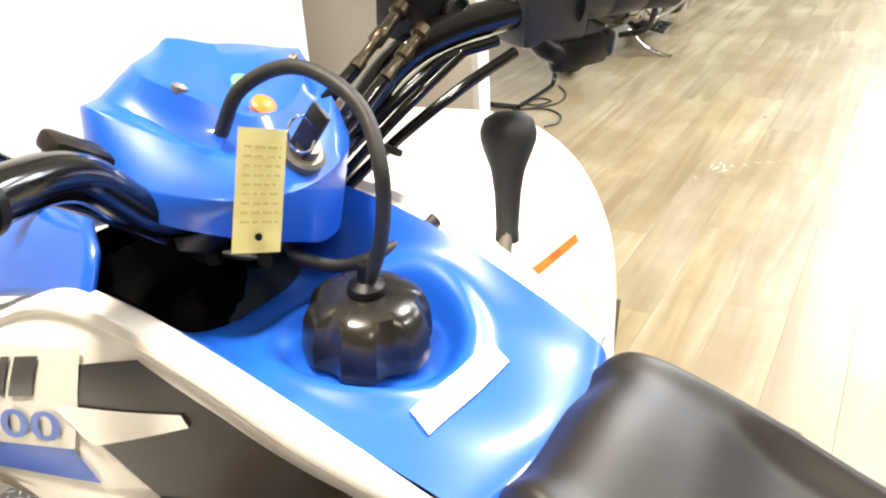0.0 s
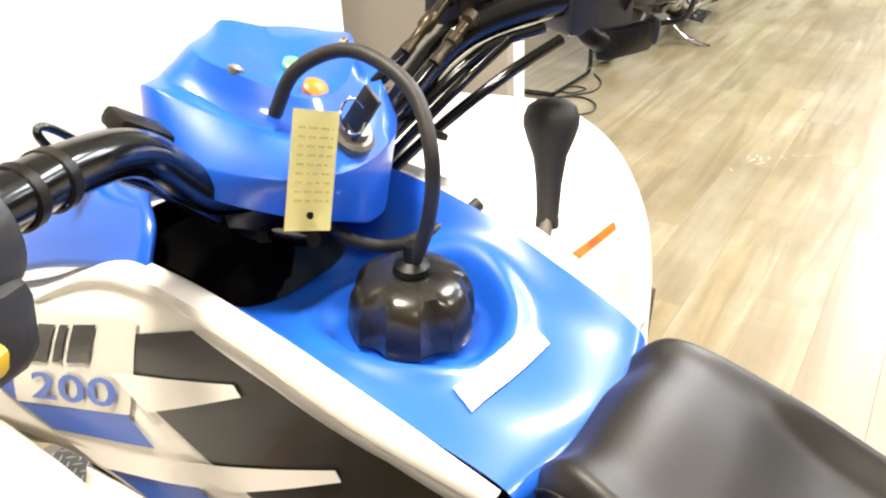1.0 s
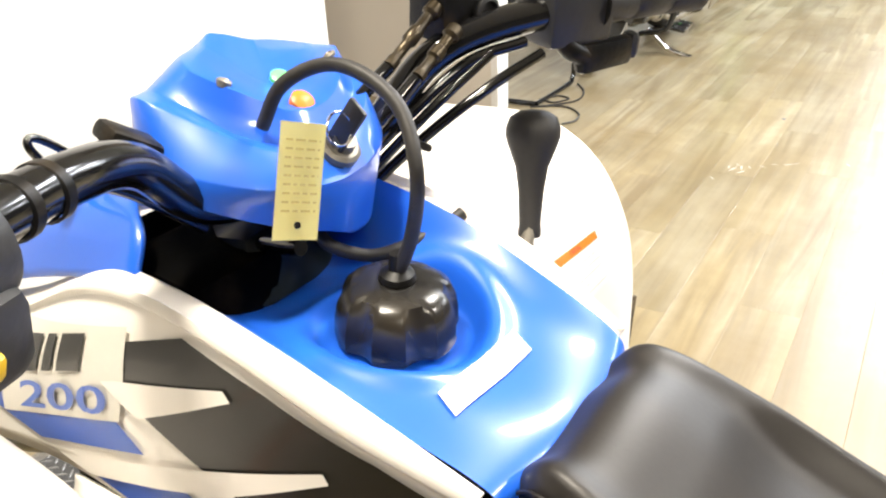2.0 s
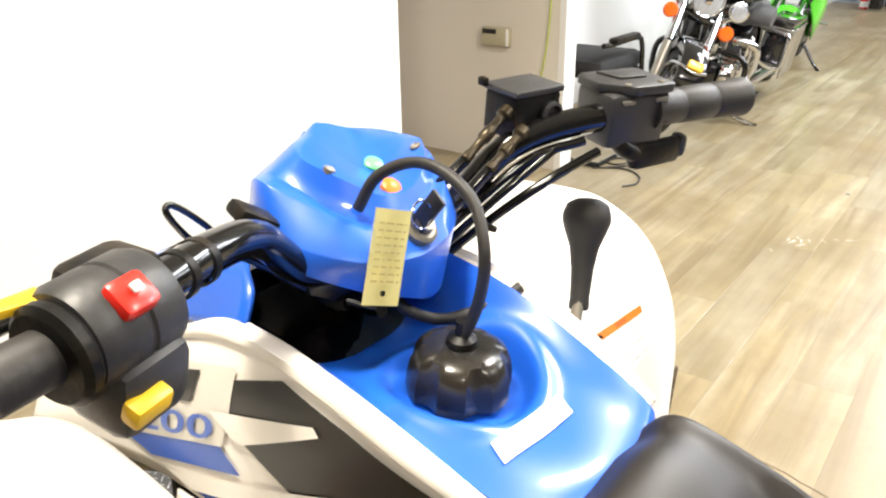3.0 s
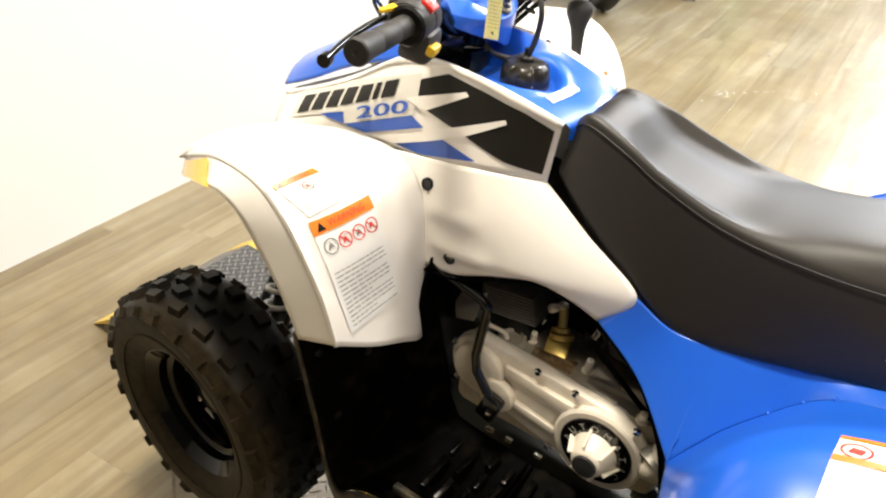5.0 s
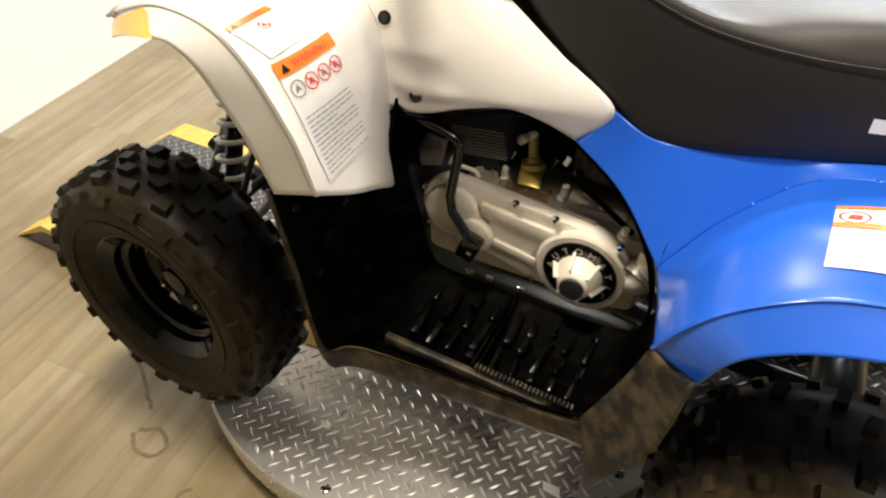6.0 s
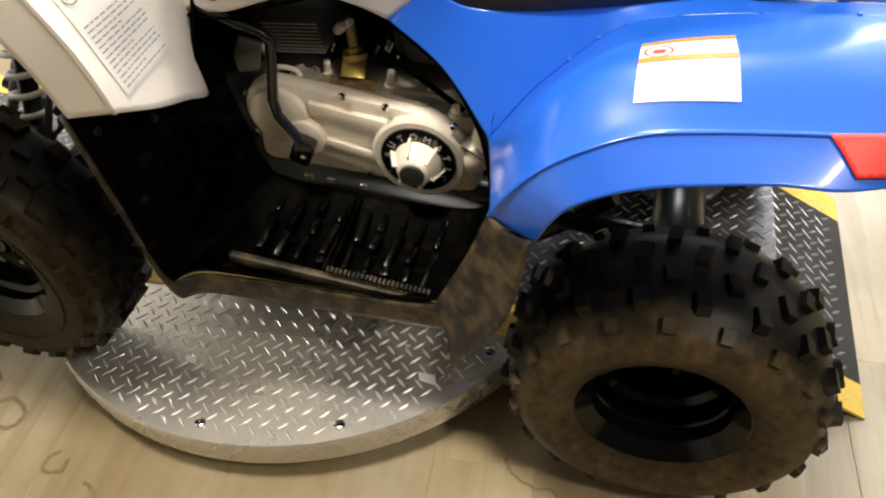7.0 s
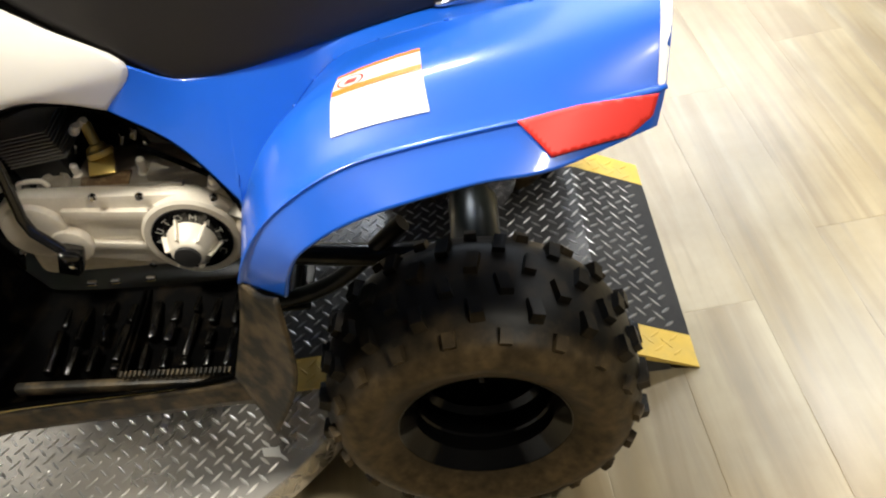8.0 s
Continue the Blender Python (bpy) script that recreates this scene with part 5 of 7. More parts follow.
def engine():
    """Engine and belt-drive cover seen through the side opening."""
    part("crankcase", block(0.20, 0.40, 0.15, pose(-0.020, 0.010, 0.372), 0.02), CRANK, quad, "dull cast crankcase")
    part("gear_case", block(0.105, 0.330, 0.120, pose(-0.080, -0.020, 0.420), 0.012), CRANK, quad, "grey-brown cast gear case")
    part("cylinder", block(0.10, 0.085, 0.14, pose(-0.035, 0.130, 0.49, -14), 0.010), DARK_CAST, quad, "dark cylinder block")
    for k in range(9):
        part("cooling_fin", block(0.120, 0.096, 0.0022, pose(-0.035, 0.122 + k * 0.0014, 0.523 + k * 0.0062, -8), 0.0007), FIN, quad, "thin cooling fin", smooth=False)
    # cover: a long rounded casting with a round front and a larger round rear
    def face(x):
        return Matrix.Translation((x, 0, 0)) @ Matrix(((0, 0, -1, 0), (-1, 0, 0, 0), (0, 1, 0, 0), (0, 0, 0, 1)))

    # outline runs in (-y, z)
    def lobe(cy, cz, r, a0, a1, n=14):
        return [(-cy + r * math.cos(radians(a0 + (a1 - a0) * i / n)), cz + r * math.sin(radians(a0 + (a1 - a0) * i / n))) for i in range(n + 1)]

    outline = lobe(0.142, 0.438, 0.064, 92, 272) + lobe(-0.095, 0.402, 0.082, 262, 448)
    c = part("drive_cover", prism(outline, 0.030, face(-0.150), 0.010), ALU, quad, "dull silver drive cover casting")
    part("cover_boss", prism(lobe(0.142, 0.438, 0.052, 0, 350, 28), 0.02, face(-0.163), 0.007), ALU, c)
    part("cover_boss", prism(lobe(0.097, 0.408, 0.034, 0, 350, 28), 0.02, face(-0.170), 0.006), ALU, c)
    rib = [(-0.090, 0.476), (0.050, 0.462), (0.050, 0.434), (-0.090, 0.450)]
    part("cover_rib", prism(rib, 0.016, face(-0.159), 0.003), ALU, c)
    rib = [(-0.068, 0.408), (0.030, 0.392), (0.030, 0.376), (-0.068, 0.390)]
    part("cover_rib", prism(rib, 0.016, face(-0.158), 0.003), ALU, c)
    hub = Matrix.Translation((-0.150, -0.096, 0.402)) @ Matrix.Rotation(radians(-90), 4, "Y")
    part("cover_ring", lathe([(0.079, -0.004), (0.079, 0.010), (0.074, 0.014), (0.064, 0.014), (0.062, 0.010), (0.030, 0.010)], 56, hub), ALU, c)
    part("dial_ring", lathe([(0.0625, 0.010), (0.0625, 0.0155), (0.038, 0.0165), (0.036, 0.010)], 56, hub), GLOSS, c, "black dial ring")
    word = "AUTOMATIC"
    for k, ch in enumerate(word):
        a = radians(98 - (k - 3) * 26)
        # letters stand round the ring, tops outwards
        px, pz = 0.0495 * math.cos(a), 0.0495 * math.sin(a)
        t = letters(ch, 0.017, Matrix.Rotation(a - math.pi / 2, 4, "Z"))
        t.transform(Matrix.Translation((-0.1678, -0.096 - px, 0.402 + pz)) @ Matrix(((0, 0, -1, 0), (-1, 0, 0, 0), (0, 1, 0, 0), (0, 0, 0, 1))))
        part("dial_letter", t, SILVER, c, "raised metal letter", False)
    knob = part("cover_hub", lathe([(0.040, 0.010), (0.039, 0.020), (0.030, 0.042), (0.025, 0.050), (0.022, 0.052), (0.004, 0.052)], 40, hub), ALU, c, "bright conical hub")
    for k in range(6):
        a = 2 * math.pi * k / 6 + 0.3
        part("hub_vane", block(0.012, 0.004, 0.036, hub @ Matrix.Rotation(a, 4, "Z") @ pose(0.036, 0, 0.030, 0, -22), 0.001), ALU, knob)
    part("hub_cap", lathe([(0.021, 0.050), (0.020, 0.057), (0.004, 0.058)], 24, hub), GREY, knob, "dark hub cap")
    part("elbow", tubes(([(-0.135, -0.175, 0.40), (-0.15, -0.195, 0.425), (-0.14, -0.205, 0.47)], 0.024, 12), n=16), ALU, quad, "cast air elbow")
    part("elbow_clamp", lathe([(0.022, -0.012), (0.030, -0.012), (0.030, 0.012), (0.022, 0.012)], 24, pose(-0.150, -0.190, 0.428, 25, 60)), DULL, quad)
    for y, z in ((0.030, 0.496), (-0.040, 0.490), (-0.150, 0.476), (0.196, 0.474), (0.190, 0.392), (-0.01, 0.345)):
        part("case_bolt", lathe([(0.0065, 0), (0.0065, 0.006), (0.004, 0.008)], 6, Matrix.Translation((-0.152, y, z)) @ Matrix.Rotation(radians(-90), 4, "Y")), CHROME, quad, "", False)
    # on top of the gear case
    part("engine_label", prism([(-0.018, -0.038), (0.018, -0.040), (0.018, 0.040), (-0.018, 0.038)], 0.003, pose(-0.102, 0.030, 0.4845, 0, 0, 8), 0.001), material("old_label", (0.16, 0.095, 0.045), 0.4, grain=0.4, scale=60, dirt=(0.30, 0.22, 0.12), dirt_amount=0.8, dirt_scale=70, dirt_from=0.5, dirt_to=0.6), quad, "faded brown label plate")
    part("cover_plate", block(0.036, 0.036, 0.008, pose(-0.052, 0.046, 0.492, -20, 0, 8), 0.002), DULL, quad, "small square cover plate")
    part("sensor", lathe([(0.019, 0), (0.021, 0.003), (0.021, 0.010), (0.014, 0.013), (0.013, 0.020), (0.0085, 0.022), (0.0085, 0.056), (0.004, 0.058)], 24, pose(-0.070, 0.034, 0.508, -14, 22)), GOLD, quad, "brassy engine fitting")
    part("filler_boss", lathe([(0.026, 0), (0.026, 0.012), (0.020, 0.016), (0.018, 0.010), (0.004, 0.010)], 28, pose(-0.100, 0.112, 0.476, 0, -10)), CRANK, quad, "round cast boss")
    for by, bx, hh, rr in ((-0.026, -0.083, 0.034, 0.0065), (-0.095, -0.092, 0.022, 0.005), (-0.146, -0.127, 0.020, 0.007), (0.085, -0.075, 0.026, 0.006)):
        part("stud", lathe([(rr * 1.5, 0), (rr * 1.5, 0.006), (rr, 0.008), (rr, hh), (rr * 0.6, hh + 0.002)], 12, pose(bx, by, 0.476, 8, -8)), ALU, quad, "pale metal stud")
    for gx, gy, gz, rz in ((-0.045, 0.006, 0.520, 30), (-0.040, -0.014, 0.524, 70), (-0.050, -0.030, 0.512, 10), (-0.060, 0.098, 0.508, 40), (-0.055, 0.078, 0.518, 15)):
        part("clip", block(0.012, 0.006, 0.020, pose(gx, gy, gz, 20, -15, rz), 0.002), CHROME, quad, "small bright clip", False)
    part("case_ridge", tubes(([(-0.118, 0.175, 0.483), (-0.122, 0.120, 0.487), (-0.122, 0.060, 0.486), (-0.124, 0.0, 0.484), (-0.126, -0.10, 0.482)], 0.006, 24), n=8), CRANK, quad, "cast joint ridge")
    part("case_step", prism([(-0.022, -0.050), (0.022, -0.052), (0.026, 0.050), (-0.020, 0.054)], 0.016, pose(-0.085, -0.090, 0.492, 0, 0, 4), 0.005), CRANK, quad, "raised cast pad")
    part("case_grip", tubes(([(-0.104, 0.168, 0.484), (-0.106, 0.160, 0.496), (-0.106, 0.128, 0.497), (-0.104, 0.120, 0.484)], 0.0042, 16), n=8), ALU, quad, "pale cast eyelet")
    for bx, by, bz, ln in ((-0.052, 0.070, 0.545, 0.030), (-0.046, 0.056, 0.552, 0.024)):
        part("bright_plug", lathe([(0.004, 0), (0.0085, 0.004), (0.0085, ln * 0.6), (0.005, ln * 0.7), (0.005, ln)], 14, pose(bx, by, bz, 35, -30)), ALU, quad, "pale metal plug")
    part("sensor_flange", block(0.050, 0.040, 0.007, pose(-0.076, 0.036, 0.503, 10, -26, 12), 0.003), GOLD, quad, "brassy flange")
    part("front_bracket", prism([(0.0, 0.0), (0.046, 0.014), (0.060, 0.070), (0.020, 0.076), (0.004, 0.040)], 0.008, Matrix.Translation((-0.085, 0.250, 0.452)) @ Matrix(((0, 0, -1, 0), (-1, 0, 0, 0), (0, 1, 0, 0), (0, 0, 0, 1))), 0.003), CRANK, quad, "grey engine mounting bracket")
    part("carburettor", block(0.06, 0.075, 0.06, pose(-0.02, -0.06, 0.545), 0.014), DARK_CAST, quad, "dark carburettor body")
    part("intake_boot", tubes(([(-0.01, 0.04, 0.55), (-0.01, -0.10, 0.56), (0.0, -0.18, 0.58)], 0.026, 12), n=14), SHADE_BLACK, quad)
    for pts in ([(-0.070, -0.03, 0.520), (-0.10, -0.09, 0.510), (-0.13, -0.16, 0.490)], [(-0.03, 0.07, 0.575), (-0.06, 0.0, 0.585), (-0.07, -0.09, 0.560)]):
        part("engine_hose", tubes((pts, 0.005, 16)), SHADE_BLACK, quad)
    part("brake_pedal", tubes(([(-0.180, 0.235, 0.640), (-0.172, 0.192, 0.616), (-0.168, 0.143, 0.600), (-0.168, 0.130, 0.588), (-0.168, 0.131, 0.570), (-0.172, 0.141, 0.482), (-0.178, 0.133, 0.456), (-0.186, 0.100, 0.424), (-0.190, 0.094, 0.408)], 0.0085, 0), n=12), GLOSS, quad, "bent black lever rod")
    part("pedal_clamp", block(0.03, 0.036, 0.046, pose(-0.186, 0.094, 0.400, 20), 0.006), GLOSS, quad, "black clamp with bolt")
    part("exhaust_pipe", tubes(([(0.02, 0.20, 0.48), (0.06, 0.26, 0.36), (0.10, 0.10, 0.28), (0.10, -0.30, 0.33), (0.04, -0.50, 0.48)], 0.018, 40)), DULL, quad)
    part("clamp_bolt", lathe([(0.006, 0), (0.006, 0.004), (0.002, 0.005)], 10, Matrix.Translation((-0.201, 0.088, 0.398)) @ Matrix.Rotation(radians(-90), 4, "Y")), CHROME, quad, "small steel bolt", False)
    for y in (0.06, 0.10, 0.0):
        part("mount_lug", block(0.008, 0.016, 0.009, pose(-0.165, y, 0.322, 12, 0, 12), 0.003), CHROME, quad, "shiny lug", False)


engine()


def handlebar():
    m = pose(0.008, 0.300, 0, 0, 0, -4.6)
    bar = [(-0.395, -0.132, 1.066), (-0.276, -0.096, 1.060), (-0.226, -0.075, 1.059), (-0.167, -0.042, 1.051), (-0.12, -0.014, 1.032), (-0.07, 0.0, 0.985), (0.0, 0.0, 0.975), (0.07, 0.0, 0.985), (0.12, -0.014, 1.034), (0.17, -0.034, 1.055), (0.262, -0.070, 1.064), (0.385, -0.098, 1.061)]
    turn = pose(-0.2763, -0.097, -0.011, 0, 0, 18.7) @ pose(0.266, 0.038, 0)

    def left(bm):
        """The left-hand controls follow the sweep of the bar."""
        bm.transform(turn)
        return bm

    h = part("handlebar", tubes((bar, 0.0130, 70), n=14), GLOSS, quad, "gloss black handlebar", m=m)

    def along(a, b, prof, n=24):
        a, b = Vector(a), Vector(b)
        d = b - a
        return lathe([(r, t * d.length) for r, t in prof], n, Matrix.Translation(a) @ d.to_track_quat("Z", "Y").to_matrix().to_4x4())

    grip = [(0.0205, 0.0), (0.0205, 0.012), (0.0165, 0.02), (0.0168, 0.28), (0.0158, 0.295), (0.0158, 0.315), (0.0172, 0.33), (0.0175, 0.62), (0.0160, 0.635), (0.0160, 0.655), (0.0176, 0.67), (0.0178, 0.90), (0.0195, 0.93), (0.0195, 0.985), (0.0175, 1.0), (0.005, 1.0), (0.004, 0.99)]
    slim = [(r * 0.86, t) for r, t in grip]
    part("grip", along((-0.2775, -0.0969, 1.060), (-0.4065, -0.1355, 1.066), slim), GRIP, h, "grey-black rubber grip")
    part("grip", along((0.262, -0.070, 1.064), (0.393, -0.100, 1.061), grip), GRIP, h, "grey-black rubber grip")
    # switch housing with red, yellow and yellow keys
    sw = part("switch_housing", left(lathe([(0.018, 0), (0.027, 0.002), (0.0295, 0.008), (0.0295, 0.024), (0.0282, 0.0255), (0.0282, 0.0275), (0.0295, 0.029), (0.0295, 0.048), (0.027, 0.054), (0.015, 0.057)], 28, Matrix.Translation((-0.210, -0.034, 1.069)) @ Matrix.Rotation(radians(-90), 4, "Y"))), GREY, h, "dark grey switch housing")
    part("switch_lower", left(block(0.048, 0.045, 0.045, pose(-0.238, -0.042, 1.040, 10), 0.010)), GREY, h, "dark grey switch housing")
    part("collar", left(lathe([(0.024, 0), (0.0265, 0.003), (0.0265, 0.008), (0.023, 0.011)], 28, Matrix.Translation((-0.266, -0.038, 1.070)) @ Matrix.Rotation(radians(-90), 4, "Y"))), BLACK, h)
    part("stop_switch", left(block(0.022, 0.020, 0.012, pose(-0.240, -0.054, 1.0895, 38), 0.004)), RED, sw, "red stop switch")
    part("switch_mark", left(block(0.006, 0.005, 0.002, pose(-0.240, -0.0590, 1.0965, 38), 0.0005)), PAPER, sw, "white mark on the switch")
    part("key_switch", left(block(0.024, 0.012, 0.014, pose(-0.250, -0.066, 1.038, 20), 0.003)), YELLOW, sw, "yellow switch key")
    part("choke_tab", left(prism([(0, 0), (0.030, 0.004), (0.032, 0.012), (0.004, 0.014)], 0.005, pose(-0.256, -0.012, 1.091, 0, 0, 160), 0.001)), YELLOW, sw, "yellow choke tab")
    for run, r in (([(-0.236, -0.052, 1.044), (-0.20, -0.038, 1.046), (-0.165, -0.018, 1.040), (-0.12, 0.0, 1.012), (-0.07, 0.008, 0.965)], 0.0040), ([(-0.232, -0.046, 1.046), (-0.20, -0.030, 1.048), (-0.165, -0.010, 1.042), (-0.12, 0.008, 1.016), (-0.07, 0.014, 0.970)], 0.0035)):
        part("cable", tubes((run, r, 24)), GLOSS, h, "black switch cable")
    part("brake_lever", left(tubes(([(-0.215, -0.002, 1.062), (-0.255, 0.010, 1.064), (-0.33, 0.012, 1.064), (-0.398, 0.006, 1.062)], 0.0046, 24), ([(-0.396, 0.006, 1.0622), (-0.407, 0.005, 1.062)], 0.0085, 4), n=12)), GLOSS, h, "black brake lever with ball end")
    part("lever_perch", left(block(0.045, 0.04, 0.03, pose(-0.215, -0.012, 1.072), 0.008)), BLACK, h)
    part("bar_clamp", block(0.036, 0.022, 0.012, pose(-0.108, 0.010, 1.036, 10, 34), 0.004), BLACK, h, "black cable bracket")
    for u in (0.30, 0.62):
        a, b = Vector((-0.167, -0.042, 1.051)), Vector((-0.226, -0.075, 1.059))
        p = a.lerp(b, u)
        part("bar_band", lathe([(0.0132, -0.004), (0.0146, -0.003), (0.0146, 0.003), (0.0132, 0.004)], 24, Matrix.Translation(p) @ (b - a).to_track_quat("Z", "Y").to_matrix().to_4x4(), caps=False), BLACK, h, "black cable band")
    part("wire_loop", tubes(([(-0.070, 0.420, 0.955), (-0.092, 0.424, 0.985), (-0.101, 0.428, 1.004), (-0.093, 0.431, 1.006), (-0.070, 0.434, 0.985), (-0.045, 0.430, 0.955)], 0.0030, 24)), GLOSS, quad, "thin black cable loop")
    # right side: reservoir, switch box, throttle lever, brake lever
    res = part("reservoir", block(0.066, 0.050, 0.050, pose(0.246, -0.054, 1.060, 0, 0, -17), 0.006, taper=1.04), GREY, h, "grey throttle housing")
    lid = part("reservoir_lid", prism([(-0.036, 0.024), (-0.030, 0.029), (0.030, 0.029), (0.036, 0.024), (0.036, -0.026), (0.031, -0.030), (-0.012, -0.030), (-0.036, -0.006)], 0.009, pose(0.246, -0.054, 1.093, 0, 0, -17), 0.0025), GREY, res, "grey flat lid")
    part("lid_ridge", prism([(-0.020, 0.018), (0.018, 0.018), (0.018, -0.008), (-0.012, -0.008)], 0.003, pose(0.248, -0.052, 1.0952, 0, 0, -17), 0.001), GREY, lid)
    for u in (-0.016, 0.022):
        part("lid_screw", lathe([(0.0034, 0), (0.0030, 0.0014), (0.0012, 0.0016)], 10, pose(0.246, -0.054, 1.0928, 0, 0, -17) @ pose(u, -0.022, 0)), DULL, lid)
        part("housing_slot", block(0.014, 0.003, 0.004, pose(0.246, -0.054, 1.078, 0, 0, -17) @ pose(u, -0.0262, 0), 0.001), DULL, res)
    box = part("switch_box", block(0.054, 0.040, 0.038, pose(0.160, -0.006, 1.066, 0, 0, -7), 0.003), BLACK, h, "black brake fluid box")
    part("box_lid", block(0.058, 0.044, 0.006, pose(0.160, -0.006, 1.088, 0, 0, -7), 0.002), GREY, box, "weathered grey lid")
    part("lid_tab", block(0.007, 0.009, 0.008, pose(0.131, 0.016, 1.092, 0, 0, -7), 0.002), BLACK, box)
    part("sight_glass", lathe([(0.012, 0), (0.012, 0.005), (0.009, 0.006), (0.0085, 0.002), (0.002, 0.002)], 20, pose(0.172, -0.0275, 1.066, 90, 0, -7)), GREY, box, "round sight glass")
    for a, b in (((0.128, -0.014, 1.072), (0.076, -0.018, 1.043)), ((0.132, -0.030, 1.058), (0.088, -0.034, 1.036))):
        a, b = Vector(a), Vector(b)
        d = b - a
        mm = Matrix.Translation(a) @ d.to_track_quat("Z", "Y").to_matrix().to_4x4()
        ln = d.length
        part("hose_fitting", lathe([(0.0062, -0.004), (0.0068, 0.004), (0.0042, 0.007), (0.0042, ln * 0.34), (0.0058, ln * 0.38), (0.0058, ln * 0.56), (0.0040, ln * 0.60), (0.0040, ln * 0.84), (0.0050, ln * 0.88), (0.0050, ln)], 14, mm), BRASSY, box, "tarnished brassy hose fitting")
        part("brake_hose", tubes(([tuple(b), tuple(b + Vector((-0.03, 0.012, -0.03))), (0.03, 0.03, 0.95)], 0.0052, 16)), GLOSS, h, "black brake hose")
    part("brake_lever", tubes(([(0.215, -0.010, 1.050), (0.245, -0.004, 1.040), (0.30, -0.022, 1.034)], 0.006, 16), n=10), GLOSS, h, "black brake lever")
    part("throttle_lever", block(0.064, 0.015, 0.026, pose(0.270, -0.082, 1.024, 0, 0, -12), 0.0070), BLACK, h, "black thumb throttle paddle")
    part("lever_tip", block(0.012, 0.0165, 0.024, pose(0.3015, -0.0885, 1.027, 0, 0, -12), 0.006), GREY, h, "worn grey lever tip")
    part("throttle_pivot", tubes(([(0.228, -0.060, 1.048), (0.232, -0.070, 1.034), (0.246, -0.077, 1.026)], 0.0085, 12), n=12), BLACK, h)
    for run, r in (([(0.19, -0.055, 1.045), (0.14, -0.035, 1.033), (0.08, -0.01, 0.985), (0.03, 0.03, 0.92)], 0.0045), ([(0.20, -0.065, 1.036), (0.15, -0.05, 1.016), (0.10, -0.02, 0.975), (0.04, 0.03, 0.90)], 0.0045), ([(0.16, -0.045, 1.040), (0.11, -0.03, 1.006), (0.06, 0.0, 0.95)], 0.004)):
        part("cable", tubes((run, r, 24)), GLOSS, h, "black control cable")
    part("cable_clip", block(0.02, 0.012, 0.006, pose(0.09, -0.035, 0.985, 0, 30), 0.002), BLACK, h)

    # instrument pod with ignition key and hanging tag
    rows = [
        [(-0.045, 0.385, 0.990), (-0.070, 0.335, 0.995), (-0.079, 0.297, 0.993), (-0.045, 0.266, 0.975), (-0.008, 0.252, 0.960), (0.022, 0.256, 0.946), (0.051, 0.267, 0.947), (0.078, 0.300, 0.970)],
        [(-0.050, 0.390, 1.005), (-0.076, 0.345, 1.020), (-0.080, 0.305, 1.012), (-0.050, 0.262, 1.003), (-0.010, 0.246, 0.998), (0.028, 0.248, 1.000), (0.062, 0.266, 1.006), (0.088, 0.310, 1.015)],
        [(-0.045, 0.392, 1.025), (-0.070, 0.350, 1.046), (-0.058, 0.318, 1.036), (-0.036, 0.282, 1.020), (-0.005, 0.262, 1.010), (0.028, 0.262, 1.014), (0.062, 0.280, 1.030), (0.088, 0.318, 1.036)],
        [(-0.030, 0.395, 1.030), (-0.050, 0.362, 1.042), (-0.045, 0.336, 1.036), (-0.030, 0.304, 1.020), (-0.004, 0.280, 1.012), (0.028, 0.277, 1.014), (0.060, 0.290, 1.029), (0.088, 0.324, 1.039)],
        [(0.000, 0.400, 1.040), (-0.018, 0.372, 1.054), (-0.031, 0.343, 1.054), (-0.022, 0.314, 1.046), (0.003, 0.291, 1.031), (0.034, 0.289, 1.031), (0.058, 0.299, 1.042), (0.088, 0.330, 1.046)],
        [(0.015, 0.408, 1.040), (0.015, 0.392, 1.051), (0.018, 0.372, 1.046), (0.022, 0.352, 1.036), (0.034, 0.340, 1.028), (0.050, 0.338, 1.028), (0.072, 0.340, 1.036), (0.096, 0.348, 1.042)],
        [(0.028, 0.415, 1.035), (0.032, 0.405, 1.052), (0.045, 0.405, 1.051), (0.058, 0.402, 1.047), (0.070, 0.400, 1.043), (0.082, 0.396, 1.041), (0.094, 0.386, 1.039), (0.104, 0.368, 1.037)],
        [(0.000, 0.425, 0.995), (0.010, 0.426, 0.995), (0.030, 0.428, 0.990), (0.050, 0.428, 0.985), (0.070, 0.425, 0.985), (0.085, 0.420, 0.990), (0.100, 0.410, 1.000), (0.110, 0.385, 1.010)],
    ]
    rows = [[m.inverted() @ Vector(p) for p in r] for r in rows]
    curves = [spline(r, 49) for r in rows]
    lanes = [curves[0]]
    for a, b in zip(curves, curves[1:]):
        lanes += [[p.lerp(q, f) for p, q in zip(a, b)] for f in (0.035, 0.5, 0.965)]
    lanes.append(curves[-1])
    bm = bmesh.new()
    skin(bm, lanes)
    bmesh.ops.recalc_face_normals(bm, faces=bm.faces)
    face = sheet_tree(bm)

    def seat_on(x, y):
        hit, nrm, _, _ = face.ray_cast(Vector((x, y, 1.3)), Vector((0, 0, -1)))
        nrm = nrm if nrm.z > 0 else -nrm
        return Matrix.Translation(hit) @ nrm.to_track_quat("Z", "Y").to_matrix().to_4x4()

    pod = part("instrument_pod", bm, BLUE, quad, "blue plastic instrument pod", m=m, solid=0.003)
    for x, y in ((-0.033, 0.0215), (0.066, 0.030)):
        part("screw", lathe([(0.005, -0.002), (0.005, 0.002), (0.003, 0.003), (0.0015, 0.0015)], 14, seat_on(x, y)), DULL, pod, "dark screw")
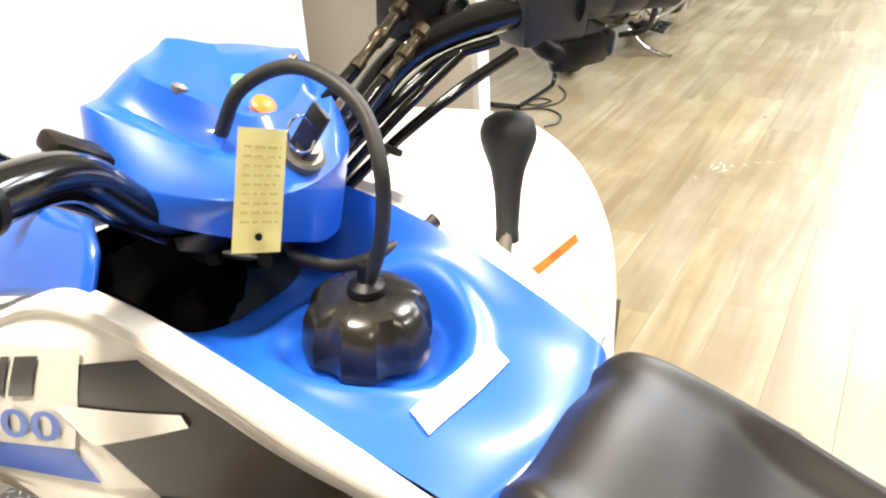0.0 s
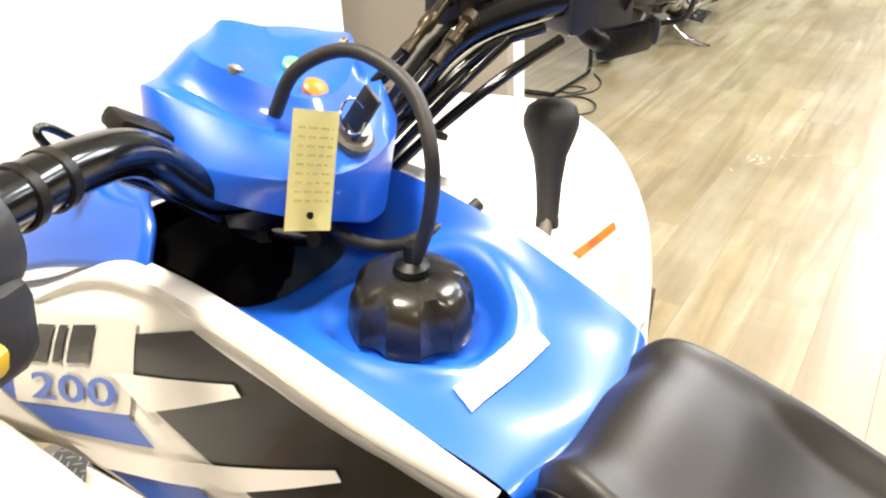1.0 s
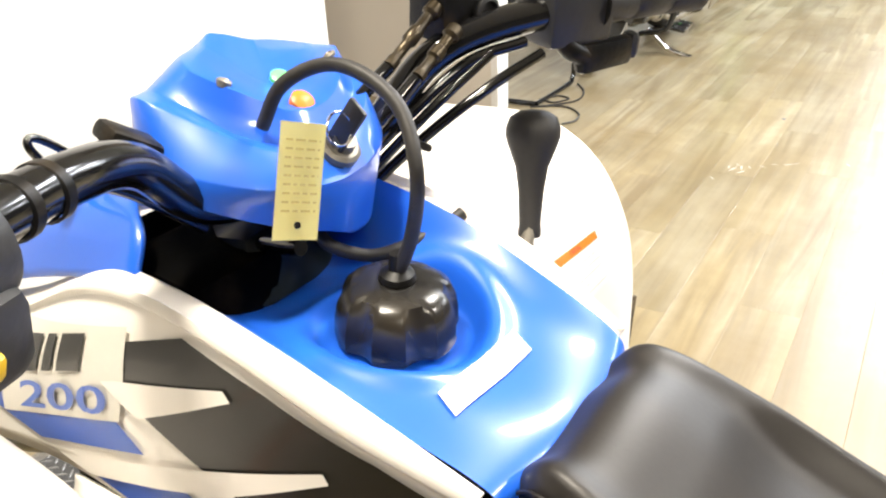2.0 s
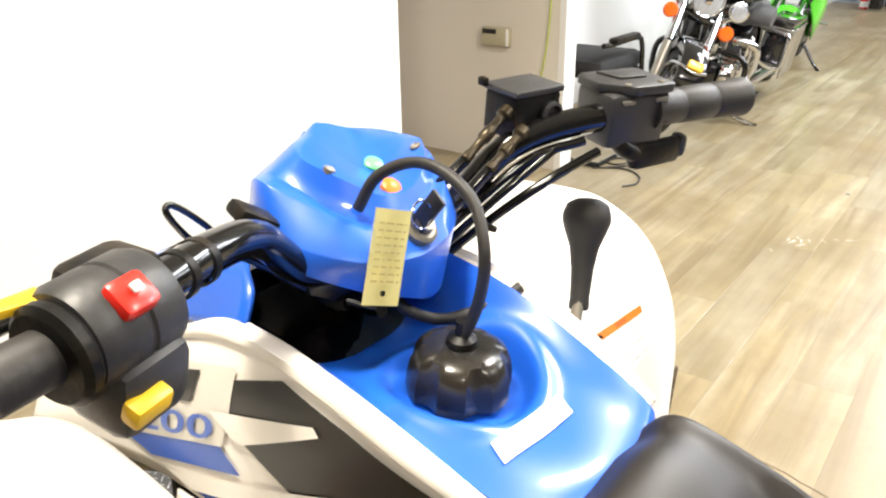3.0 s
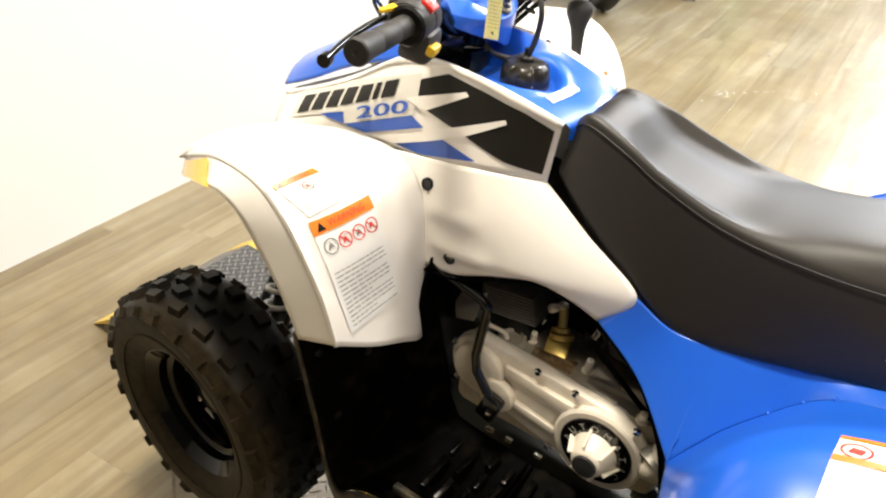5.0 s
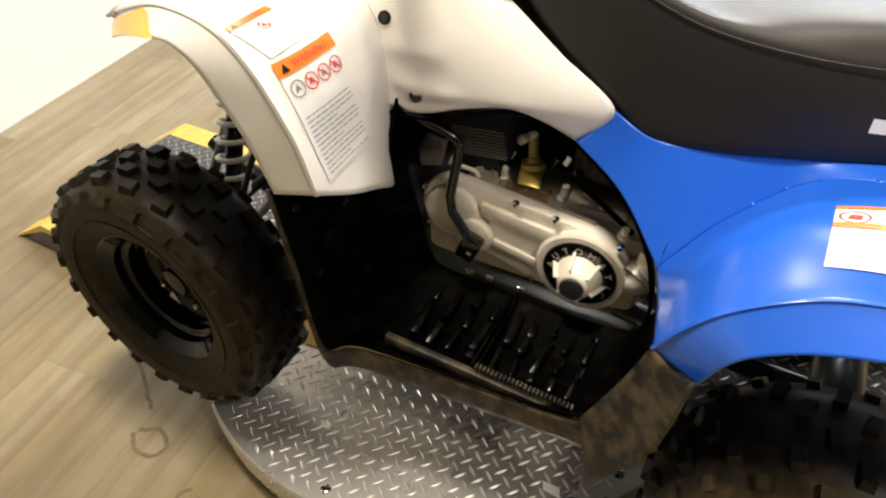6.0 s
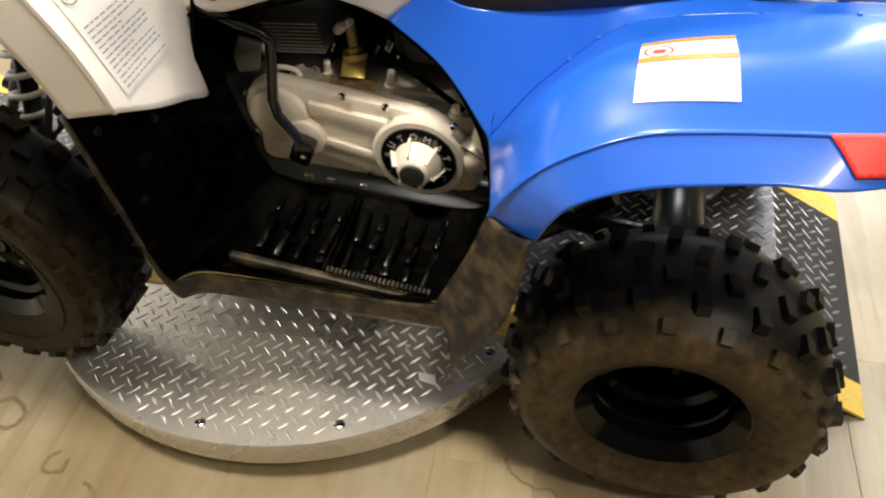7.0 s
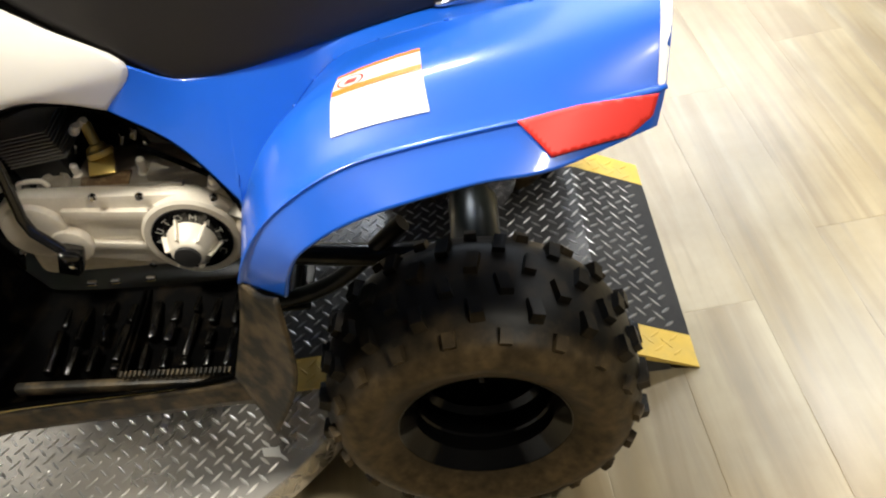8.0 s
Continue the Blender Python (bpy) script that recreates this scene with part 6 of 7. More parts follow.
    part("lamp_green", lathe([(0.0082, -0.002), (0.0082, 0.0025), (0.006, 0.004)], 20, pose(0.0325, 0.0458, 1.0295, 24)), material("green_lens", (0.16, 0.66, 0.22), 0.3), pod, "round green indicator")
    part("lamp_orange", lathe([(0.0082, -0.002), (0.0082, 0.003), (0.006, 0.0045)], 20, pose(0.010, -0.001, 1.0300, 34)), ORANGE, pod, "round orange indicator")
    key = part("ignition", lathe([(0.013, -0.006), (0.0135, 0.004), (0.011, 0.006), (0.008, 0.006), (0.0075, 0.012)], 24, pose(0.004, -0.041, 1.010, 34)), DULL, pod, "ignition lock")
    part("key", block(0.004, 0.016, 0.034, pose(0.002, -0.051, 1.030, 30, 12), 0.0015), GREY, key, "dark ignition key")
    part("key_ring", tubes(([Vector((-0.008, -0.055, 1.032)) + 0.010 * Vector((math.cos(a), 0.3 * math.sin(a), math.sin(a))) for a in [k * 2 * math.pi / 20 for k in range(21)]], 0.0008, 0), n=6), CHROME, key, "thin wire key ring")
    o, x, y = Vector((-0.043, 0.255, 1.047)), Vector((0.0275, -0.009, -0.009)), Vector((-0.028, -0.014, -0.061))
    nrm = x.cross(y).normalized()
    tg = flat([o, o + x, o + x + y, o + y])
    bmesh.ops.solidify(tg, geom=tg.faces, thickness=0.0006)
    tag = part("key_tag", tg, TAGMAT, quad, "yellow paper key tag", False)
    if nrm.y > 0:
        nrm = -nrm
    lines = bmesh.new()
    for k in range(9):
        v = 0.14 + k * 0.075
        u, end = 0.12, 0.88
        while u < end:
            ln = random.uniform(0.08, 0.22)
            lines.faces.new([lines.verts.new(o + x * a + y * b + nrm * 0.0012) for a, b in ((u, v), (min(end, u + ln), v), (min(end, u + ln), v + 0.018), (u, v + 0.018))])
            u += ln + 0.06
    part("tag_print", lines, material("tan_print", (0.48, 0.38, 0.12), 0.5), tag, "faint printed lines", False)
    part("tag_hole", lathe([(0.0022, 0), (0.0022, 0.0006), (0.001, 0.0006)], 14, Matrix.Translation(o + x * 0.5 + y * 0.87 + nrm * 0.001) @ nrm.to_track_quat("Z", "Y").to_matrix().to_4x4()), GLOSS, tag, "punched hole")


handlebar()


def gear_lever():
    rod = part("gear_rod", tubes(([(0.160, 0.185, 0.800), (0.158, 0.192, 0.850), (0.176, 0.203, 0.880), (0.186, 0.207, 0.893)], 0.0058, 20)), DULL, quad, "dark metal gear rod")
    a, b = Vector((0.185, 0.206, 0.884)), Vector((0.211, 0.226, 0.985))
    d = b - a
    m = Matrix.Translation(a) @ d.to_track_quat("Z", "Y").to_matrix().to_4x4() @ Matrix.Diagonal((1.12, 0.88, 1, 1))
    part("gear_knob", lathe([(0.0075, 0), (0.0088, 0.0015), (0.0088, 0.008), (0.0082, 0.010), (0.0098, 0.040), (0.0125, 0.060), (0.0180, 0.076), (0.0205, 0.085), (0.0205, 0.092), (0.0175, 0.101), (0.010, 0.106), (0.003, 0.107)], 28, m), GRIP, rod, "black rubber gear knob")


gear_lever()


# ---- things beyond the quad bike ----

def simple_wheel(bike, name, x, z, r, w, label, turn=Matrix()):
    m = turn @ pose(x, 0, z, 90)
    wh = part(name, lathe([(r * 0.66, -w * 0.32), (r * 0.72, -w * 0.36), (r * 0.72, -w * 0.22), (r * 0.62, -w * 0.1), (r * 0.62, w * 0.1), (r * 0.72, w * 0.22), (r * 0.72, w * 0.36), (r * 0.66, w * 0.32)], 36, caps=False), CHROME, bike, "bright wheel rim", m=m)
    prof = spline([(r * 0.68, -w * 0.40, 0), (r * 0.84, -w * 0.5, 0), (r * 0.96, -w * 0.40, 0), (r, 0, 0), (r * 0.96, w * 0.40, 0), (r * 0.84, w * 0.5, 0), (r * 0.68, w * 0.40, 0)], 18)
    part("tyre", lathe([(v.x, v.y) for v in prof], 44, caps=False), RUBBER_FAR, wh, label)
    for k in range(9):
        a = 2 * math.pi * k / 9
        part("spoke", block(r * 0.6, 0.022, 0.02, pose(0, 0, 0, 0, 0, math.degrees(a)) @ pose(r * 0.34, 0, 0), 0.004), CHROME, wh)
    part("hub", lathe([(0.03, -w * 0.5), (0.045, -w * 0.45), (0.045, w * 0.45), (0.03, w * 0.5)], 20), CHROME, wh)
    part("brake_disc", lathe([(0.08, -0.003), (0.145, -0.003), (0.145, 0.003), (0.08, 0.003)], 36, pose(0, 0, w * 0.42), caps=False), CHROME, wh, "steel brake disc")
    return wh


RUBBER_FAR = material("road_tyre", (0.012, 0.012, 0.012), 0.55, grain=0.2, scale=80)
PAINT = material("black_bike_paint", (0.006, 0.006, 0.007), 0.12, grain=0.1, coat=0.8)
GREEN = material("green_bike_paint", (0.10, 0.72, 0.03), 0.22, grain=0.04, coat=0.5)
LENS = material("lamp_glass", (0.42, 0.43, 0.45), 0.22, metal=0.25, grain=0.5, scale=70, stretch=(1, 1, 0.2), coat=0.6)
TURN = material("orange_turn_lens", (0.85, 0.14, 0.01), 0.2, grain=0.05, coat=0.4)
LEATHER = material("grey_leather", (0.10, 0.10, 0.10), 0.5, grain=0.2, scale=60)
TAN = material("tan_metal", (0.36, 0.33, 0.27), 0.3, metal=0.7, grain=0.1)


def arch(x, z, r, w, a0, a1, n=16, drop=0.25):
    """A mudguard over a wheel: an arc from a0 to a1 degrees."""
    rings = []
    for i in range(n):
        a = radians(a0 + (a1 - a0) * i / (n - 1))
        c, s = math.cos(a), math.sin(a)
        rings.append([(x + (r - d) * c, y * w, z + (r - d) * s) for y, d in ((-0.5, drop * r), (-0.5, 0.05 * r), (-0.38, 0.01), (0, 0), (0.38, 0.01), (0.5, 0.05 * r), (0.5, drop * r))])
    bm = bmesh.new()
    skin(bm, rings)
    return bm


def cruiser():
    """A black touring motorcycle, its front towards the quad bike; x runs to its rear, y to its right."""
    body = pose(4.33, 1.658, 0, 0, 0, 3.7) @ pose(0, 0, 0, 11.2) @ Matrix.Diagonal((0.93, 0.93, 0.93, 1))
    b = thing("touring_motorcycle", "black chromed touring motorcycle leaning on its stand", "motorcycle", body)
    # fork, lamps and fairing are turned to full lock
    f = body.inverted() @ pose(4.336, 1.754, 0.012, 0, 0, 30.8) @ pose(0, 0, 0, 23.1) @ Matrix.Diagonal((0.948, 0.948, 0.948, 1))
    simple_wheel(b, "front_wheel", 0.0, 0.315, 0.315, 0.13, "black front tyre", f)
    simple_wheel(b, "rear_wheel", 1.62, 0.315, 0.315, 0.15, "black rear tyre")
    part("front_mudguard", arch(0, 0.315, 0.36, 0.17, 20, 165), PAINT, b, "gloss black front mudguard", solid=0.006, m=f)
    part("mudguard_trim", tubes(([(0.01, -0.098, 0.44), (-0.16, -0.108, 0.50), (-0.285, -0.085, 0.515), (-0.325, 0, 0.500), (-0.285, 0.085, 0.515), (-0.16, 0.108, 0.50), (0.01, 0.098, 0.44)], 0.010, 40)), CHROME, b, "chromed mudguard trim", m=f)
    part("mudguard_stripe", tubes(([(-0.20, -0.03, 0.636), (-0.255, -0.028, 0.600), (-0.30, -0.025, 0.560)], 0.006, 12)), SPRING, b, "white mudguard stripe", m=f)
    part("mudguard_lamp", block(0.03, 0.10, 0.055, pose(-0.318, 0, 0.540, 0, 30), 0.008), AMBER, b, "small amber mudguard lamp", m=f)
    for s in (-1, 1):
        part("fork_leg", tubes(([(0.0, s * 0.130, 0.30), (0.26, s * 0.130, 0.86)], 0.027, 6), n=16), CHROME, b, "polished fork leg", m=f)
        part("fork_slider", tubes(([(-0.01, s * 0.130, 0.28), (0.12, s * 0.130, 0.58)], 0.033, 6), n=16), TAN, b, "dull bright fork slider", m=f)
        part("fork_cover", tubes(([(0.125, s * 0.130, 0.59), (0.235, s * 0.130, 0.82)], 0.034, 6), n=16), CHROME, b, "chromed fork cover", m=f)
        part("fog_lamp", lathe([(0.02, 0), (0.058, 0.03), (0.066, 0.07), (0.066, 0.082), (0.060, 0.086)], 30, pose(0.24, s * 0.210, 0.920, 0, -90)), CHROME, b, "chromed spot lamp", m=f)
        part("fog_glass", lathe([(0.059, 0), (0.050, 0.004), (0.02, 0.007)], 30, pose(0.157, s * 0.210, 0.920, 0, -90)), LENS, b, "clear lamp glass", m=f)
        part("turn_lamp", lathe([(0.015, 0), (0.044, 0.02), (0.050, 0.045), (0.040, 0.058), (0.01, 0.062)], 24, pose(0.22, s * 0.205, 0.765, 0, -90)), TURN, b, "orange turn signal", m=f)
        part("turn_stem", tubes(([(0.24, s * 0.10, 0.80), (0.235, s * 0.205, 0.77)], 0.012, 4)), CHROME, b, m=f)
        part("handgrip", tubes(([(0.50, s * 0.30, 1.10), (0.70, s * 0.44, 1.08)], 0.018, 6), n=12), GRIP, b, "black handgrip", m=f)
        part("mirror", block(0.02, 0.13, 0.08, pose(0.46, s * 0.50, 1.24, 0, 10), 0.01), PAINT, b, "black mirror", m=f)
        part("saddlebag", block(0.56, 0.19, 0.29, pose(1.56, s * 0.305, 0.515), 0.04), PAINT, b, "gloss black hard saddlebag")
        part("bag_lid", block(0.57, 0.205, 0.055, pose(1.56, s * 0.305, 0.705), 0.018), PAINT, b, "gloss black saddlebag lid")
        part("lid_trim", tubes(([(1.85, s * 0.413, 0.672), (1.29, s * 0.413, 0.672), (1.268, s * 0.395, 0.672), (1.268, s * 0.21, 0.672)], 0.009, 0)), CHROME, b, "chromed lid trim")
        part("bag_rail", tubes(([(1.262, s * 0.19, 0.645), (1.250, s * 0.33, 0.648), (1.245, s * 0.405, 0.630), (1.242, s * 0.415, 0.53), (1.245, s * 0.415, 0.42), (1.25, s * 0.38, 0.395), (1.262, s * 0.25, 0.40)], 0.014, 48)), CHROME, b, "chromed bag guard")
        part("bag_panel", block(0.50, 0.012, 0.36, pose(1.57, s * 0.412, 0.475), 0.005), TAN, b, "bright side panel of the saddlebag")
        part("exhaust", tubes(([(0.75, s * 0.17, 0.36), (1.10, s * 0.22, 0.24), (2.05, s * 0.26, 0.24)], 0.042, 20), n=16), CHROME, b, "chromed exhaust pipe")
        part("floorboard", block(0.30, 0.12, 0.025, pose(0.80, s * 0.33, 0.24), 0.008), PAINT, b, "black floorboard")
        part("crash_bar", tubes(([(0.44, s * 0.10, 0.56), (0.42, s * 0.24, 0.565), (0.42, s * 0.31, 0.52), (0.42, s * 0.325, 0.42), (0.43, s * 0.29, 0.28), (0.45, s * 0.12, 0.20)], 0.020, 40), n=12), GLOSS, b, "black crash bar")
        part("cylinder", lathe([(0.085, 0), (0.085, 0.04), (0.075, 0.05), (0.085, 0.06), (0.085, 0.10), (0.075, 0.11), (0.085, 0.12), (0.08, 0.22)], 24, pose(0.72 + s * 0.02, 0, 0.40, 0, s * 24)), CHROME, b, "finned chromed cylinder")
    part("headlamp", lathe([(0.03, 0), (0.085, 0.05), (0.108, 0.11), (0.114, 0.14), (0.106, 0.152), (0.096, 0.145)], 40, pose(0.34, 0, 0.905, 0, -88)), CHROME, b, "large chromed headlamp", m=f)
    part("headlamp_glass", lathe([(0.100, 0), (0.086, 0.006), (0.044, 0.011), (0.01, 0.012)], 40, pose(0.195, 0, 0.910, 0, -88)), LENS, b, "round headlamp glass", m=f)
    part("headlamp_bulb", lathe([(0.024, 0), (0.026, 0.006), (0.012, 0.010)], 20, pose(0.185, 0, 0.910, 0, -88)), CHROME, b, m=f)
    part("lamp_bar", tubes(([(0.26, -0.215, 0.865), (0.25, -0.10, 0.79), (0.25, 0.10, 0.79), (0.26, 0.215, 0.865)], 0.016, 20)), CHROME, b, "chromed lamp bar", m=f)
    part("fork_yoke", block(0.12, 0.30, 0.06, pose(0.26, 0, 0.80, 0, -25), 0.02), PAINT, b, "black fork yoke", m=f)
    for s in (-1, 1):
        part("cable", tubes(([(0.22, s * 0.07, 0.80), (0.16, s * 0.10, 0.70), (0.18, s * 0.06, 0.60), (0.10, s * 0.11, 0.50)], 0.007, 20)), GLOSS, b, "black brake line", m=f)
    # batwing fairing
    cols = [
        [(0.50, -0.40, 1.04), (0.42, -0.29, 1.00), (0.33, -0.14, 1.00), (0.31, 0.0, 1.02), (0.33, 0.14, 1.00), (0.42, 0.29, 0.96), (0.50, 0.40, 1.02)],
        [(0.52, -0.45, 1.13), (0.38, -0.31, 1.07), (0.27, -0.14, 1.06), (0.235, 0.0, 1.07), (0.27, 0.14, 1.06), (0.38, 0.31, 1.06), (0.52, 0.45, 1.12)],
        [(0.55, -0.46, 1.23), (0.40, -0.30, 1.20), (0.31, -0.14, 1.20), (0.28, 0.0, 1.20), (0.31, 0.14, 1.20), (0.40, 0.30, 1.20), (0.55, 0.46, 1.22)],
        [(0.62, -0.36, 1.30), (0.52, -0.22, 1.34), (0.46, -0.1, 1.35), (0.44, 0.0, 1.36), (0.46, 0.1, 1.35), (0.52, 0.22, 1.34), (0.62, 0.36, 1.30)],
    ]
    shell = rails(cols, 40, 24)
    tree = sheet_tree(shell)
    fairing = part("fairing", shell, PAINT, b, "gloss black batwing fairing", solid=0.012, m=f)

    def stripe(pts, w):
        """A thin painted line lying on the fairing."""
        run = spline([(0, y, z) for y, z in pts], 40)
        bm = bmesh.new()
        rows = []
        for p, q in zip(run, run[1:] + [run[-1] * 2 - run[-2]]):
            d = (q - p).normalized().cross(Vector((1, 0, 0))) * w
            rows.append([p - d, p + d])
        skin(bm, rows)
        return drape(bm, tree, (1, 0, 0), 0.004, 0.05)

    part("pinstripe", stripe([(0.25, 1.26), (0.17, 1.19), (0.03, 1.115), (-0.03, 1.08), (-0.11, 1.045), (-0.17, 1.035)], 0.006), SPRING, fairing, "white pinstripe")
    part("pinstripe", stripe([(0.13, 1.22), (0.05, 1.235), (-0.04, 1.25), (-0.09, 1.247), (-0.075, 1.232), (0.0, 1.22), (0.06, 1.205)], 0.005), SPRING, fairing, "white scroll stripe")
    part("badge", stripe([(-0.27, 1.165), (-0.33, 1.175), (-0.38, 1.18)], 0.011), SPRING, fairing, "pale badge")
    part("windscreen", rails([[(0.50, -0.24, 1.30), (0.42, 0, 1.33), (0.50, 0.24, 1.30)], [(0.62, -0.22, 1.46), (0.56, 0, 1.50), (0.62, 0.22, 1.46)]], 14, 8), GLOSS, b, "dark windscreen", solid=0.005, m=f)
    part("fuel_tank", lathe([(0.02, 0), (0.11, 0.06), (0.155, 0.20), (0.15, 0.40), (0.10, 0.56), (0.02, 0.62)], 28, pose(0.62, 0, 0.80, 0, 86) @ Matrix.Diagonal((0.85, 1.05, 1, 1))), PAINT, b, "gloss black fuel tank")
    part("bike_seat", block(0.62, 0.30, 0.12, pose(1.30, 0, 0.74, 0, -4), 0.05), LEATHER, b, "grey-black leather seat")
    part("leather_roll", lathe([(0.03, -0.12), (0.070, -0.11), (0.085, 0), (0.070, 0.11), (0.03, 0.12)], 24, pose(1.02, -0.18, 0.77, 90)), LEATHER, b, "grey leather roll")
    part("engine_case", block(0.46, 0.24, 0.22, pose(0.80, 0, 0.33), 0.05), PAINT, b, "black engine case")
    part("primary_cover", lathe([(0.10, 0), (0.10, 0.05), (0.085, 0.07), (0.02, 0.075)], 30, pose(0.62, -0.14, 0.37, 90)), CHROME, b, "round chromed engine cover")
    part("primary_cover", lathe([(0.12, 0), (0.12, 0.04), (0.10, 0.06), (0.02, 0.065)], 30, pose(0.90, -0.16, 0.36, 90)), CHROME, b, "round chromed engine cover")
    part("horn_cover", lathe([(0.02, 0), (0.06, 0.02), (0.07, 0.05), (0.055, 0.075), (0.01, 0.082)], 24, pose(0.68, -0.20, 0.58, 90) @ Matrix.Diagonal((0.8, 1.3, 1, 1))), CHROME, b, "chromed horn cover")
    part("air_cleaner", block(0.16, 0.06, 0.12, pose(0.80, -0.24, 0.48, 0, 8), 0.025), CHROME, b, "chromed side cover")
    for k, (rx, rz) in enumerate(((0.66, 0.46), (0.66, 0.43), (0.66, 0.49))):
        part("rocker_fin", block(0.14, 0.10, 0.012, pose(rx, -0.17, rz, 0, 6), 0.004), CHROME, b, smooth=False)
    part("engine_pipe", tubes(([(0.55, -0.16, 0.63), (0.56, -0.24, 0.635), (0.60, -0.315, 0.60), (0.64, -0.32, 0.48), (0.72, -0.28, 0.34)], 0.030, 24), n=12), CHROME, b, "curved chromed pipe")
    part("engine_pipe", tubes(([(0.98, -0.22, 0.50), (1.06, -0.31, 0.43), (1.20, -0.36, 0.39), (1.26, -0.38, 0.385)], 0.016, 20), n=10), CHROME, b, "chromed guard tube")
    part("frame", tubes(([(0.40, 0.03, 0.76), (0.50, 0, 0.30), (0.80, 0, 0.18), (1.20, 0, 0.24), (1.45, 0, 0.62)], 0.024, 30)), PAINT, b, "black frame")
    part("rear_mudguard", arch(1.62, 0.315, 0.38, 0.20, -10, 140), PAINT, b, "gloss black rear mudguard", solid=0.006)
    part("side_stand", tubes(([(0.60, -0.14, 0.22), (0.61, -0.30, 0.115), (0.60, -0.455, 0.095)], 0.016, 10)), CHROME, b, "chromed side stand")
    part("stand_foot", block(0.04, 0.07, 0.012, pose(0.60, -0.46, 0.098, -11.0), 0.004), CHROME, b)
    return b


def sport_bike():
    b = thing("sport_motorcycle", "bright green sport motorcycle on its side stand", "motorcycle", pose(6.61, 1.66, 0, 0, 0, 5.5) @ pose(0, 0, 0, 11.0) @ Matrix.Diagonal((0.98, 0.98, 0.98, 1)))
    simple_wheel(b, "front_wheel", 0.0, 0.30, 0.30, 0.12, "black front tyre")
    simple_wheel(b, "rear_wheel", 1.40, 0.30, 0.30, 0.16, "black rear tyre")
    part("front_mudguard", arch(0, 0.30, 0.335, 0.14, 30, 150), GREEN, b, "green front mudguard", solid=0.005)
    for s in (-1, 1):
        part("fork_leg", tubes(([(0.0, s * 0.09, 0.30), (0.24, s * 0.09, 0.82)], 0.026, 6), n=14), CHROME, b, "polished fork leg")
        cols = [
            [(0.12, s * 0.14, 0.66), (0.34, s * 0.20, 0.46), (0.66, s * 0.19, 0.30), (0.92, s * 0.15, 0.30)],
            [(0.10, s * 0.19, 0.80), (0.36, s * 0.23, 0.68), (0.66, s * 0.22, 0.56), (0.86, s * 0.18, 0.52)],
            [(0.20, s * 0.17, 0.92), (0.40, s * 0.19, 0.84), (0.62, s * 0.18, 0.76), (0.82, s * 0.16, 0.66)],
        ]
        part("side_fairing", rails(cols, 24, 14), GREEN, b, "green side fairing", solid=0.008)
        cols = [
            [(0.98, s * 0.15, 0.62), (1.25, s * 0.14, 0.62), (1.62, s * 0.08, 0.80)],
            [(0.98, s * 0.16, 0.74), (1.25, s * 0.15, 0.76), (1.62, s * 0.09, 0.90)],
            [(0.98, s * 0.10, 0.80), (1.25, s * 0.10, 0.83), (1.62, s * 0.05, 0.94)],
        ]
        part("tail_panel", rails(cols, 16, 10), GREEN, b, "green tail panel", solid=0.008)
        part("mirror", block(0.03, 0.14, 0.08, pose(0.30, s * 0.36, 1.06), 0.02), GLOSS, b, "black mirror")
        part("mirror_stem", tubes(([(0.30, s * 0.14, 0.94), (0.30, s * 0.32, 1.04)], 0.010, 4)), GLOSS, b)
        part("handgrip", tubes(([(0.36, s * 0.16, 0.90), (0.46, s * 0.34, 0.89)], 0.016, 4)), GRIP, b, "black handgrip")
    cols = [
        [(0.14, -0.18, 0.72), (0.02, -0.09, 0.70), (-0.03, 0.0, 0.70), (0.02, 0.09, 0.70), (0.14, 0.18, 0.72)],
        [(0.14, -0.20, 0.82), (-0.02, -0.10, 0.82), (-0.07, 0.0, 0.83), (-0.02, 0.10, 0.82), (0.14, 0.20, 0.82)],
        [(0.20, -0.17, 0.94), (0.06, -0.09, 0.94), (0.02, 0.0, 0.95), (0.06, 0.09, 0.94), (0.20, 0.17, 0.94)],
    ]
    part("nose_fairing", rails(cols, 20, 16), GREEN, b, "green nose fairing", solid=0.008)
    part("headlamp", block(0.04, 0.20, 0.07, pose(-0.045, 0, 0.80, 0, -10), 0.02), LENS, b, "clear headlamp")
    part("windscreen", rails([[(0.20, -0.14, 0.94), (0.06, 0, 0.95), (0.20, 0.14, 0.94)], [(0.32, -0.11, 1.10), (0.24, 0, 1.13), (0.32, 0.11, 1.10)]], 12, 8), GLOSS, b, "dark windscreen", solid=0.005)
    part("windscreen_sticker", block(0.004, 0.06, 0.03, pose(0.18, 0.03, 1.055, 0, -30)), material("pink_tag", (0.9, 0.2, 0.3), 0.5), b, "pink price sticker")
    part("fuel_tank", lathe([(0.03, 0), (0.12, 0.06), (0.145, 0.22), (0.11, 0.38), (0.04, 0.44)], 24, pose(0.48, 0, 0.82, 0, 84)), GREEN, b, "green fuel tank")
    part("bike_seat", block(0.50, 0.24, 0.08, pose(1.12, 0, 0.80, 0, -6), 0.03), LEATHER, b, "black seat")
    part("engine_case", block(0.44, 0.30, 0.30, pose(0.66, 0, 0.40), 0.05), GLOSS, b, "black engine case")
    part("exhaust", tubes(([(0.60, 0.14, 0.25), (1.0, 0.18, 0.28), (1.55, 0.22, 0.42)], 0.045, 16), n=14), CHROME, b, "silver exhaust")
    part("swingarm", tubes(([(0.85, -0.10, 0.36), (1.40, -0.11, 0.30)], 0.03, 6)), DULL, b)
    part("foot_peg", tubes(([(0.95, -0.14, 0.42), (0.96, -0.26, 0.43)], 0.012, 4)), DULL, b)
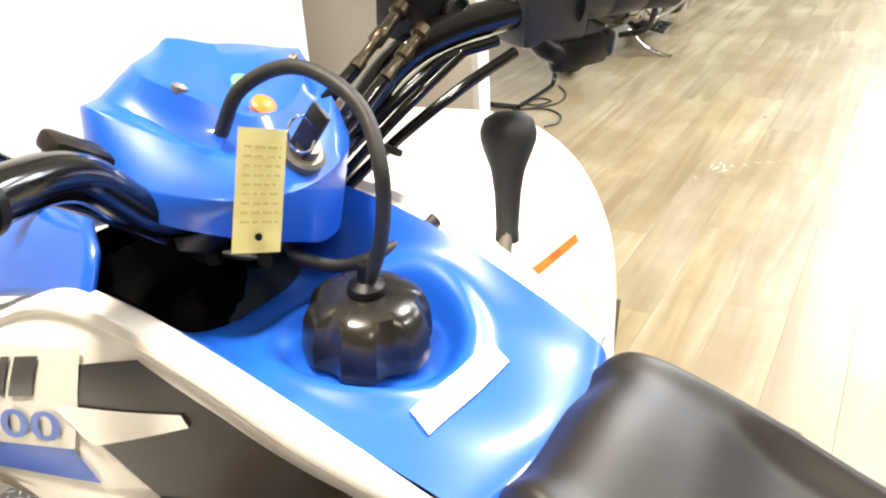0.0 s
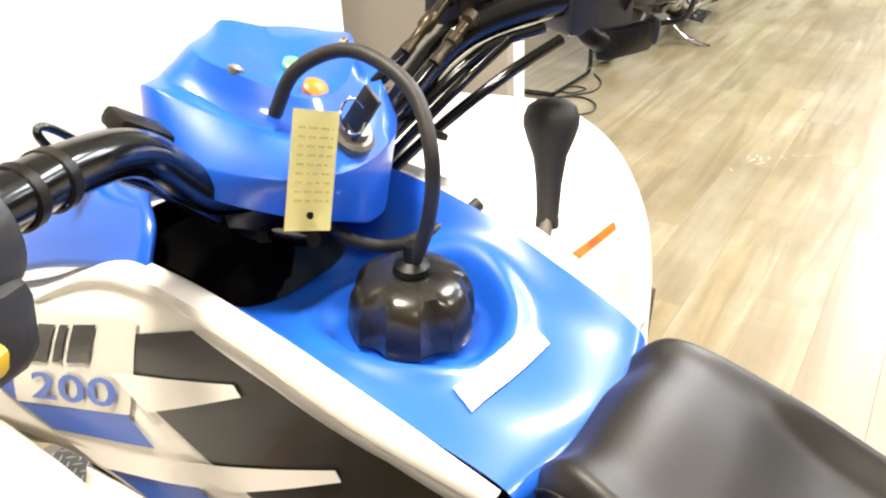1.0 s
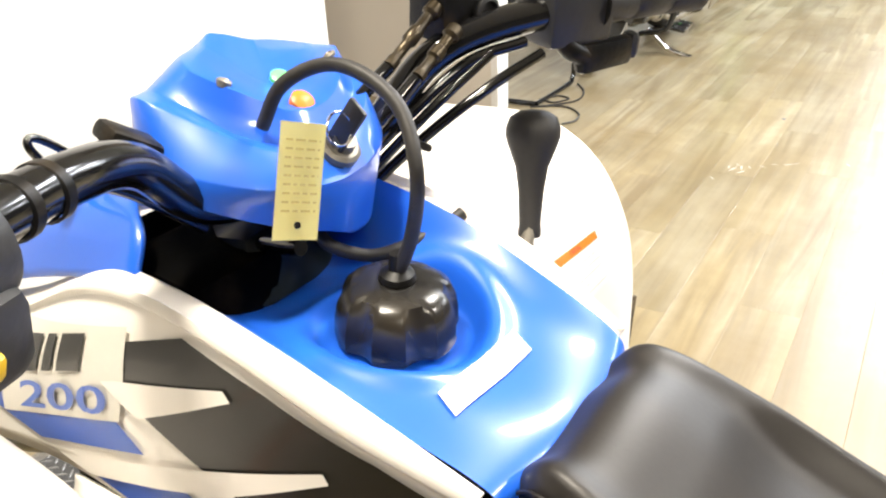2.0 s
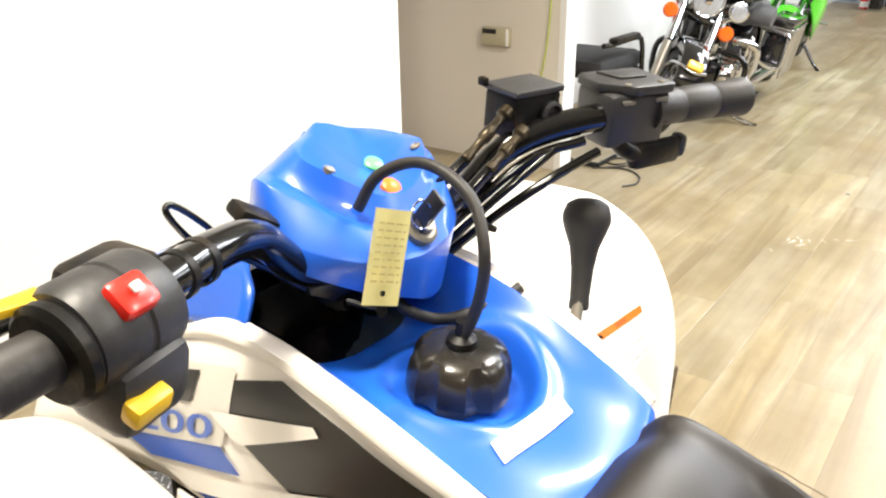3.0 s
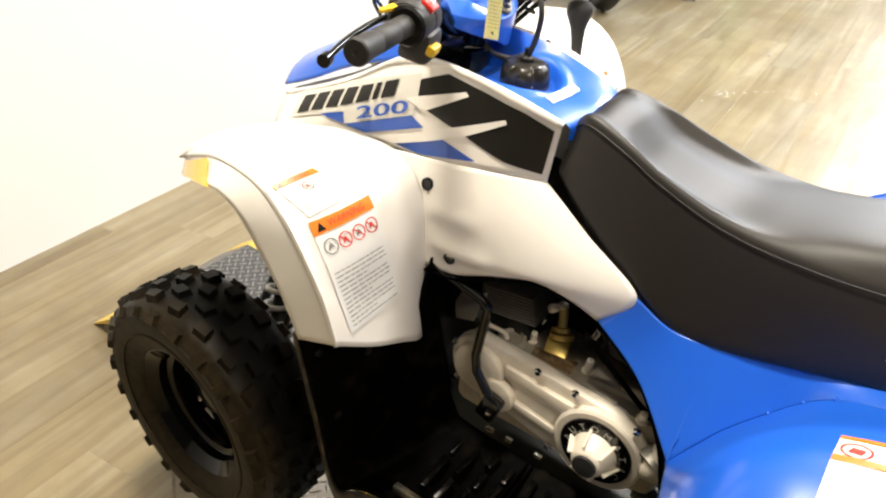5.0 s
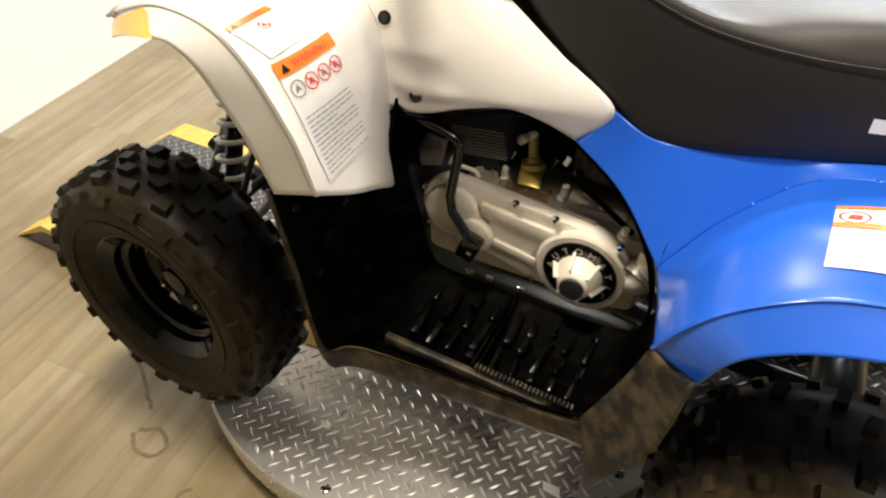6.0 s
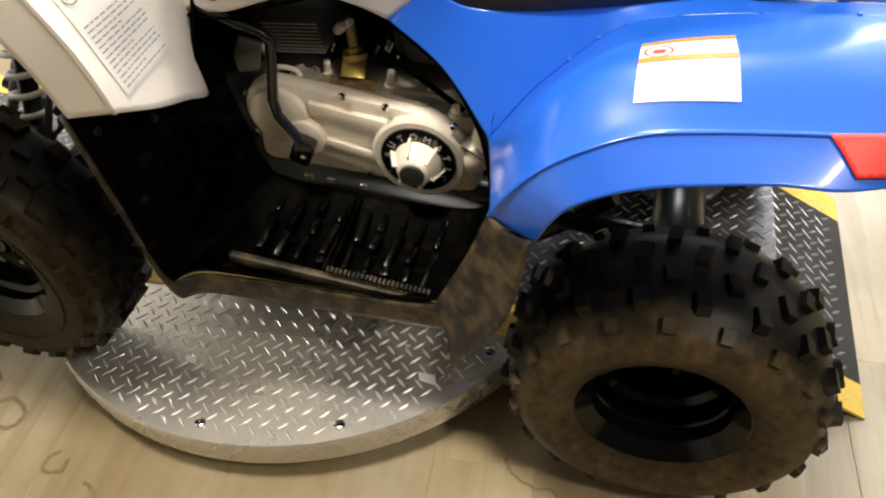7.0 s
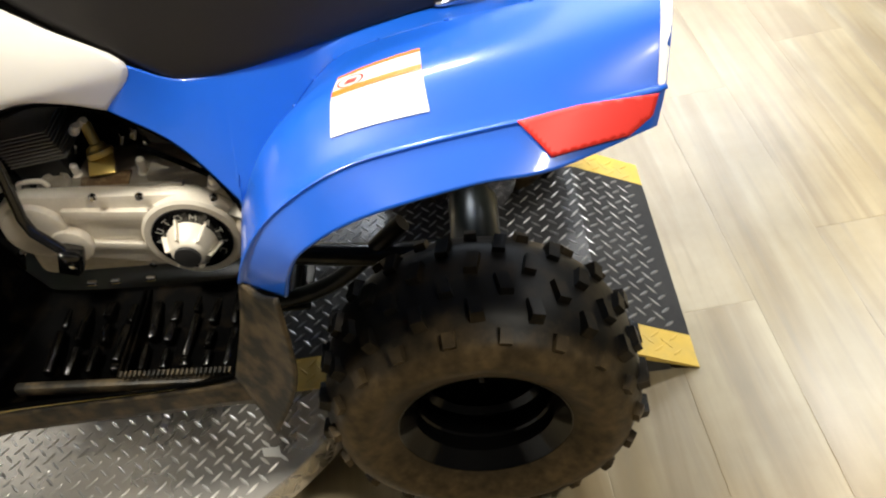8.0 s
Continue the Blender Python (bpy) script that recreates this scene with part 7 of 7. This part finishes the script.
    part("side_stand", tubes(([(0.66, -0.14, 0.26), (0.62, -0.28, 0.12), (0.58, -0.36, 0.062)], 0.014, 10)), GLOSS, b, "black side stand")
    part("stand_foot", block(0.07, 0.03, 0.012, pose(0.555, -0.365, 0.057, -8.0), 0.004), GLOSS, b)
    return b


cruiser()
sport_bike()


def visitor_chair():
    c = thing("visitor_chair", "black padded sled-base visitor chair against the wall", "chair", pose(3.72, 1.955, 0, 0, 0, 0) @ Matrix.Diagonal((1.2, 1.2, 1.2, 1)))
    part("seat_cushion", block(0.46, 0.42, 0.09, pose(0.05, 0, 0.44), 0.035), LEATHER_D, c, "charcoal padded seat")
    part("backrest", block(0.035, 0.24, 0.36, pose(-0.240, 0.09, 0.68, 0, -8), 0.015), LEATHER_D, c, "charcoal padded backrest")
    for s in (-1, 1):
        part("frame_side", tubes(([(-0.20, s * 0.23, 0.013), (0.16, s * 0.23, 0.013), (0.22, s * 0.23, 0.035), (0.235, s * 0.23, 0.09), (0.22, s * 0.23, 0.40), (0.20, s * 0.23, 0.52), (0.14, s * 0.23, 0.555), (-0.10, s * 0.23, 0.555), (-0.22, s * 0.23, 0.56)], 0.012, 50)), GLOSS, c, "black steel frame side")
        part("armrest", block(0.26, 0.05, 0.03, pose(0.0, s * 0.23, 0.568), 0.012), BLACK, c, "black armrest")
    part("frame_bar", tubes(([(-0.20, -0.23, 0.013), (-0.20, 0.23, 0.013)], 0.012, 4)), GLOSS, c)
    part("frame_bar", tubes(([(0.20, -0.23, 0.40), (0.20, 0.23, 0.40)], 0.011, 4)), GLOSS, c)
    return c


LEATHER_D = material("charcoal_fabric", (0.010, 0.010, 0.0105), 0.75, grain=0.2, scale=200, bump=0.0006)
visitor_chair()
for pts in ([(3.45, 1.70, 0.005), (3.53, 1.545, 0.005), (3.45, 1.42, 0.005), (3.32, 1.38, 0.005), (3.24, 1.42, 0.005)], [(3.61, 1.72, 0.005), (3.58, 1.62, 0.005), (3.68, 1.57, 0.005), (3.71, 1.65, 0.005), (3.61, 1.69, 0.005)], [(3.48, 1.65, 0.005), (3.65, 1.52, 0.005), (3.84, 1.545, 0.005), (4.0, 1.65, 0.005)]):
    solo("floor_cable", tubes((pts, 0.005, 30), n=6), GRIP, "thin black cable lying on the floor", "cable", group="floor cables")

# the back of the showroom
for i, (x, y, w, d, h, mat, nm, lab, cat) in enumerate((
        (12.7, 1.99, 0.10, 0.10, 0.42, RED, "extinguisher", "red fire extinguisher standing on the floor", "fire extinguisher"),
        (12.5, 1.80, 0.14, 0.12, 0.44, GLOSS, "black_case", "black upright case on the floor", "case"),
        (12.9, 1.66, 0.14, 0.10, 0.40, GREY, "grey_case", "dark grey upright case on the floor", "case"))):
    c = thing(nm, lab, cat, pose(x, y, 0) @ Matrix.Diagonal((1.15, 1.15, 1.15, 1)))
    if nm == "extinguisher":
        part("cylinder", lathe([(0.045, 0), (0.05, 0.01), (0.05, 0.30), (0.035, 0.36), (0.015, 0.38)], 24), mat, c)
        part("valve", block(0.06, 0.03, 0.04, pose(0, 0, 0.39), 0.006), GLOSS, c, "black valve handle")
        part("base_label", lathe([(0.0505, 0.02), (0.0505, 0.09)], 24, caps=False), PAPER, c, "white label band")
    else:
        part("body", block(d, w, h - 0.02, pose(0, 0, h / 2 + 0.01), 0.015), mat, c)
        part("handle", tubes(([(0, -0.03, h - 0.01), (0, -0.03, h + 0.02), (0, 0.03, h + 0.02), (0, 0.03, h - 0.01)], 0.006, 0)), GLOSS, c)
sh = thing("shelf_unit", "white open shelf unit with blue-grey door", "shelf", pose(15.1, 1.98, 0.004) @ Matrix.Diagonal((1.75, 1.75, 1.75, 1)))
for z in (0.05, 0.35, 0.65, 0.95):
    part("shelf", block(0.30, 0.42, 0.02, pose(0, 0.05, z), 0.004), PAPER, sh)
for y in (-0.17, 0.26):
    part("upright", block(0.30, 0.02, 1.0, pose(0, y, 0.5), 0.004), PAPER, sh)
cb = thing("cabinet", "pale blue metal cabinet", "cabinet", pose(14.65, 1.64, 0.004) @ Matrix.Diagonal((1.74, 1.74, 1.74, 1)))
part("body", block(0.28, 0.22, 1.0, pose(0, 0, 0.55), 0.008), material("pale_blue", (0.42, 0.55, 0.70), 0.4), cb)
part("door", block(0.012, 0.20, 0.94, pose(-0.147, 0, 0.55), 0.004), material("pale_blue_door", (0.45, 0.58, 0.72), 0.35), cb)
for s in (-1, 1):
    part("foot", block(0.24, 0.02, 0.05, pose(0, s * 0.09, 0.025)), GREY, cb, smooth=False)
bn = thing("waste_bin", "black plastic waste bin", "bin", pose(14.2, 1.33, 0.004) @ Matrix.Diagonal((1.35, 1.35, 1.35, 1)))
part("tub", lathe([(0.05, 0.0), (0.06, 0.005), (0.075, 0.20), (0.08, 0.205), (0.08, 0.215), (0.07, 0.21), (0.056, 0.02)], 24), BLACK, bn)
dr = thing("door_dark", "dark doorway at the back of the showroom", "door", pose(15.595, 0.39, 0), kind="structure")
part("leaf", block(0.02, 1.45, 2.1, pose(-0.012, 0, 1.05), 0.004), GLOSS, dr)
part("door_frame", block(0.03, 0.08, 2.18, pose(-0.016, 0.77, 1.09), 0.004), PAPER, dr)
part("door_frame", block(0.03, 0.08, 2.18, pose(-0.016, -0.77, 1.09), 0.004), PAPER, dr)
wc = thing("wooden_cabinet", "brown wooden display cabinet", "cabinet", pose(14.0, 0.09, 0.004) @ Matrix.Diagonal((1.64, 1.64, 1.64, 1)))
part("body", block(0.50, 0.50, 0.8, pose(0, 0, 0.42), 0.01), material("brown_wood", (0.22, 0.11, 0.045), 0.45, grain=0.2, scale=12, stretch=(1, 1, 6)), wc)
part("plinth", block(0.48, 0.48, 0.03, pose(0, 0, 0.015)), GLOSS, wc, smooth=False)

# scuffs and crumbs on the floor
SCUFF = material("scuff_white", (0.52, 0.50, 0.44), 0.5, grain=0.3, scale=120)
for x, y, s in ((2.97, 0.51, 1.0), (3.02, 0.45, 0.6), (3.00, 0.48, 0.9), (2.99, 0.53, 0.6), (2.95, 0.47, 0.8), (3.03, 0.50, 0.5), (3.12, 0.31, 0.7), (3.10, 0.36, 0.5), (3.15, 0.28, 0.4), (3.05, 0.40, 0.6), (2.83, 0.56, 0.6), (3.22, 0.085, 0.6)):
    solo("floor_scuff", prism([(-0.03 * s, -0.002 * s), (-0.01 * s, -0.006 * s), (0.012 * s, 0.002 * s), (0.034 * s, 0.004 * s), (0.016 * s, 0.007 * s), (-0.012 * s, 0.003 * s)], 0.0006, pose(x, y, 0.0012, 0, 0, 900 * x)), SCUFF, "pale scuff mark on the vinyl floor", "scuff", group="floor scuffs", smooth=False)
for x, y in ((1.286, 0.009), (2.28, -0.40), (3.77, 0.444)):
    solo("crumb", prism([(-0.012, -0.006), (0.006, -0.010), (0.012, 0.004), (-0.002, 0.010)], 0.003, pose(x, y, 0.0035)), PRINT, "small dark scrap of litter on the floor", "litter", group="floor litter", smooth=False)


def floor_stain(pts, r):
    """A dried drip mark: an irregular dark line lying on the planks."""
    jitter = [(x + random.uniform(-0.0022, 0.0022), y + random.uniform(-0.0022, 0.0022), 0.0) for x, y in spline2(pts, 34)]
    bm = tubes((jitter, r * 1.9, 0), n=6)
    bm.transform(Matrix.Translation((0, 0, 0.0012)) @ Matrix.Diagonal((1, 1, 0.08, 1)))
    solo("floor_stain", bm, STAIN, "dark dried drip mark on the vinyl floor", "stain", group="floor stains")


def spline2(pts, n):
    return [(v.x, v.y) for v in spline([(x, y, 0) for x, y in pts], n)]


STAIN = material("dried_drip", (0.165, 0.124, 0.066), 0.5, grain=0.4, scale=90, dirt=(0.10, 0.075, 0.04), dirt_amount=0.9, dirt_scale=40)
floor_stain([(-0.267, 0.963), (-0.291, 0.923), (-0.32, 0.873), (-0.377, 0.809), (-0.405, 0.775)], 0.0022)
floor_stain([(-0.459, 0.769), (-0.441, 0.726), (-0.462, 0.689), (-0.49, 0.685), (-0.507, 0.706), (-0.497, 0.744), (-0.469, 0.773)], 0.0026)
floor_stain([(-0.561 + (0.021 + 0.006 * math.sin(3 * a + 1)) * math.cos(a), 0.563 + (0.024 + 0.005 * math.cos(2 * a)) * math.sin(a)) for a in (0.2, 0.8, 1.5, 2.2, 2.9, 3.4, 4.2, 4.8, 5.5)], 0.0022)
floor_stain([(-0.589, 0.49), (-0.607, 0.458), (-0.625, 0.464), (-0.619, 0.41), (-0.627, 0.374)], 0.0020)
floor_stain([(1.395, 0.436), (1.397, 0.345), (1.396, 0.252), (1.382, 0.170), (1.367, 0.104), (1.308, -0.061)], 0.0013)
floor_stain([(-0.43, -0.252), (-0.459, -0.269), (-0.485, -0.311), (-0.481, -0.337), (-0.506, -0.361)], 0.0016)


def planks():
    """Vinyl planks, each its own piece, staggered row by row."""
    L, W = 1.22, 0.178
    bm = bmesh.new()
    c = 0.0012
    lo = [bm.verts.new((x, y, -0.006)) for x, y in ((0, 0), (L, 0), (L, W), (0, W))]
    up = [bm.verts.new((x, y, -0.0004)) for x, y in ((0.0001, 0.0001), (L - 0.0001, 0.0001), (L - 0.0001, W - 0.0001), (0.0001, W - 0.0001))]
    tp = [bm.verts.new((x, y, 0.0)) for x, y in ((c, c), (L - c, c), (L - c, W - c), (c, W - c))]
    for a, b in ((lo, up), (up, tp)):
        for i in range(4):
            j = (i + 1) % 4
            bm.faces.new((a[i], a[j], b[j], b[i]))
    bm.faces.new(tp)
    me = mesh_of(bm, "plank", PLANK, False)
    rest, faces = [], []
    x_end = 13.40
    cells = []
    for r in range(-28, 18):
        off = (r * 0.437) % 1.0 * L
        for k in range(-4, 13):
            x, y = k * L + off - 0.6, r * W + 0.05
            if x + L < -3.45 or x > x_end - 0.02 or y < -4.9 or y > 2.9:
                continue
            cells.append((math.hypot((x + L / 2 - 1.2) * 0.6, y + W / 2 - 0.2), x, y))
    cells.sort()
    for i, (_, x, y) in enumerate(cells):
        if i < 290 and x > -3.5 and x + L < x_end:
            ob = new("plank", me)
            ob.parent = floor
            ob.matrix_basis = pose(x, y, 0)
        else:
            k = len(rest)
            x0, x1 = max(x, -3.5), min(x + L, x_end)
            rest += [(x0 + 0.0004, y + 0.0004, 0), (x1 - 0.0004, y + 0.0004, 0), (x1 - 0.0004, y + W - 0.0004, 0), (x0 + 0.0004, y + W - 0.0004, 0)]
            faces.append((k, k + 1, k + 2, k + 3))
    me2 = bpy.data.meshes.new("far_planks")
    me2.from_pydata(rest, [], faces)
    me2.materials.append(PLANK)
    ob = new("far_planks", me2)
    ob.parent = floor
    tagged(ob, "more of the pale vinyl planks", kind="stuff")


planks()
